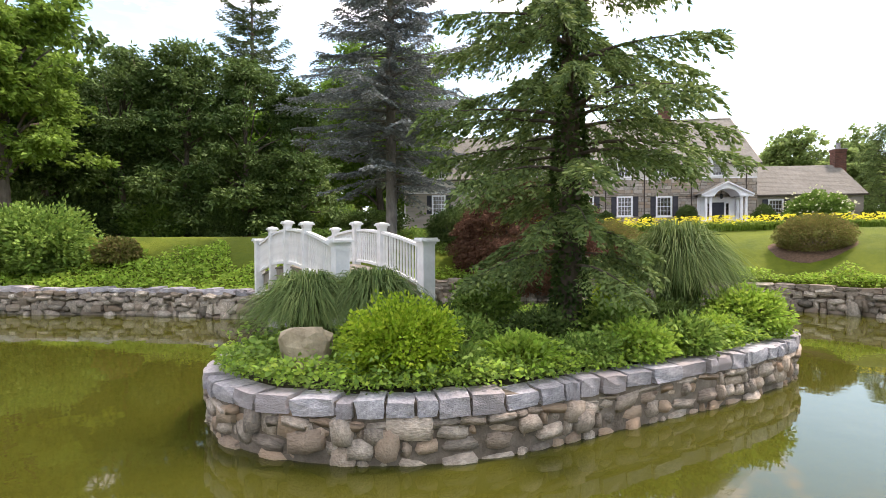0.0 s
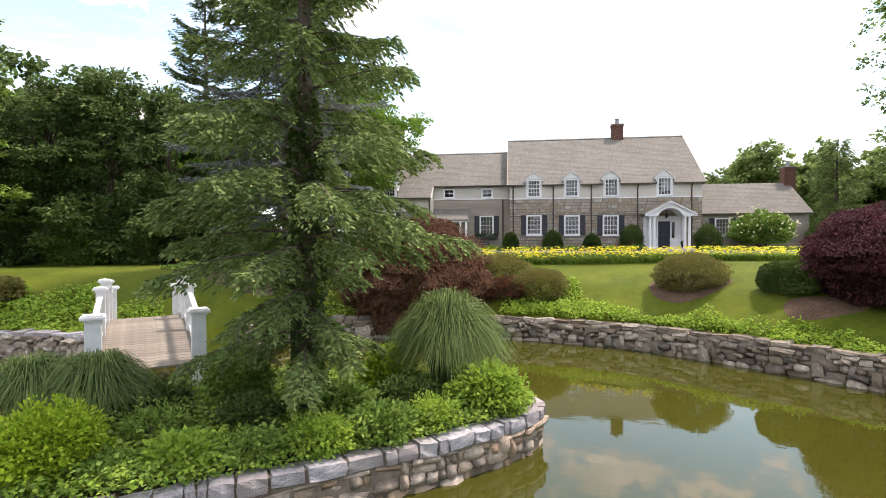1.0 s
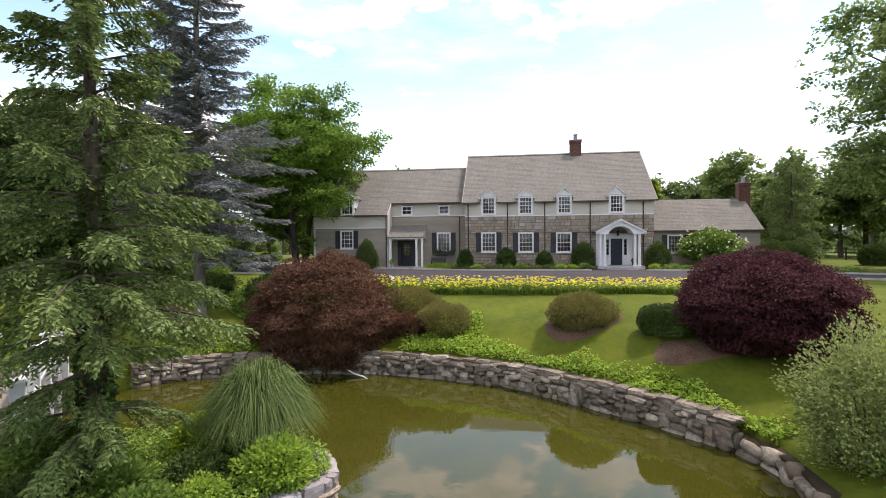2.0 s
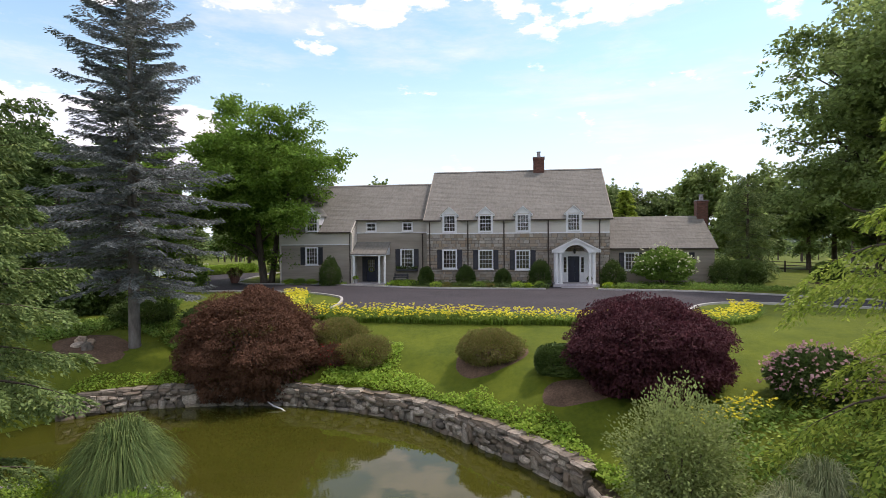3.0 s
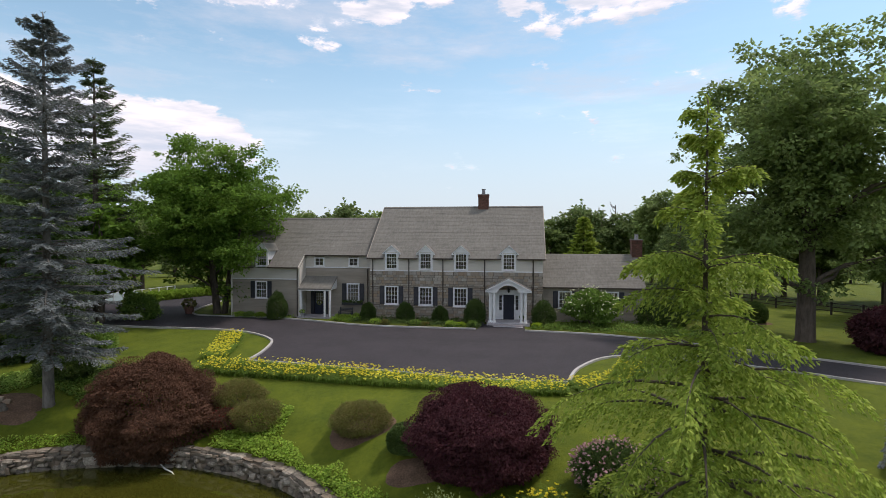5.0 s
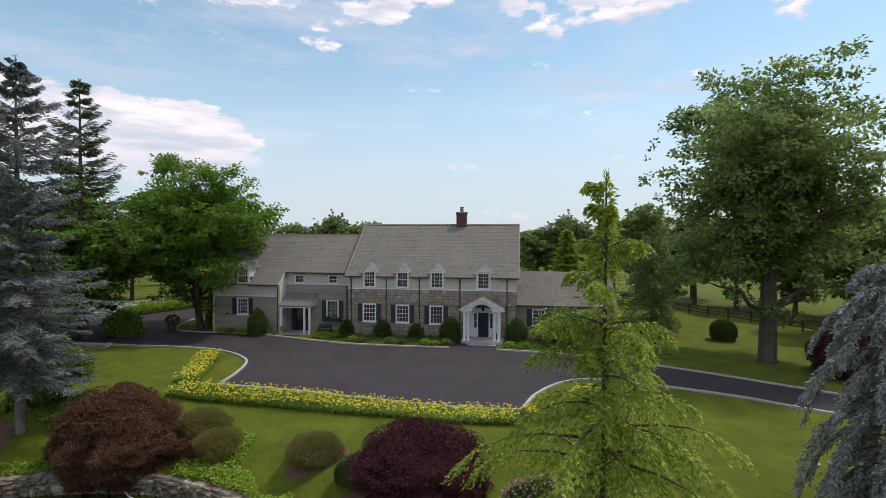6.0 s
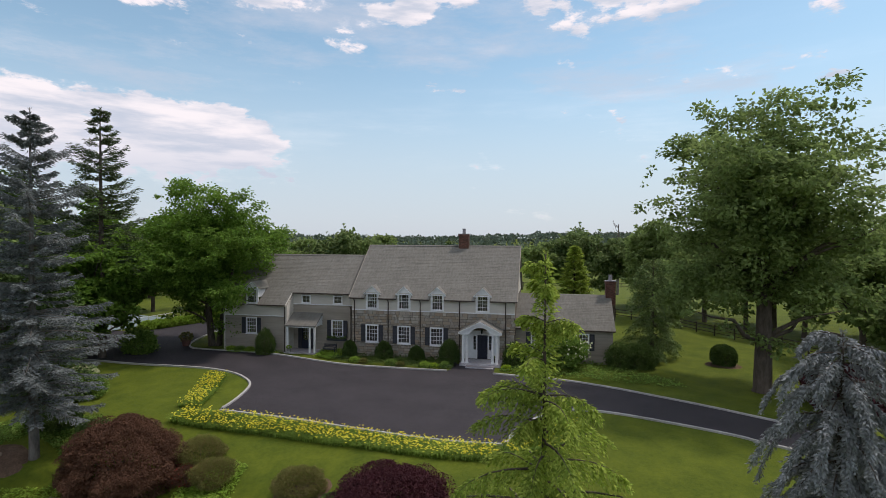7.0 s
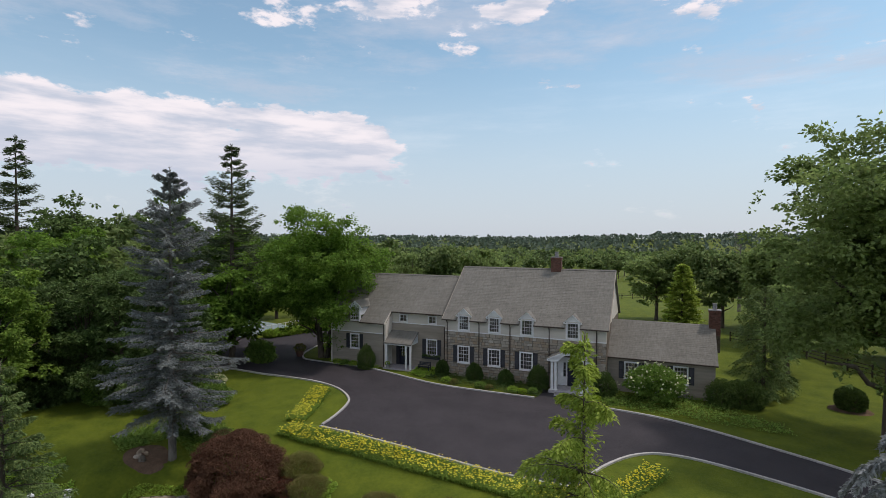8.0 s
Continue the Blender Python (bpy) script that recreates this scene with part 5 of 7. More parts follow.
part("right_gable_siding", side_siding(Geo(), WY, 54.9, GZ, WRIDGE - 0.2, WX1 - 0.02, 1, course=0.25, slope=lambda z: (WY, 54.9) if z < WEAVE else (WY + (z - WEAVE) * 3.7 / 2.65, 54.9 - (z - WEAVE) * 3.7 / 2.65)), M_SIDING, house)
g = Geo()
ws = (WRIDGE - WEAVE) / (WRY - WY)
shingle_slope(g, WX0, WX1 + 0.2, WY - 0.3, WEAVE - ws * 0.3 + 0.1, WRY, WRIDGE + 0.1, rng=RNG_H)
shingle_slope(g, WX0, WX1 + 0.2, 55.2, WEAVE - ws * 0.3 + 0.1, WRY, WRIDGE + 0.1)
right_roof = part("right_roof", g, M_SHINGLE, house, "weathered grey-brown wood shingle roof")
part("gutter", Geo().box(WX0, WX1 + 0.2, WY - 0.42, WY - 0.31, WEAVE - 0.22, WEAVE - 0.12), M_METAL, right_roof)
sash_window(21.85, 1.2, 4.05, 5.62, WY - 0.04, 4, 4, house)
sash_window(25.85, 1.2, 4.05, 5.62, WY - 0.04, 4, 4, house)
chimney(28.2, 29.1, 50.8, 51.6, 7.9, 10.2, house, pot=True)
house.matrix_basis = Matrix.Translation((8.15, 45.75, GZ)) @ Matrix.Diagonal((1.015, 1, 1, 1))


# ---- trees ----
def on(x, y, dz=0.0):
    return (x, y, ground(x, y) + dz)


conifer("spruce_tree", (1.2, 9.2, 0.76), 11.2, [(0.15, 1.9), (0.3, 2.75), (0.42, 2.5), (0.6, 1.75), (0.8, 1.05), (1, 0.15)], L_SPRUCE, "green spruce with drooping boughs and ivy-covered trunk on the island", 3, whorls=20, per=9,
        clear=0.13, droop=0.38, spray=0.108, twigs=64, tufts=14, trunk=0.22, ivy=True, gap=0.19, width=0.27, upturn=0.03, curtain=0.58, bare=0.24, rise=0.16, blade=0.42, fill=0.6, jag=0.25)
conifer("blue_spruce_tree", on(-4.9, 21.7), 19.3, [(0.13, 2.9), (0.2, 3.6), (0.27, 3.9), (0.35, 4.3), (0.41, 3.6), (0.48, 2.3), (0.57, 2.3), (0.67, 2.9), (0.8, 2.0), (0.92, 0.9), (1, 0.1)], L_BLUE, "tall blue-grey spruce with bare lower trunk on the lawn", 8,
        whorls=36, per=10, clear=0.14, droop=0.34, spray=0.15, twigs=60, tufts=11, trunk=0.25, fill=0.4, gap=0.2, width=0.17, upturn=0.16, jag=0.45, bark=M_BARK_GREY, curtain=0.22, bare=0.16, rise=0.08, blade=0.36, scatter=0.6)
conifer("spruce_tree", on(-23.2, 44.8), 25.0, [(0.15, 5.2), (0.5, 4.1), (0.8, 2.1), (1, 0.2)], L_SPRUCE_DARK, "tall thin dark spruce behind the drive", 13, whorls=32, per=8, clear=0.2, droop=0.34, spray=0.34, twigs=40, tufts=7, trunk=0.36, gap=0.2,
        jag=0.5, upturn=0.3, width=0.24, scatter=0.9)
conifer("golden_cedar_tree", on(22.85, 13.4), 12.0, [(0.04, 4.7), (0.2, 4.6), (0.35, 4.0), (0.5, 3.2), (0.6, 2.2), (0.72, 1.8), (0.85, 1.15), (0.94, 0.45), (0.97, 0.2), (1, 0.05)], L_CEDAR,
        "bright yellow-green cedar with layered drooping boughs on the bank", 21, whorls=12, per=8, clear=0.05, droop=0.26, spray=0.15, twigs=84, tufts=11, trunk=0.12, fill=1.3, gap=0.26, width=0.26, curtain=0.95,
        jag=0.4, upturn=-0.2, bare=0.06, rise=0.16, blade=0.4, scatter=0.7)
conifer("weeping_blue_spruce_tree", on(32.2, 16.8), 8.6, [(0.1, 2.3), (0.5, 2.6), (0.8, 2.2), (0.94, 1.5), (1, 0.7)], L_SILVER, "weeping blue-grey spruce with bare twigs at the top", 27, whorls=17, per=9, clear=0.1, droop=1.0, spray=0.15, twigs=84, tufts=11,
        fill=0.9, scatter=1.2, trunk=0.2, gap=0.14, curtain=1.3, jag=0.4, width=0.15, rise=-0.05, upturn=-0.6, bare=0.12, blade=0.4)
conifer("weeping_blue_spruce_tree", on(33.0, 50.5), 9.6, [(0.1, 2.6), (0.6, 2.3), (0.85, 1.6), (1, 0.4)], L_SPRUCE, "weeping grey-green spruce behind the end chimney", 28, whorls=14, per=8, clear=0.1, droop=0.7, spray=0.28, twigs=24, tufts=7, trunk=0.2, gap=0.1,
        curtain=0.8, rise=0.25)
broad_tree("maple_tree", on(-11.6, 46.8), 17.2, (8.9, 8.3, 9.2), 115000, 0.27, L_MAPLE, "large rounded green maple by the end of the house", 31, trunk=0.36, twin=(1.3, 0.2), clear=0.09, lobes=135, lean=(-1.2, 0), thin=0.7)
broad_tree("oak_tree", on(39.0, 40.9), 24.6, (8.8, 11.4, 13.2), 64000, 0.33, L_OAK, "tall spreading oak with open crown on the far lawn", 37, trunk=0.62, clear=0.1, lobes=125, thin=0.7)
mound_tree("red_maple_tree", on(0.85, 21.6), (3.15, 2.7, 2.9), 120000, 0.075, L_RED, "wide rust-red weeping maple hanging over the pond wall", 41, hang=1.1)
mound_tree("purple_maple_tree", on(16.8, 18.5), (2.75, 2.5, 1.9), 100000, 0.075, L_PURPLE, "wide dark purple weeping maple on the lawn", 43, hang=0.25)
mound_tree("purple_maple_tree", on(43.5, 37.5), (3.2, 3.0, 1.9), 30000, 0.18, L_PURPLE, "dark purple maple on the far lawn beside the drive", 44)

# evergreens and broad trees along the far side of the left lawn
for k, (x, y, h, r) in enumerate([(-21.5, 26.5, 10.8, 3.6), (-18.2, 27.5, 10.8, 3.8), (-14.9, 28.0, 10.0, 3.5), (-24.8, 25.8, 10.4, 3.6), (-12.2, 29.4, 9.2, 3.1), (-28.5, 24.5, 10.8, 3.7)]):
    broad_tree("hemlock_tree", on(x, y), h, (r, h * 0.48, h * 0.5), 22000, 0.24, L_DARK, "dense dark green evergreen reaching to the ground", 50 + k, trunk=0.22, clear=0.05, lobes=70, column=True, thin=0.5)
broad_tree("broadleaf_tree", on(-21.6, 19.8), 13.4, (4.1, 6.2, 6.9), 52000, 0.24, L_BRIGHT, "bright green leafy tree above the pond bank", 60, trunk=0.28, clear=0.1, lobes=80, thin=0.6)
broad_tree("broadleaf_tree", on(-25.0, 19.0), 14.5, (4.4, 6.2, 7.4), 40000, 0.26, L_BRIGHT, "bright green leafy tree above the pond bank", 61, trunk=0.3, clear=0.08, lobes=80, thin=0.6)
for k, (x, y, h, r) in enumerate([(-25.0, 36.0, 12.0, 4.6), (-18.5, 40.0, 11.5, 4.4), (-31.0, 31.0, 15.5, 5.4), (-38, 33, 17.5, 6.2), (-42, 51, 21.0, 6.8), (-30, 20, 13, 5.0), (-47, 42, 21, 7.0), (-36, 58, 18, 6)]):
    broad_tree("maple_tree", on(x, y), h, (r, h * 0.42, h * 0.55), 17000, 0.46, L_MAPLE if k % 2 else L_DARK, "tall green broadleaf tree at the edge of the grounds", 160 + k, trunk=0.32, clear=0.1, lobes=80, thin=0.7)
conifer("spruce_tree", on(-54, 38), 27.0, [(0.15, 4.5), (0.6, 2.8), (1, 0.2)], L_SPRUCE_DARK, "tall dark spruce above the trees at the edge of the grounds", 14, whorls=30, per=8, clear=0.2, droop=0.34, spray=0.45, twigs=26, tufts=6, trunk=0.4, gap=0.2, jag=0.5, upturn=0.3, scatter=0.9)
for k, (x, y, h, r) in enumerate([(52, 53, 15, 5.5), (57, 44, 16, 6), (49.5, 41.5, 9, 3.2), (60, 36, 15, 6), (36.5, 60.5, 9.5, 3.2), (66, 50, 17, 6.5), (38.0, 77, 15.5, 5.2), (44.5, 75, 14.5, 5.0), (52, 64, 11, 4.4), (58, 59, 12, 5), (48, 70, 12, 4.6), (66, 62, 13, 5.5), (-20, 68, 11, 4.6), (-13.5, 72, 11.5, 4.8), (-28, 74, 13, 5.2), (-36, 67, 13, 5)]):
    broad_tree("broadleaf_tree", on(x, y), h, (r, h * 0.42, h * 0.56), 11000, 0.46, L_OAK, "green broadleaf tree at the far edge of the lawn", 180 + k, trunk=0.28, clear=0.18 if k in (0, 1, 3, 5) else 0.04, lobes=60, thin=0.7)
conifer("cypress_tree", on(27.0, 74.0), 10.4, [(0, 2.8), (0.4, 2.2), (1, 0.2)], L_CEDAR, "dense green conical cypress beyond the house", 190, whorls=22, per=10, clear=0.03, droop=0.15, spray=0.36, twigs=22, tufts=7, trunk=0.2, gap=0.05, blade=0.5)

# undergrowth at the foot of the trees along the left lawn
for k, (x, y, a, b, h) in enumerate([(-23.5, 25.2, 2.4, 1.3, 1.2), (-26.5, 23.8, 2.2, 1.4, 1.5), (-19.5, 26.4, 1.9, 1.1, 0.9), (-16.2, 27.2, 1.8, 1.0, 0.8), (-12.8, 28.4, 1.7, 1.0, 0.9), (-10.2, 29.8, 1.6, 1.1, 0.9), (-24.2, 22.6, 2.0, 1.3, 1.3), (-21.0, 38.0, 2.6, 1.6, 1.6), (-16.4, 42.2, 1.6, 1.2, 1.2), (-28.5, 34.0, 2.6, 1.8, 1.6)]):
    clipped_shrub("undergrowth_shrub", on(x, y), (a, b, h), 3500, 0.2, (L_DARK, L_YEW, L_IVY)[k % 3], "loose green undergrowth below the evergreens", 230 + k, group="undergrowth along the lawn", lumps=0.4, fuzz=0.3)

# woods beyond
far_protos = []
for k in range(4):
    h = 12.0
    rng = np.random.default_rng(300 + k)
    t = broad_tree("woodland_tree", (0, 0, -60 - 20 * k), h, (4.6, 4.9, 7.2), 1700, 1.2, L_FAR, "dark green tree in the woods beyond the house", 300 + k, trunk=0.25, clear=0.1, lobes=24, thin=0.75)
    far_protos.append(t)
far_fir = conifer("woodland_fir", (0, 0, -160), 14.0, [(0, 3.4), (0.5, 2.0), (1, 0.2)], L_FAR, "dark pointed fir in the woods beyond the house", 310, whorls=16, per=8, clear=0.08, droop=0.3, spray=0.7, twigs=8, tufts=4, trunk=0.22, gap=0.1, blade=0.5)
rw = np.random.default_rng(12)
spots = [(-34, 40, 1.3, 1), (-40, 46, 1.5, 2), (-50, 47, 1.55, 0), (-38, 36, 1.3, 3), (-46, 34, 1.4, 1), (-58, 52, 1.6, 2), (-55, 60, 1.5, 3), (-9, 78, 1.15, 0), (-4, 82, 1.1, 1), (-14, 80, 1.2, 2), (23.5, 92, 1.15, 3), (28, 93, 1.2, 0), (33, 88, 1.1, 2), (47, 84, 1.2, 0), (40, 90, 1.3, 2), (52, 72, 1.3, 1), (60, 66, 1.4, 3), (70, 60, 1.4, 0)]
for x, y in zip(rw.uniform(-170, 190, 150), rw.uniform(150, 330, 150) ** 1.0):
    spots.append((x, y, rw.uniform(0.6, 1.0), int(rw.integers(0, 5))))
for x, y in zip(rw.uniform(-140, -48, 60), rw.uniform(30, 150, 60)):
    spots.append((x, y, rw.uniform(0.9, 1.3), int(rw.integers(0, 5))))
for x, y in zip(rw.uniform(75, 190, 30), rw.uniform(20, 150, 30)):
    spots.append((x, y, rw.uniform(0.9, 1.3), int(rw.integers(0, 5))))
for x, y in zip(rw.uniform(-60, 70, 14), rw.uniform(-75, -32, 14)):
    spots.append((x, y, rw.uniform(0.9, 1.3), int(rw.integers(0, 5))))
near_protos = [broad_tree("woodland_tree", (0, 0, -200 - 20 * k), 12.0, (4.7, 4.9, 7.0), 9000, 0.46, (L_FAR, L_OAK)[k], "green tree in the woods beyond the house", 320 + k, trunk=0.25, clear=0.08, lobes=50, thin=0.75) for k in range(2)]
used = set()
for x, y, s, k in spots:
    if k != 4 and y < 96 and -62 < x < 75:
        k = 5 + k % 2
    src = far_fir if k == 4 else near_protos[k - 5] if k > 4 else far_protos[k]
    m = pose(*on(x, y), 0, 0, float(rw.uniform(0, 360)))
    if k not in used:
        src.matrix_basis = m @ Matrix.Diagonal((s, s, s, 1))
        used.add(k)
        continue
    ob = copy_thing(src, m)
    ob.scale = (s, s, s * rw.uniform(0.9, 1.1))


def far_woods(lo, hi, count, n, leaf, mat, label, seed):
    """Wooded country towards the horizon, as a mass of crowns."""
    rng = np.random.default_rng(seed)
    r, a = rng.uniform(lo ** 2, hi ** 2, count) ** 0.5, rng.uniform(-1.25, 0.95, count)
    bits = []
    for rr, aa in zip(r, a):
        x, y = rr * math.sin(aa), rr * math.cos(aa) + 30
        s = rng.uniform(3.5, 7) * (1 if hi < 900 else 1.5)
        d = unit(rng.normal(0, 1, (n, 3)))
        d[:, 2] = np.abs(d[:, 2])
        bits.append(leaves(np.array([x, y, ground(x, y) + s * 0.5]) + d * [s, s, s * rng.uniform(0.8, 1.3)] * rng.uniform(0.7, 1.0, (n, 1)), d, s * leaf, s * leaf, rng, jitter=0.5))
    ob = new("far_woods", as_mesh("far_woods", joined(*bits), mat))
    return tagged(ob, label, "woods", kind="stuff")


far_woods(330, 720, 700, 44, 0.42, L_FAR, "green wooded country beyond the house", 9)
far_woods(330, 720, 500, 44, 0.42, L_SPRUCE_DARK, "dark green wooded country beyond the house", 10)
far_woods(330, 720, 300, 44, 0.42, L_OAK, "light green wooded country beyond the house", 11)
# outermost crowns: aerial haze comes from their leaf colour, not from the air
far_woods(720, 1700, 2600, 14, 0.7, L_RIDGE, "wooded ridge on the horizon, distance haze painted into its blue-green leaves", 12)

clipped_shrub("clipped_shrub", on(11.35, 20.95, -0.15), (1.22, 1.1, 0.72), 16000, 0.06, L_BOX, "rounded bronze-green clipped shrub in a mulch ring", 71, lumps=0.24, fuzz=0.18)
clipped_shrub("clipped_shrub", on(4.2, 23.5, -0.25), (1.3, 1.15, 0.72), 14000, 0.06, L_BOX, "flat-topped bronze-green clipped shrub beside the red maple", 72, group="clipped shrubs", lumps=0.3, fuzz=0.2)
clipped_shrub("clipped_shrub", on(5.85, 22.2, -0.25), (1.15, 1.05, 0.66), 13000, 0.06, L_BOX, "flat-topped bronze-green clipped shrub beside the red maple", 73, group="clipped shrubs", lumps=0.3, fuzz=0.2)
clipped_shrub("azalea", on(4.5, 22.0), (0.85, 0.7, 0.45), 5000, 0.07, L_RED, "small azalea with red flowers beside the clipped shrubs", 79, lumps=0.2, flower=P_RED, flowers=80, label_flower="red flowers")
clipped_shrub("clipped_hedge", on(13.9, 19.2), (0.85, 0.65, 0.52), 9000, 0.075, L_YEW, "squared green clipped hedge beside the purple maple", 74, box=0.45)
clipped_shrub("yew_ball", on(38.9, 49.2), (1.05, 1.05, 0.95), 5000, 0.14, L_YEW, "large dark clipped yew ball on the far lawn", 75, box=0.2)
clipped_shrub("low_shrub", on(34.5, 55.5), (1.9, 1.2, 0.5), 4000, 0.16, L_YEW, "low spreading dark shrub on the far lawn", 76)
clipped_shrub("low_shrub", (31.0, 46.6, GZ), (1.7, 1.5, 1.1), 5000, 0.15, L_YEW, "broad dark shrub at the end of the house", 77, lumps=0.2)
for k, (x, y, a, b, h, co) in enumerate([(-4.1, 44.5, 0.95, 0.9, 1.35, 0.55), (4.5, 44.9, 0.6, 0.6, 0.85, 0.3), (8.0, 44.7, 0.75, 0.7, 0.9, 0.3), (11.2, 44.6, 0.65, 0.65, 0.75, 0.3),
                                         (14.3, 44.5, 0.85, 0.8, 1.15, 0.3), (20.2, 44.5, 0.9, 0.85, 1.15, 0.35), (29.3, 45.8, 1.0, 1.0, 1.2, 0.2)]):
    clipped_shrub("foundation_shrub", (x, y, GZ), (a, b, h), 4600, 0.11, L_YEW, "upright dark green shrub against the house front", 80 + k, group="shrubs along the house front", cone=co, lumps=0.25, fuzz=0.2)
clipped_shrub("rhododendron", (24.3, 44.8, GZ), (2.0, 1.8, 1.25), 7000, 0.19, L_COVER_DEEP, "broad green rhododendron with cream flower heads by the house", 90, lumps=0.5, lift=0.6, flower=P_WHITE, flowers=170, label_flower="cream flower heads")
clipped_shrub("rhododendron", on(21.4, 17.2), (1.35, 1.1, 0.8), 9000, 0.1, L_DARK, "low rhododendron with fading pink flowers near the cedar", 91, lumps=0.2, flower=P_PINK, flowers=600, label_flower="fading pink flowers")
clipped_shrub("rhododendron", on(21.6, 61.5), (1.3, 1.2, 1.3), 2500, 0.22, L_IVY, "white-flowered shrub behind the house", 92, lumps=0.2, flower=P_WHITE, flowers=500, label_flower="white flower heads")
# loose bushes: bank, island, bed
clipped_shrub("willow_bush", on(16.0, 12.3, -0.1), (1.2, 1.1, 1.45), 13000, 0.075, L_WILLOW, "loose grey-green willow bush at the water's edge", 93, lumps=0.7, fuzz=0.55)
clipped_shrub("bank_shrub", on(-17.0, 16.9), (1.7, 1.2, 1.2), 9000, 0.17, L_IVY, "loose pale green shrub on the pond bank", 94, lumps=0.9, fuzz=0.6)
clipped_shrub("bank_shrub", on(-21.0, 17.2), (2.4, 1.4, 1.6), 10000, 0.16, L_MAPLE, "loose green shrub overhanging the pond", 95, lumps=0.9, fuzz=0.6)
clipped_shrub("bank_shrub", on(-14.2, 17.4), (0.7, 0.6, 0.45), 5000, 0.14, L_BOX, "low bronze-green shrub on the pond bank", 96, lumps=0.35, fuzz=0.3)
clipped_shrub("dark_shrub", on(-2.4, 23.3), (1.1, 1.0, 0.8), 7000, 0.1, L_DARK, "dark glossy shrub under the blue spruce", 97, lumps=0.3, fuzz=0.25)
clipped_shrub("dark_shrub", on(-6.6, 24.4), (1.7, 1.1, 0.55), 7000, 0.1, L_YEW, "low dark shrub under the blue spruce", 98, lumps=0.3, fuzz=0.25)
clipped_shrub("hosta", on(-14.8, 34.3), (1.1, 0.8, 0.4), 1800, 0.22, P_WHITE, "pale yellow-green variegated hosta clump", 99, lumps=0.2)
clipped_shrub("lime_shrub", (-1.15, 6.4, 0.72), (0.68, 0.55, 0.5), 7000, 0.065, L_LIME, "lime-green shrub behind the island wall", 101, lumps=0.4, fuzz=0.4)
for k, (x, y, a, h, m) in enumerate([(-2.35, 6.85, 0.34, 0.26, L_COVER), (-0.45, 6.45, 0.38, 0.24, L_IVY), (0.35, 6.95, 0.42, 0.3, L_COVER), (1.2, 7.3, 0.4, 0.28, L_IVY), (2.0, 7.75, 0.42, 0.36, L_COVER), (2.8, 8.3, 0.45, 0.34, L_IVY),
                                     (3.5, 8.95, 0.42, 0.34, L_COVER), (0.6, 8.3, 0.5, 0.42, L_YEW), (1.9, 9.0, 0.5, 0.45, L_IVY), (-0.6, 7.7, 0.5, 0.42, L_IVY), (2.9, 9.6, 0.5, 0.45, L_YEW), (-1.2, 8.6, 0.45, 0.45, L_YEW), (-1.6, 7.5, 0.4, 0.36, L_IVY)]):
    clipped_shrub("perennial_clump", (x, y, 0.74), (a, a * 0.85, h * 0.72), 1700, 0.055 + 0.02 * (k % 3), m, "loose leafy green perennial among the island plants", 250 + k, group="perennials on the island", lumps=0.5, fuzz=0.55)
clipped_shrub("lime_shrub", (4.35, 9.9, 0.72), (0.62, 0.5, 0.42), 4200, 0.085, L_COVER, "yellow-green shrub at the tip of the island", 102, lumps=0.4, fuzz=0.45)
clipped_shrub("lime_shrub", (2.3, 10.7, 0.72), (0.5, 0.5, 0.5), 3000, 0.085, L_LIME, "yellow-green shrub behind the island spruce", 103, lumps=0.4, fuzz=0.45)
clipped_shrub("dark_shrub", (-0.3, 9.6, 0.72), (0.55, 0.5, 0.55), 4500, 0.085, L_IVY, "dark leafy bush beside the island spruce", 104, lumps=0.4, fuzz=0.45)
grass_clump("fountain_grass", (-3.0, 7.95, 0.74), 1.2, 1.05, 3200, 0.26, L_GRASS, "arching green fountain grass on the island", 111, width=0.016)
grass_clump("fountain_grass", (-2.0, 8.15, 0.74), 1.25, 1.0, 3000, 0.26, L_GRASS, "arching green fountain grass by the bridge", 112, width=0.016)
grass_clump("fountain_grass", (3.5, 10.9, 0.74), 2.0, 1.25, 4600, 0.34, L_GRASS, "tall green fountain grass at the end of the island", 113, width=0.017)
for k, (x, y) in enumerate([(20.5, 11.6), (21.6, 11.0), (17.6, 11.0), (18.6, 11.8), (24.6, 11.2)]):
    grass_clump("reed_grass", on(x, y), 0.95, 0.7, 700, 0.3, L_REED, "pale arching grass on the bank", 114 + k, width=0.014)
for k, (x, y, a, h, m) in enumerate([(5.6, 43.4, 0.42, 0.22, L_COVER), (6.6, 43.0, 0.36, 0.2, L_BOX), (9.3, 42.9, 0.45, 0.24, L_IVY), (10.2, 42.7, 0.34, 0.18, L_BOX), (12.4, 42.8, 0.42, 0.24, L_COVER), (13.3, 42.7, 0.34, 0.2, L_LIME), (14.2, 43.0, 0.4, 0.26, L_IVY),
                                     (2.0, 44.6, 0.42, 0.24, L_COVER), (2.9, 44.3, 0.46, 0.26, L_COVER), (-8.2, 45.1, 0.42, 0.24, L_COVER), (-7.2, 45.0, 0.46, 0.26, L_IVY), (-6.1, 45.1, 0.42, 0.24, L_COVER), (19.6, 43.2, 0.36, 0.22, L_LIME), (21.0, 42.9, 0.4, 0.22, L_IVY)]):
    clipped_shrub("bed_clump", (x, y, GZ), (a, a, h), 700, 0.11, m, "low leafy clump in the bed before the house", 270 + k, group="clumps in the front bed", lumps=0.4, fuzz=0.4)


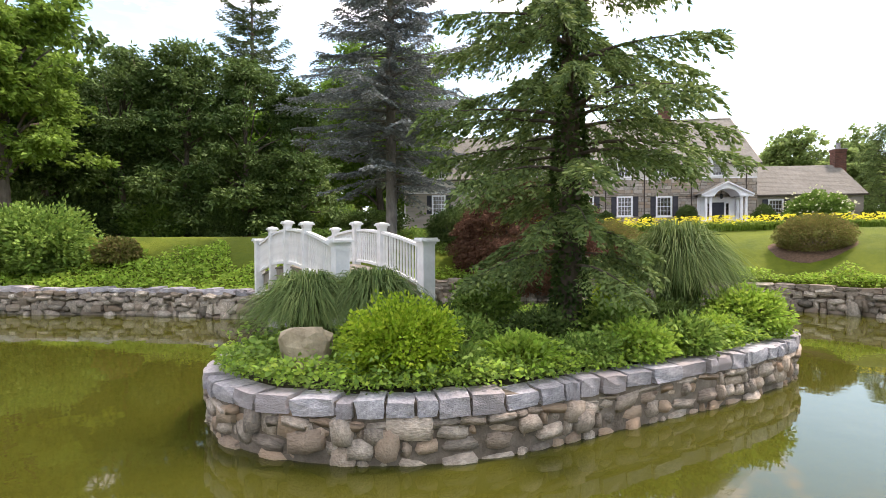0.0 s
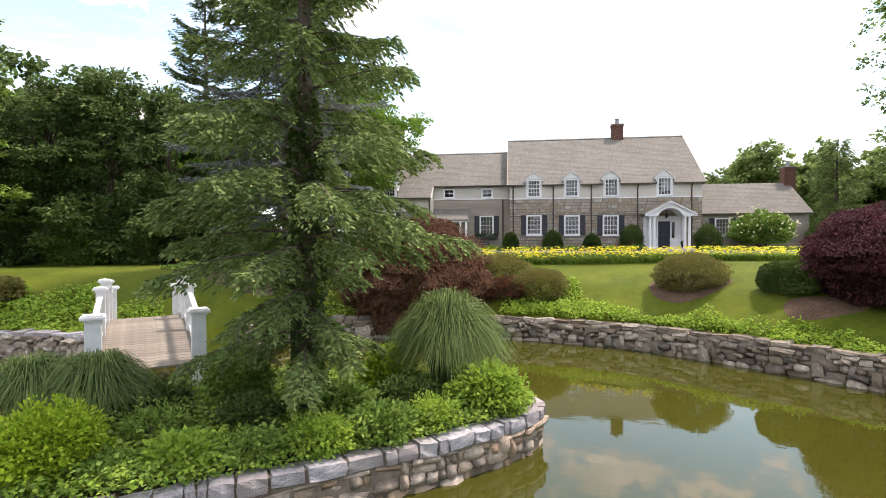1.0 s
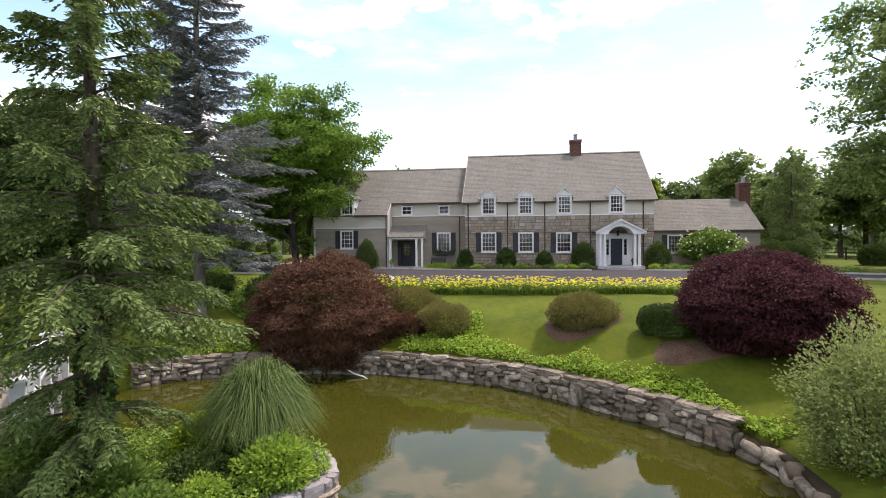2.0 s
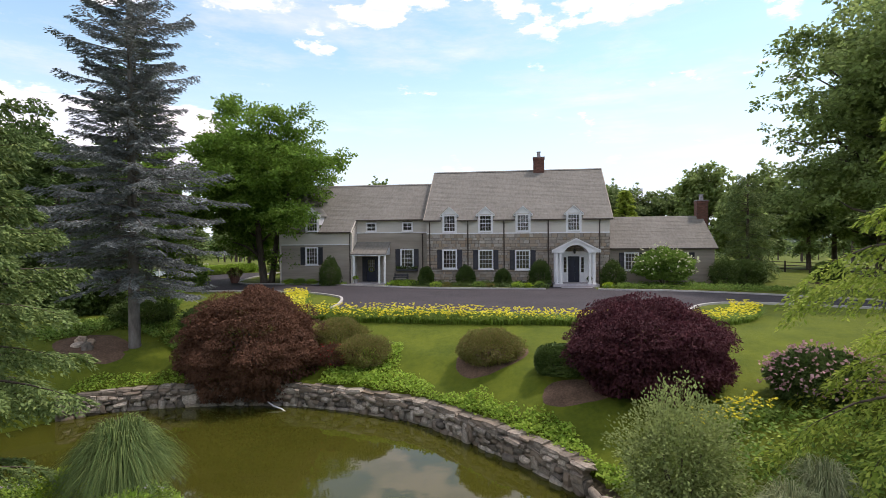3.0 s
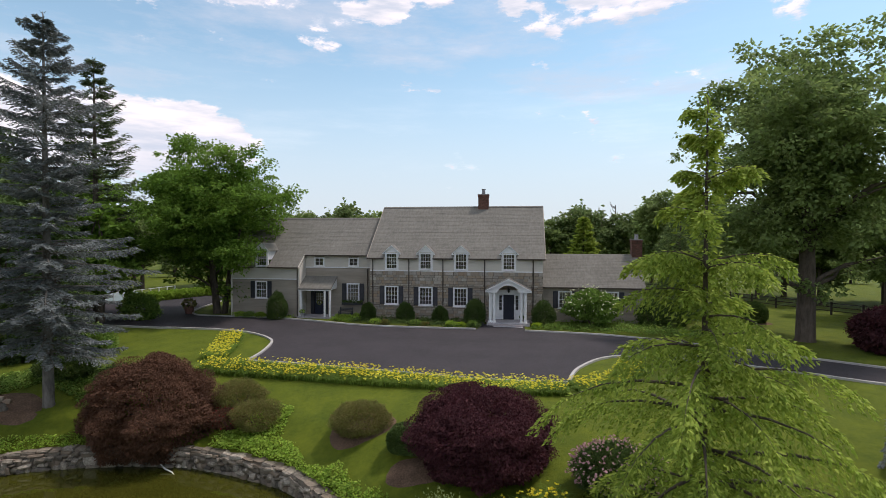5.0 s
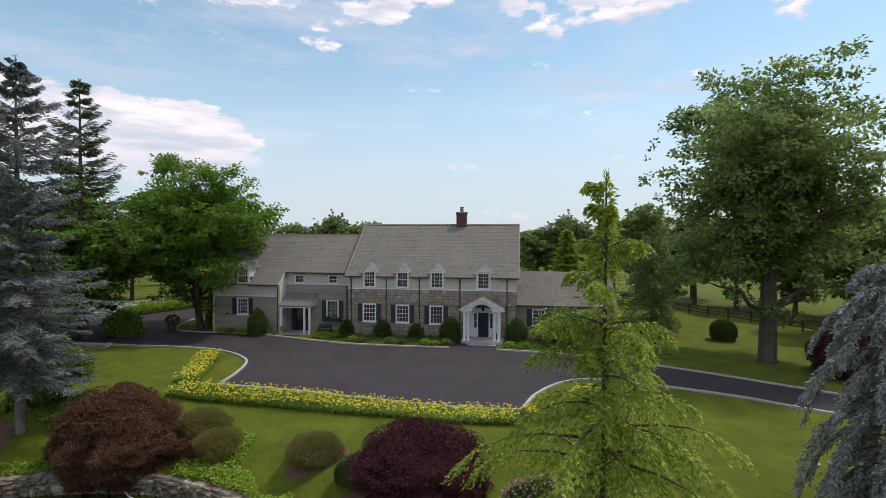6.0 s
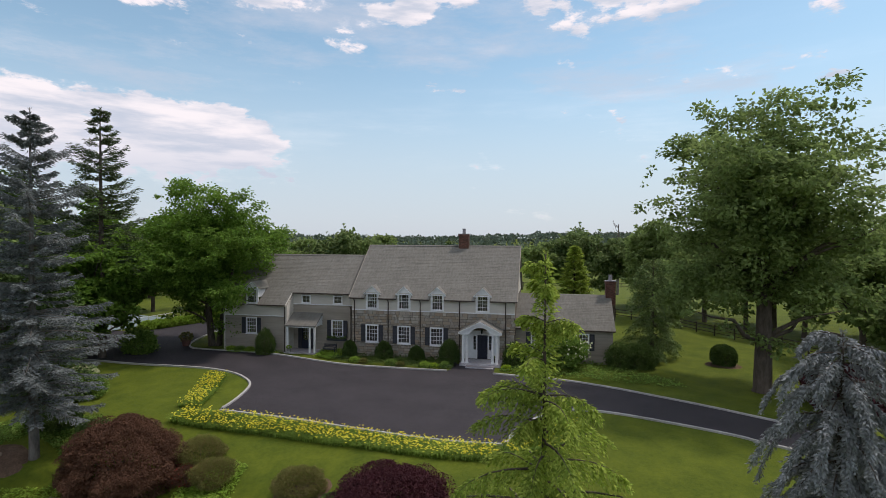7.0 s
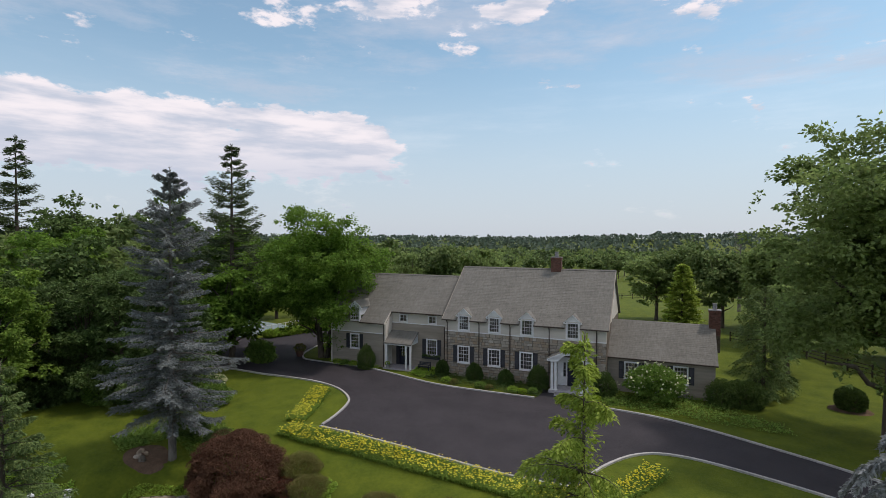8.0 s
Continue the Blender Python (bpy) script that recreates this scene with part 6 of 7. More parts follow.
# ---- stone walls ----
def stone_mesh(name, mat, seed, square):
    """A rough stone about one metre each way, rounded more or less."""
    rng = np.random.default_rng(seed)
    bm = bmesh.new()
    bmesh.ops.create_cube(bm, size=1.0)
    bmesh.ops.subdivide_edges(bm, edges=bm.edges, cuts=1, use_grid_fill=True)
    for v in bm.verts:
        p = v.co.copy()
        r = p.normalized() * 0.56
        v.co = p.lerp(r, 1 - square) + Vector(rng.normal(0, 0.04 if square < 0.8 else 0.028, 3))
    me = bpy.data.meshes.new(name)
    bm.to_mesh(me)
    bm.free()
    me.materials.append(mat)
    me.polygons.foreach_set("use_smooth", [square < 0.64] * len(me.polygons))
    return me


def line_frames(line):
    pts = [Vector((x, y, 0)) for x, y in line]
    total, acc = 0.0, [0.0]
    for a, b in zip(pts, pts[1:]):
        total += (b - a).length
        acc.append(total)
    def at(s):
        i = min(max(int(np.searchsorted(acc, s)) - 1, 0), len(pts) - 2)
        seg = max(acc[i + 1] - acc[i], 1e-6)
        d = (pts[i + 1] - pts[i]).normalized()
        return pts[i] + d * (s - acc[i]), d
    return total, at


def wall_core(line, inner, z0, z1, side, outer=0.07):
    """A solid band along a line, as thick as inner, on its land side."""
    g = Geo()
    total, at = line_frames(line)
    n = int(total / 0.4)
    rows = []
    for i in range(n + 1):
        p, d = at(total * i / n)
        out = Vector((-d.y, d.x, 0)) * side
        a, b = p + out * outer, p + out * inner
        rows.append([(a.x, a.y, z0), (b.x, b.y, z0), (b.x, b.y, z1), (a.x, a.y, z1)])
    g.add([v for row in rows for v in row], [(4 * i + k, 4 * i + (k + 1) % 4, 4 * i + 4 + (k + 1) % 4, 4 * i + 4 + k) for i in range(n) for k in range(4)])
    return g


def place_piece(me, name, parent, at, d, size, rng, tilt=3.0):
    ob = new(name, me)
    rz = math.degrees(math.atan2(d.y, d.x)) + rng.uniform(-tilt, tilt)
    m = pose(at.x, at.y, at.z, rng.uniform(-tilt, tilt), rng.uniform(-tilt, tilt) * 1.5, rz) @ Matrix.Diagonal((*size, 1))
    ob.parent = parent
    ob.matrix_basis = Matrix.Translation(-base_of(parent)) @ m
    return ob


ROUND = [stone_mesh("round_stone", M_STONE, 400 + k, 0.3) for k in range(8)]
BLOCK = [stone_mesh("block_stone", M_STONE, 420 + k, 0.62) for k in range(8)]
FAR_BLOCK = [stone_mesh("wall_stone", M_STONE_FAR, 440 + k, 0.66) for k in range(8)]
FAR_ROUND = [stone_mesh("wall_stone", M_STONE_FAR, 460 + k, 0.42) for k in range(6)]
CAPS = [stone_mesh("cap_stone", M_CAP, 480 + k, 0.88) for k in range(8)]


def rubble(parent, line, rows, side, rng, depth=0.3, start=0.0, stop=None, lean=0.0, rough=0.02):
    """rows: bottom, height, mean width, meshes. Stones stand in the face of the wall."""
    total, at = line_frames(line)
    stop = stop or total
    for z, h, w, meshes in rows:
        s = start + rng.uniform(0, w)
        while s < stop:
            ww = w * rng.choice([0.5, 0.75, 1.0, 1.0, 1.4, 1.8]) * rng.uniform(0.85, 1.15)
            hh = h * rng.uniform(0.85 - 4 * rough, 1.1 + 6 * rough)
            p, d = at(min(s + ww / 2, total - 0.01))
            out = Vector((-d.y, d.x, 0)) * side
            p = p + out * (0.09 + lean * z + rng.uniform(-0.02 - rough, 0.02 + rough)) + Vector((0, 0, z + h / 2 + rng.uniform(-rough, rough)))
            if rng.uniform() < 0.16 and z < 0.3:
                hh *= 1.6
                p = p + Vector((0, 0, h * 0.25)) - out * 0.03
            place_piece(meshes[int(rng.integers(len(meshes)))], "stone", parent, p, d, (ww * 0.99, depth * rng.uniform(0.85, 1.2), hh * 1.0), rng, 7)
            s += ww


# the island: soil, wall and capping
IC = list(ISLAND_LINE[:-1])
area2 = sum(a[0] * b[1] - b[0] * a[1] for a, b in zip(IC, IC[1:] + IC[:1]))
ISIDE = 1 if area2 > 0 else -1          # towards the middle of the island
rng_i = np.random.default_rng(21)
island = thing("island_wall", (0.6, 8.8, 0.0), "curved rubble stone wall with dressed grey capping round the island", "stone wall")
part("core", wall_core(ISLAND_LINE, 0.32, -0.9, 0.69, ISIDE, 0.0), M_MORTAR, island)
def inset(line, d):
    """A closed line moved towards the island's middle."""
    out = []
    for k in range(len(line)):
        t = (Vector(line[(k + 2) % len(line)]) - Vector(line[k - 2])).normalized()
        out.append((line[k][0] - t.y * d * ISIDE, line[k][1] + t.x * d * ISIDE))
    return out


SOIL = inset(IC, 0.3)[::4]
part("soil", Geo().add([(x, y, 0.7) for x, y in SOIL] + [(0.6, 8.8, 0.86)], [(i, (i + 1) % len(SOIL), len(SOIL)) for i in range(len(SOIL))]), M_SOIL, island, "dark garden soil")
rubble(island, ISLAND_LINE, [(-0.14, 0.24, 0.3, ROUND), (0.08, 0.2, 0.27, ROUND), (0.26, 0.17, 0.27, ROUND + BLOCK), (0.4, 0.1, 0.36, BLOCK)], ISIDE, rng_i, depth=0.26, start=0.0, stop=14.2)
tot, at_i = line_frames(ISLAND_LINE)
s = 0.0
while s < tot - 0.15:
    w = float(rng_i.choice([0.13, 0.22, 0.3, 0.36, 0.42, 0.5])) * rng_i.uniform(0.85, 1.15)
    p, d = at_i(min(s + w / 2, tot - 0.01))
    out = Vector((-d.y, d.x, 0)) * ISIDE
    q = p + out * (0.12 + rng_i.uniform(-0.02, 0.02)) + Vector((0, 0, 0.62 + rng_i.uniform(-0.012, 0.012)))
    place_piece(CAPS[int(rng_i.integers(8))], "capping_stone", island, q, d, (w * 0.98 - 0.012, 0.36 * rng_i.uniform(0.92, 1.08), 0.2 * rng_i.uniform(0.85, 1.15)), rng_i, 2.5)
    s += w
total_l, at_l = line_frames(POND_LINE)


def stretch(a, b):
    """The part of the pond's edge between the points nearest to a and b."""
    ia = min(range(len(POND_LINE)), key=lambda i: math.dist(POND_LINE[i], a))
    ib = min(range(len(POND_LINE)), key=lambda i: math.dist(POND_LINE[i], b))
    return POND_LINE[ia:ib + 1]


parea = sum(a[0] * b[1] - b[0] * a[1] for a, b in zip(POND_LINE, POND_LINE[1:]))
PSIDE = -1 if parea > 0 else 1          # away from the water
rng_w = np.random.default_rng(33)
for label, a, b, caps in (("curving rubble stone wall below the groundcover bank", (-5.4, 18.2), (15.4, 15.2), 0.12), ("low rubble stone wall with flat grey capping on the pond's edge", (-21.5, 18.6), (-6.5, 16.4), 1.0)):
    line = stretch(a, b)
    p0 = line[len(line) // 2]
    wl = thing("pond_wall", (p0[0], p0[1], 0.0), label, "stone wall")
    part("core", wall_core(line, 0.5, -0.9, 0.84, PSIDE), M_MORTAR, wl)
    rubble(wl, line, [(-0.14, 0.3, 0.4, FAR_ROUND), (0.12, 0.22, 0.3, FAR_ROUND + FAR_BLOCK), (0.3, 0.19, 0.27, FAR_ROUND + FAR_BLOCK), (0.46, 0.17, 0.3, FAR_ROUND + FAR_BLOCK), (0.6, 0.14, 0.32, FAR_BLOCK)], PSIDE, rng_w, depth=0.34, rough=0.05)
    tt, at_w = line_frames(line)
    s = 0.0
    while s < tt - 0.2:
        w = float(rng_w.uniform(0.35, 0.75))
        p, d = at_w(min(s + w / 2, tt - 0.01))
        out = Vector((-d.y, d.x, 0)) * PSIDE
        q = p + out * (0.22 + rng_w.uniform(-0.03, 0.03)) + Vector((0, 0, 0.79 + rng_w.uniform(-0.02, 0.03)))
        place_piece(CAPS[int(rng_w.integers(8))] if caps > 0.5 else FAR_BLOCK[int(rng_w.integers(8))], "capping_stone", wl, q, d, (w * 0.98, 0.5 * rng_w.uniform(0.8, 1.1), 0.15 * rng_w.uniform(0.6, 1.5)), rng_w, 5.0)
        s += w
# rough banks where no wall shows: stones at the water's edge
for a, b in (((15.4, 15.0), (13.2, 4.0)),):
    line = stretch(a, b)
    p0 = line[len(line) // 2]
    wl = thing("bank_stones", (p0[0], p0[1], 0.0), "low row of rough stones along the grassy bank", "stone edging")
    part("core", wall_core(line, 0.45, -0.9, 0.42, PSIDE), M_SOIL, wl)
    rubble(wl, line, [(-0.1, 0.28, 0.45, FAR_ROUND), (0.14, 0.24, 0.4, FAR_ROUND)], PSIDE, rng_w, depth=0.34)
line = POND_LINE[min(range(len(POND_LINE)), key=lambda i: math.dist(POND_LINE[i], (13.0, 3.5))):]
core = whole("bank_edge", wall_core(line, 0.5, -0.9, 0.4, PSIDE), M_SOIL, "earth bank at the water's edge", kind="structure")


# ---- the rock and loose stones ----
def rock(name, at, size, label, seed, mat=None):
    bm = bmesh.new()
    bmesh.ops.create_icosphere(bm, subdivisions=3, radius=0.5)
    cuts = [unit(q) for q in np.random.default_rng(seed).normal(0, 1, (9, 3))]
    for v in bm.verts:
        n = v.co.normalized()
        k = 1 + 0.28 * lump(n, 1.6, seed) + 0.12 * lump(n, 4.0, seed + 2)
        for cut in cuts:
            k = min(k, 0.8 / max(0.05, float(np.dot(np.array(n), cut))))
        c = n * 0.5 * k
        v.co = Vector((math.copysign(min(abs(c.x), 0.4), c.x) * size[0], math.copysign(min(abs(c.y), 0.4), c.y) * size[1], c.z * size[2] + size[2] * 0.36))
    me = bpy.data.meshes.new(name)
    bm.to_mesh(me)
    bm.free()
    me.materials.append(mat or M_ROCK)
    ob = new(name, me)
    ob.location = at
    return tagged(ob, label, "rock")


rock("boulder", (-2.45, 6.5, 0.72), (0.8, 0.58, 0.74), "squat tan lichened boulder at the edge of the island", 3)
rg = np.random.default_rng(4)
for k in range(7):
    x, y = -6.9 + rg.uniform(-0.7, 0.7), 20.6 + rg.uniform(-0.6, 0.6)
    rock("loose_stone", on(x, y, -0.05), tuple(rg.uniform(0.25, 0.55, 3)), "loose pale stone on bare soil under the spruce", 30 + k, M_STONE)
for k, (x, y) in enumerate([(32.6, 21.9), (33.3, 22.1)]):
    rock("loose_stone", on(x, y, -0.03), (0.4, 0.3, 0.2), "small pale stone on the lawn", 40 + k, M_CAP)


# ---- the bridge ----
BS, BE = Vector((-2.16, 9.58, 0)), Vector((-6.55, 15.15, 0))
BD = (BE - BS).normalized()
BN = Vector((BD.y, -BD.x, 0))
BL = (BE - BS).length
HALF = 0.78


def deck_z(t):
    return 1.36 + 0.42 * math.sin(math.pi * t) ** 0.9


bridge = thing("footbridge", (BS.x, BS.y, 0.75), "white-railed arched wooden footbridge from island to lawn", "bridge")


def along(t, off, z):
    p = BS + BD * BL * t + BN * off
    return Vector((p.x, p.y, z))


def swept(rows):
    """One closed bar through rows of four corners."""
    n = len(rows)
    faces = [(4 * i + k, 4 * i + (k + 1) % 4, 4 * i + 4 + (k + 1) % 4, 4 * i + 4 + k) for i in range(n - 1) for k in range(4)]
    return Geo().add([p for r in rows for p in r], faces + [(3, 2, 1, 0), (4 * n - 4, 4 * n - 3, 4 * n - 2, 4 * n - 1)])


plank_n = 48
angle = math.degrees(math.atan2(BN.y, BN.x))
plank = as_mesh("plank", Geo().bevel_box(-HALF - 0.06, HALF + 0.06, -0.072, 0.072, -0.02, 0.02, 0.006), M_DECK)
for i in range(plank_n):
    t = (i + 0.5) / plank_n
    p = along(t, 0, deck_z(t))
    slope = math.degrees(math.atan2(deck_z(t + 0.01) - deck_z(t - 0.01), 0.02 * BL))
    ob = new("plank", plank)
    ob.parent = bridge
    ob.matrix_basis = Matrix.Translation(-base_of(bridge)) @ pose(p.x, p.y, p.z, slope, 0, angle)
for s in (-1, 1):
    rows = []
    for i in range(25):
        t = i / 24
        z = deck_z(t)
        rows.append([along(t, s * (HALF - 0.05), z - 0.3), along(t, s * (HALF + 0.02), z - 0.3), along(t, s * (HALF + 0.02), z - 0.025), along(t, s * (HALF - 0.05), z - 0.025)])
    part("beam", swept(rows), M_DECK, bridge, "grey weathered side beam")
STATIONS = [0.0, 0.3, 0.53, 0.76, 1.0]
post_geo = Geo().box(-0.085, 0.085, -0.085, 0.085, -0.42, 1.02)
post_mesh = as_mesh("post", post_geo, M_WHITE_OLD)
cap_geo = Geo().box(-0.1, 0.1, -0.1, 0.1, 1.0, 1.04).box(-0.14, 0.14, -0.14, 0.14, 1.04, 1.075).box(-0.12, 0.12, -0.12, 0.12, 1.075, 1.1)
cap_geo.add([(-0.12, -0.12, 1.1), (0.12, -0.12, 1.1), (0.12, 0.12, 1.1), (-0.12, 0.12, 1.1), (0, 0, 1.13)], [(0, 1, 4), (1, 2, 4), (2, 3, 4), (3, 0, 4)])
cap_mesh = as_mesh("post_cap", cap_geo, M_WHITE_OLD)
foot_mesh = as_mesh("footing", Geo().tube([(0, 0, -1.6), (0, 0, -0.3)], [0.13, 0.13], 10), M_CAP)
big_post = as_mesh("post", Geo().box(-0.13, 0.13, -0.13, 0.13, -0.55, 1.02), M_WHITE_OLD)
big_cap_geo = Geo().box(-0.15, 0.15, -0.15, 0.15, 0.98, 1.03).box(-0.2, 0.2, -0.2, 0.2, 1.03, 1.075).box(-0.17, 0.17, -0.17, 0.17, 1.075, 1.11)
big_cap = as_mesh("post_cap", big_cap_geo, M_WHITE_OLD)
bal_mesh = as_mesh("baluster", Geo().box(-0.018, 0.018, -0.018, 0.018, 0, 1), M_WHITE_OLD)
for s in (-1, 1):
    for i, t in enumerate(STATIONS):
        p = along(t, s * (HALF + 0.1), deck_z(t))
        end = i in (0, 4)
        post = new("post", big_post if end else post_mesh)
        post.parent = bridge
        post.matrix_basis = Matrix.Translation(-base_of(bridge)) @ pose(p.x, p.y, p.z, 0, 0, angle)
        cp = new("post_cap", big_cap if end else cap_mesh)
        cp.parent = post
        if not end:
            ft = new("footing", foot_mesh)
            ft.parent = post
    for t0, t1 in zip(STATIONS, STATIONS[1:]):
        for name, lo, hi, w in (("top_rail", 0.86, 0.92, 0.05), ("bottom_rail", 0.08, 0.14, 0.035)):
            rows = []
            for i in range(7):
                t = t0 + (t1 - t0) * i / 6
                z = deck_z(t)
                rows.append([along(t, s * (HALF + 0.1) - w, z + lo), along(t, s * (HALF + 0.1) + w, z + lo), along(t, s * (HALF + 0.1) + w, z + hi), along(t, s * (HALF + 0.1) - w, z + hi)])
            part(name, swept(rows), M_WHITE_OLD, bridge)
        n = int((t1 - t0) * BL / 0.135)
        for i in range(1, n):
            t = t0 + (t1 - t0) * i / n
            p = along(t, s * (HALF + 0.1), deck_z(t) + 0.12)
            ob = new("baluster", bal_mesh)
            ob.parent = bridge
            ob.matrix_basis = Matrix.Translation(-base_of(bridge)) @ pose(p.x, p.y, p.z, 0, 0, angle) @ Matrix.Diagonal((1, 1, 0.76, 1))


# ---- beds ----
def ring_bed(name, x, y, rx, ry, label, mat=M_MULCH, lift=0.035, n=28, seed=0):
    rng = np.random.default_rng(seed + 900)
    g = Geo()
    out = []
    for ring, k in ((1.0, 0), (0.72, 1), (0.38, 2)):
        for i in range(n):
            a = 6.283 * i / n
            r = ring * (1 + 0.05 * math.sin(3 * a + seed) + rng.uniform(-0.02, 0.02))
            px, py = x + rx * r * math.cos(a), y + ry * r * math.sin(a)
            out.append((px, py, ground(px, py) + (0.005 if k == 0 else lift + 0.02 * k)))
    out.append((x, y, ground(x, y) + lift + 0.06))
    faces = [(k * n + i, k * n + (i + 1) % n, (k + 1) * n + (i + 1) % n, (k + 1) * n + i) for k in range(2) for i in range(n)]
    faces += [(2 * n + i, 2 * n + (i + 1) % n, 3 * n) for i in range(n)]
    g.add(out, faces)
    return whole(name, g, mat, label, kind="structure", smooth=True)


ring_bed("mulch_bed", 11.35, 21.1, 1.45, 1.2, "ring of brown bark mulch round a shrub", seed=1)
ring_bed("mulch_bed", 14.4, 18.1, 1.2, 0.65, "brown mulch under the hedge and purple maple", seed=2)
ring_bed("mulch_bed", -6.4, 21.0, 1.6, 1.2, "bare brown soil and mulch under the blue spruce", seed=3)
ring_bed("mulch_bed", 38.9, 49.2, 1.5, 1.4, "mulch ring round the yew ball", seed=4)


def strip(line, d0, d1):
    """A closed outline between two offsets on the land side of a piece of the pond's edge."""
    total, at = line_frames(line)
    n = max(3, int(total / 0.6))
    a, b = [], []
    for i in range(n + 1):
        p, d = at(min(total * i / n, total - 0.01))
        out = Vector((-d.y, d.x, 0)) * PSIDE
        q0, q1 = p + out * d0, p + out * (d1 * (0.8 + 0.35 * math.sin(i * 0.9) * math.cos(i * 0.37)))
        a.append((q0.x, q0.y))
        b.append((q1.x, q1.y))
    return a + b[::-1]


cover_patch("ground_cover", strip(stretch((4.2, 20.6), (14.6, 13.6)), 0.3, 1.3), 520, 0.11, L_COVER, "bright green groundcover spilling over the pond wall", 501, height=0.45)
cover_patch("ground_cover", strip(stretch((-5.4, 18.4), (-0.5, 21.0)), 0.32, 1.1), 330, 0.11, L_COVER, "bright green groundcover above the pond wall", 502, height=0.25)
cover_patch("ground_cover", strip(stretch((-19.8, 19.0), (-7.0, 16.2)), 0.34, 3.0), 300, 0.13, L_COVER, "light green leafy groundcover on the bank", 503, height=0.4)
cover_patch("ground_cover", [(4.6, 21.0), (6.4, 20.6), (7.5, 21.4), (7.4, 23.0), (6.4, 23.4), (5.0, 22.0)], 420, 0.1, L_COVER, "bright groundcover round the clipped shrubs", 504, height=0.22)
cover_patch("ground_cover", [(-10.8, 21.5), (-8.3, 20.4), (-7.2, 22.4), (-7, 23.2), (-4.6, 22.6), (-2.7, 21.6), (-0.8, 23.2), (-0.7, 25), (-5, 26), (-10, 25)], 300, 0.12, L_IVY, "green periwinkle bed under the blue spruce", 505, height=0.25)
IN = inset(IC, 0.09)[::3]
cover_patch("island_plants", IN, 800, 0.055, L_IVY, "low mixed green plants filling the island", 506, height=0.2, lift=0.74)
cover_patch("island_plants", IN, 420, 0.075, L_COVER, "light green leafy perennials on the island", 507, height=0.26, lift=0.76)
cover_patch("island_plants", IN, 200, 0.085, L_IVY, "taller leafy perennials on the island", 514, height=0.42, lift=0.76)
cover_patch("front_bed", [(3.2, 43.2), (8, 42.2), (15, 42.0), (15, 45.9), (4.2, 45.9), (3.4, 46.4)], 90, 0.13, L_YEW, "low green planting along the house front", 508, height=0.5, lift=GZ)
cover_patch("front_bed", [(0.9, 44.4), (3.2, 43.4), (4.2, 45.6), (3.8, 47.4), (1.0, 47.2)], 120, 0.16, L_COVER, "pale green hostas beside the side porch", 509, height=0.35, lift=GZ)
cover_patch("front_bed", [(-9, 44.6), (-2.9, 44.4), (-2.9, 45.9), (-9, 45.9)], 100, 0.16, L_COVER, "pale green hostas beneath the wing window", 510, height=0.3, lift=GZ)
cover_patch("front_bed", [(19, 42.2), (27.5, 41.2), (33.5, 40.3), (33, 42.5), (28.5, 45.5), (28, 47.2), (19.5, 46)], 80, 0.14, L_IVY, "low green bed along the right wing", 511, height=0.4, lift=GZ)
cover_patch("bank_plants", [(15.4, 11), (15.4, 14.6), (18.0, 16.2), (21.6, 16.2), (22.5, 12.5), (19, 9.8)], 110, 0.12, L_IVY, "mixed green plants on the bank", 512, height=0.45)


def flower_hedge(name, line, half, label, seed, height=0.78):
    """A band of strap-leaved daylilies with yellow flowers."""
    rng = np.random.default_rng(seed)
    total, at = line_frames(line)
    root = thing(name, (line[len(line) // 2][0], line[len(line) // 2][1], ground(*line[len(line) // 2])), label, "flower bed")
    n = int(total * half * 2 * 330)
    s, o = rng.uniform(0, total, n), rng.uniform(-half, half, n)
    pts, lean = [], []
    for a, b in zip(s, o):
        p, d = at(min(a, total - 0.01))
        q = p + Vector((-d.y, d.x, 0)) * b
        pts.append((q.x, q.y, ground(q.x, q.y) - 0.02))
    pts = np.array(pts)
    az = rng.uniform(0, 6.283, n)
    lean = np.stack([np.cos(az), np.sin(az), np.zeros(n)], 1) * rng.uniform(0.4, 1.35, (n, 1))
    part("foliage", blades(pts, lean, height * 1.15, 0.034, rng, segs=4, fall=1.05), L_LILY, root, kind="stuff")
    k = rng.choice(n, int(n * 0.13), replace=False)
    f = pts[k] + np.stack([rng.normal(0, 0.05, len(k)), rng.normal(0, 0.05, len(k)), height * rng.uniform(0.42, 1.0, len(k))], 1)
    bits = []
    for j in range(5):
        a = 6.283 * j / 5 + rng.uniform(0, 1, len(k))
        bits.append(leaves(f, np.stack([np.cos(a), np.sin(a), np.full(len(k), 0.7)], 1), 0.08, 0.055, rng, jitter=0.1))
    part("blossom", joined(*bits), P_YELLOW, root, "yellow daylily flowers", kind="stuff")
    return root


HEDGE = spline([(-0.1, 27.25), (1.8, 27.0), (5.4, 26.75), (8.7, 26.3), (12.3, 25.7), (16, 25.2), (18.5, 25.1), (20.5, 25.4)], 0.3)
flower_hedge("daylily_bed", HEDGE, 0.85, "long band of yellow daylilies along the drive", 601, height=0.64)
flower_hedge("daylily_bed", spline([(-3.5, 36.0), (-2.9, 34.7), (-1.5, 31.5), (-0.5, 28.5)], 0.3), 0.75, "spur of yellow daylilies on the lawn", 602, height=0.6)
flower_hedge("daylily_bed", spline([(20.9, 25.6), (22.6, 26.7), (23.9, 28.6), (24.7, 30.8)], 0.3), 0.7, "spur of yellow daylilies beside the drive", 603, height=0.6)
flower_hedge("daylily_bed", spline([(16.9, 15.4), (18.2, 15.9), (19.7, 16.6)], 0.3), 0.5, "clump of yellow daylilies on the bank", 604, height=0.6)


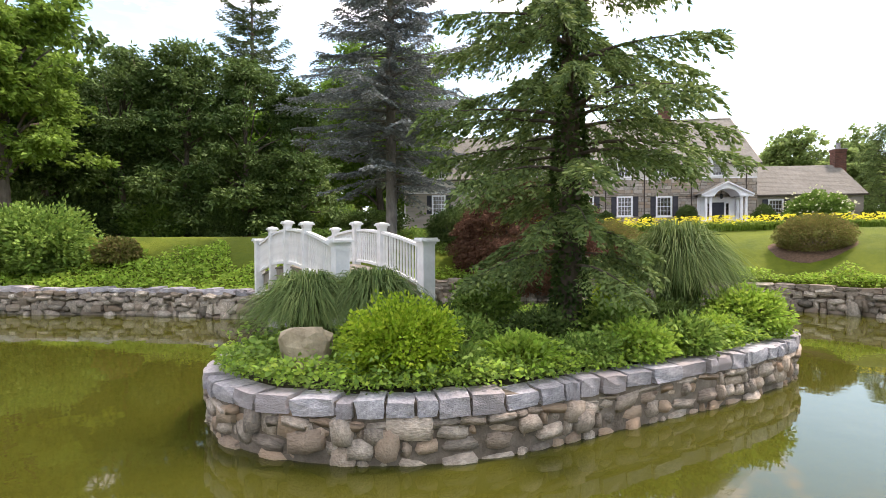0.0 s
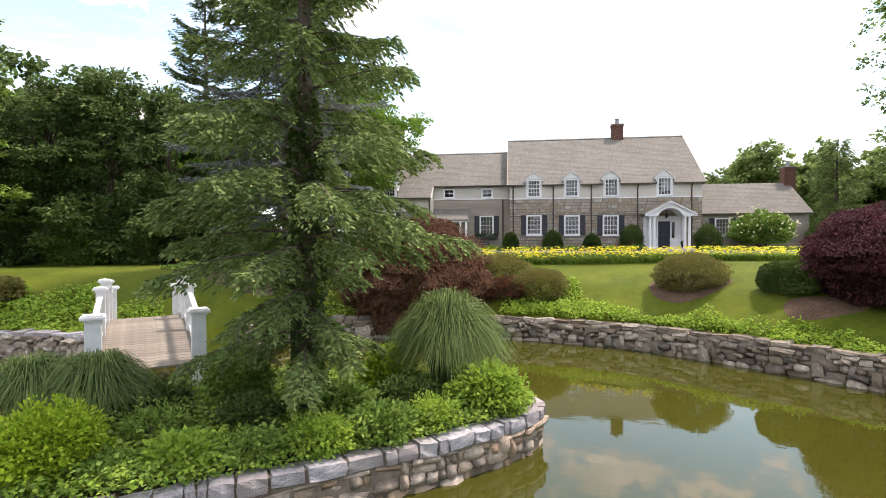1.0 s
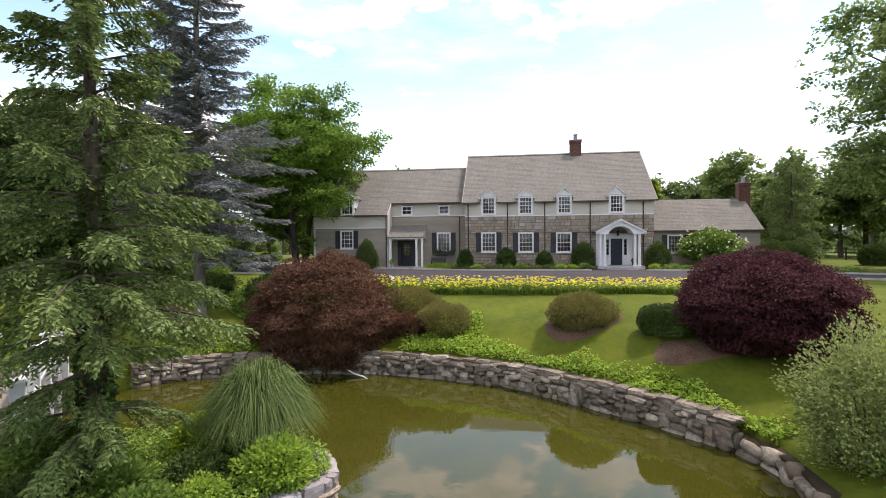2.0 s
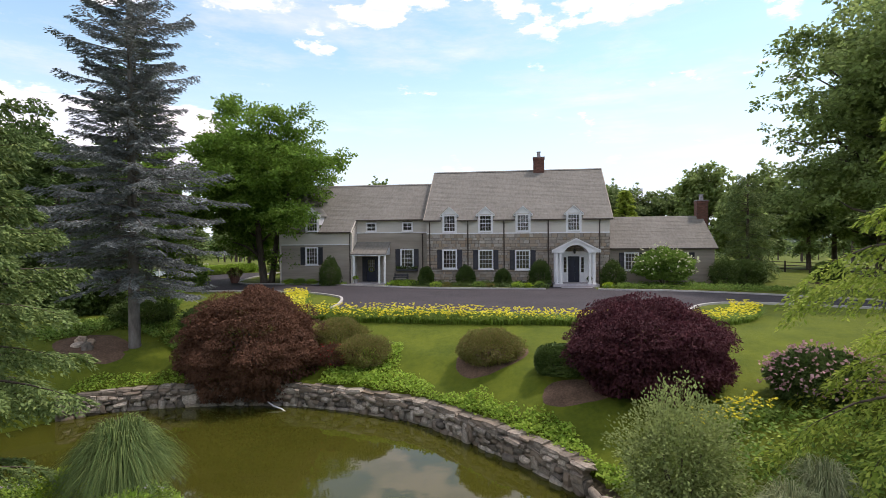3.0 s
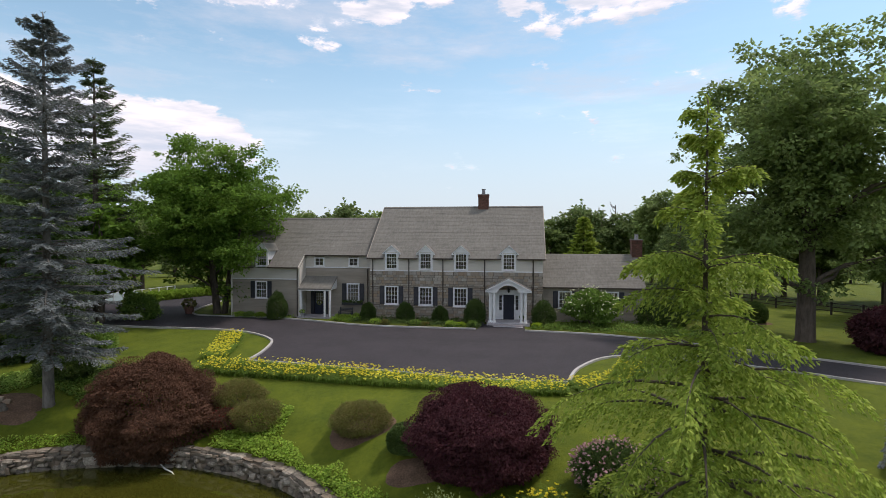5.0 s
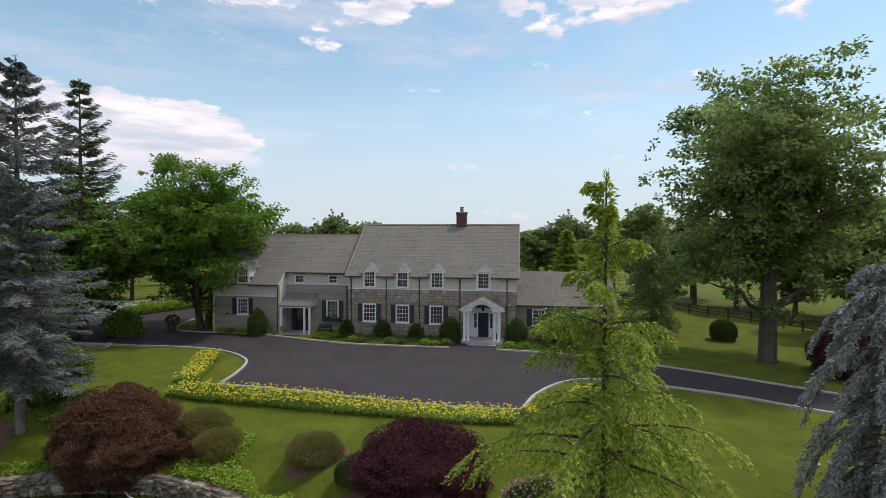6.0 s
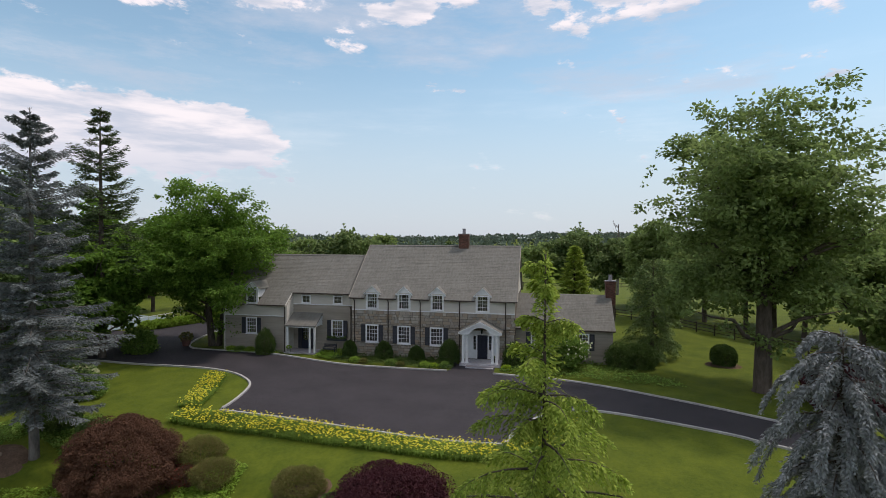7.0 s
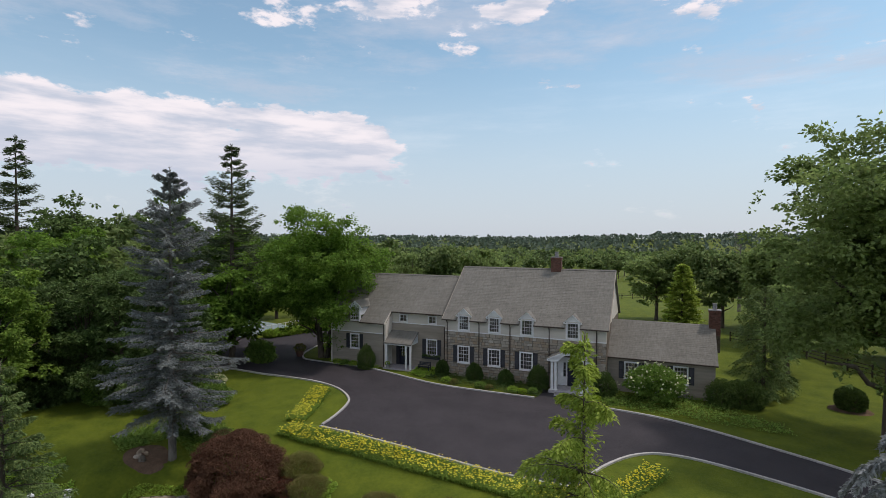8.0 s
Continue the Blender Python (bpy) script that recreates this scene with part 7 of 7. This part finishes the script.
# ---- fence, court and garden things ----
def rail_fence(name, line, label, seed):
    root = thing(name, on(*line[0]), label, "fence")
    total, at = line_frames(spline(line, 0.5))
    n = int(total / 2.6)
    prev = None
    for i in range(n + 1):
        p, d = at(min(total * i / n, total - 0.01))
        z = ground(p.x, p.y)
        part("post", Geo().box(p.x - 0.07, p.x + 0.07, p.y - 0.07, p.y + 0.07, z - 0.3, z + 1.3), M_FENCE, root)
        if prev:
            for h in (0.4, 0.78, 1.15):
                part("rail", Geo().tube([(prev[0].x, prev[0].y, prev[1] + h), (p.x, p.y, z + h)], [0.055, 0.055], 4), M_FENCE, root)
        prev = (p, z)
    return root


rail_fence("rail_fence", [(33.0, 77), (38.4, 71.5), (41.6, 66), (45.6, 59.8), (53, 50), (62, 42)], "dark three-rail wooden fence round the far paddock", 1)
rail_fence("rail_fence", [(8, 126), (20, 132), (34, 138), (48, 140)], "dark three-rail wooden fence across the far field", 2)
flat_area("tennis_court", [(-28.2, 51.5), (-26.6, 61), (-50, 66), (-52, 54)], 3.0, M_COURT, "pale grey-green tennis court")
court = thing("court_fence", (-28, 52, 2.85), "low wire court fence with pale posts", "fence")
for i in range(9):
    t = i / 8
    x, y = -28.2 + 1.6 * t, 51.2 + 10 * t
    part("post", Geo().box(x - 0.04, x + 0.04, y - 0.04, y + 0.04, 2.75, 4.05), M_WHITE_OLD, court)
part("rail", Geo().tube([(-28.2, 51.2, 4.0), (-26.6, 61.2, 4.0)], [0.03, 0.03], 5), M_WHITE_OLD, court)
for k in range(8):
    clipped_shrub("court_shrub", on(-25.2 + 0.5 * k, 53.5 + 1.3 * k), (0.9, 0.9, 0.55), 1500, 0.2, L_COVER, "pale green clump along the court", 700 + k, group="clumps along the court", lumps=0.3)


def garden_bench(at):
    root = thing("garden_bench", at, "dark wooden garden bench against the siding", "bench")
    for k in range(4):
        part("seat_slat", Geo().box(-0.65, 0.65, -0.45 + 0.11 * k, -0.36 + 0.11 * k, 0.42, 0.45), M_SHUTTER, root, local=True)
    for k in range(3):
        part("back_slat", Geo().box(-0.65, 0.65, 0.0, 0.03, 0.55 + 0.13 * k, 0.64 + 0.13 * k), M_SHUTTER, root, local=True)
    for x in (-0.6, 0.6):
        part("leg", Geo().box(x - 0.035, x + 0.035, -0.45, -0.38, 0, 0.62), M_SHUTTER, root, local=True)
        part("leg", Geo().box(x - 0.035, x + 0.035, -0.02, 0.04, 0, 0.95), M_SHUTTER, root, local=True)
        part("armrest", Geo().box(x - 0.04, x + 0.04, -0.47, 0.02, 0.62, 0.66), M_SHUTTER, root, local=True)


garden_bench((2.0, 46.2, GZ + 0.02))


def planter(at, r, h, label, mat, plant):
    root = thing("planter", at, label, "planter")
    part("pot", Geo().tube([(0, 0, 0), (0, 0, h * 0.85), (0, 0, h * 0.86), (0, 0, h), (0, 0, h), (0, 0, h * 0.8)], [r * 0.72, r * 0.95, r * 1.06, r * 1.06, r * 0.9, r * 0.85], 14), mat, root, local=True)
    rng = np.random.default_rng(5)
    d = unit(rng.normal(0, 1, (240, 3)))
    part("plant", leaves(np.array([0, 0, h + r * 0.4]) + d * r * [1, 1, 0.7], d, r * 0.5, r * 0.35, rng), plant, root, local=True)


planter((-14.2, 46.2, GZ), 0.5, 0.75, "large dark planter with low plants beside the drive", M_BRICK, L_BOX)
planter((15.0, 43.6, GZ), 0.16, 0.34, "small dark pot beside the portico steps", M_IRON, L_YEW)
planter((18.35, 44.6, GZ + 0.26), 0.17, 0.36, "small dark pot on the portico floor", M_IRON, L_YEW)
planter((-2.0, 45.3, GZ + 0.12), 0.2, 0.4, "stone pot beside the side porch", M_CAP, L_COVER)


# a bare dead branch lying in the water below the red maple
whole("dead_branch", Geo().tube([(2.2, 20.3, 0.25), (2.6, 20.1, 0.12), (3.0, 20.0, 0.05), (3.3, 19.85, -0.05)], [0.02, 0.035, 0.03, 0.015], 6), M_WHITE_OLD, "bleached bare branch touching the water", "branch", at=(2.6, 20.1, 0.0))


def dead_tree(at, h):
    root = thing("dead_tree", at, "bare dead tree with broken branches beyond the house", "tree")
    rng = np.random.default_rng(8)
    g = Geo().tube([(0, 0, 0), (0.2, 0, h * 0.5), (0.1, 0, h)], [0.3, 0.22, 0.08], 8)
    for k in range(10):
        z = h * rng.uniform(0.72, 1.0)
        a = rng.uniform(0, 6.28)
        g.tube([(0.12, 0, z), (math.cos(a) * 0.8, math.sin(a) * 0.8, z + 0.5), (math.cos(a) * 1.2, math.sin(a) * 1.2, z + 1.4)], [0.1, 0.06, 0.02], 5)
    part("trunk", g, M_BARK_GREY, root, local=True)


dead_tree(on(38, 113), 15.0)
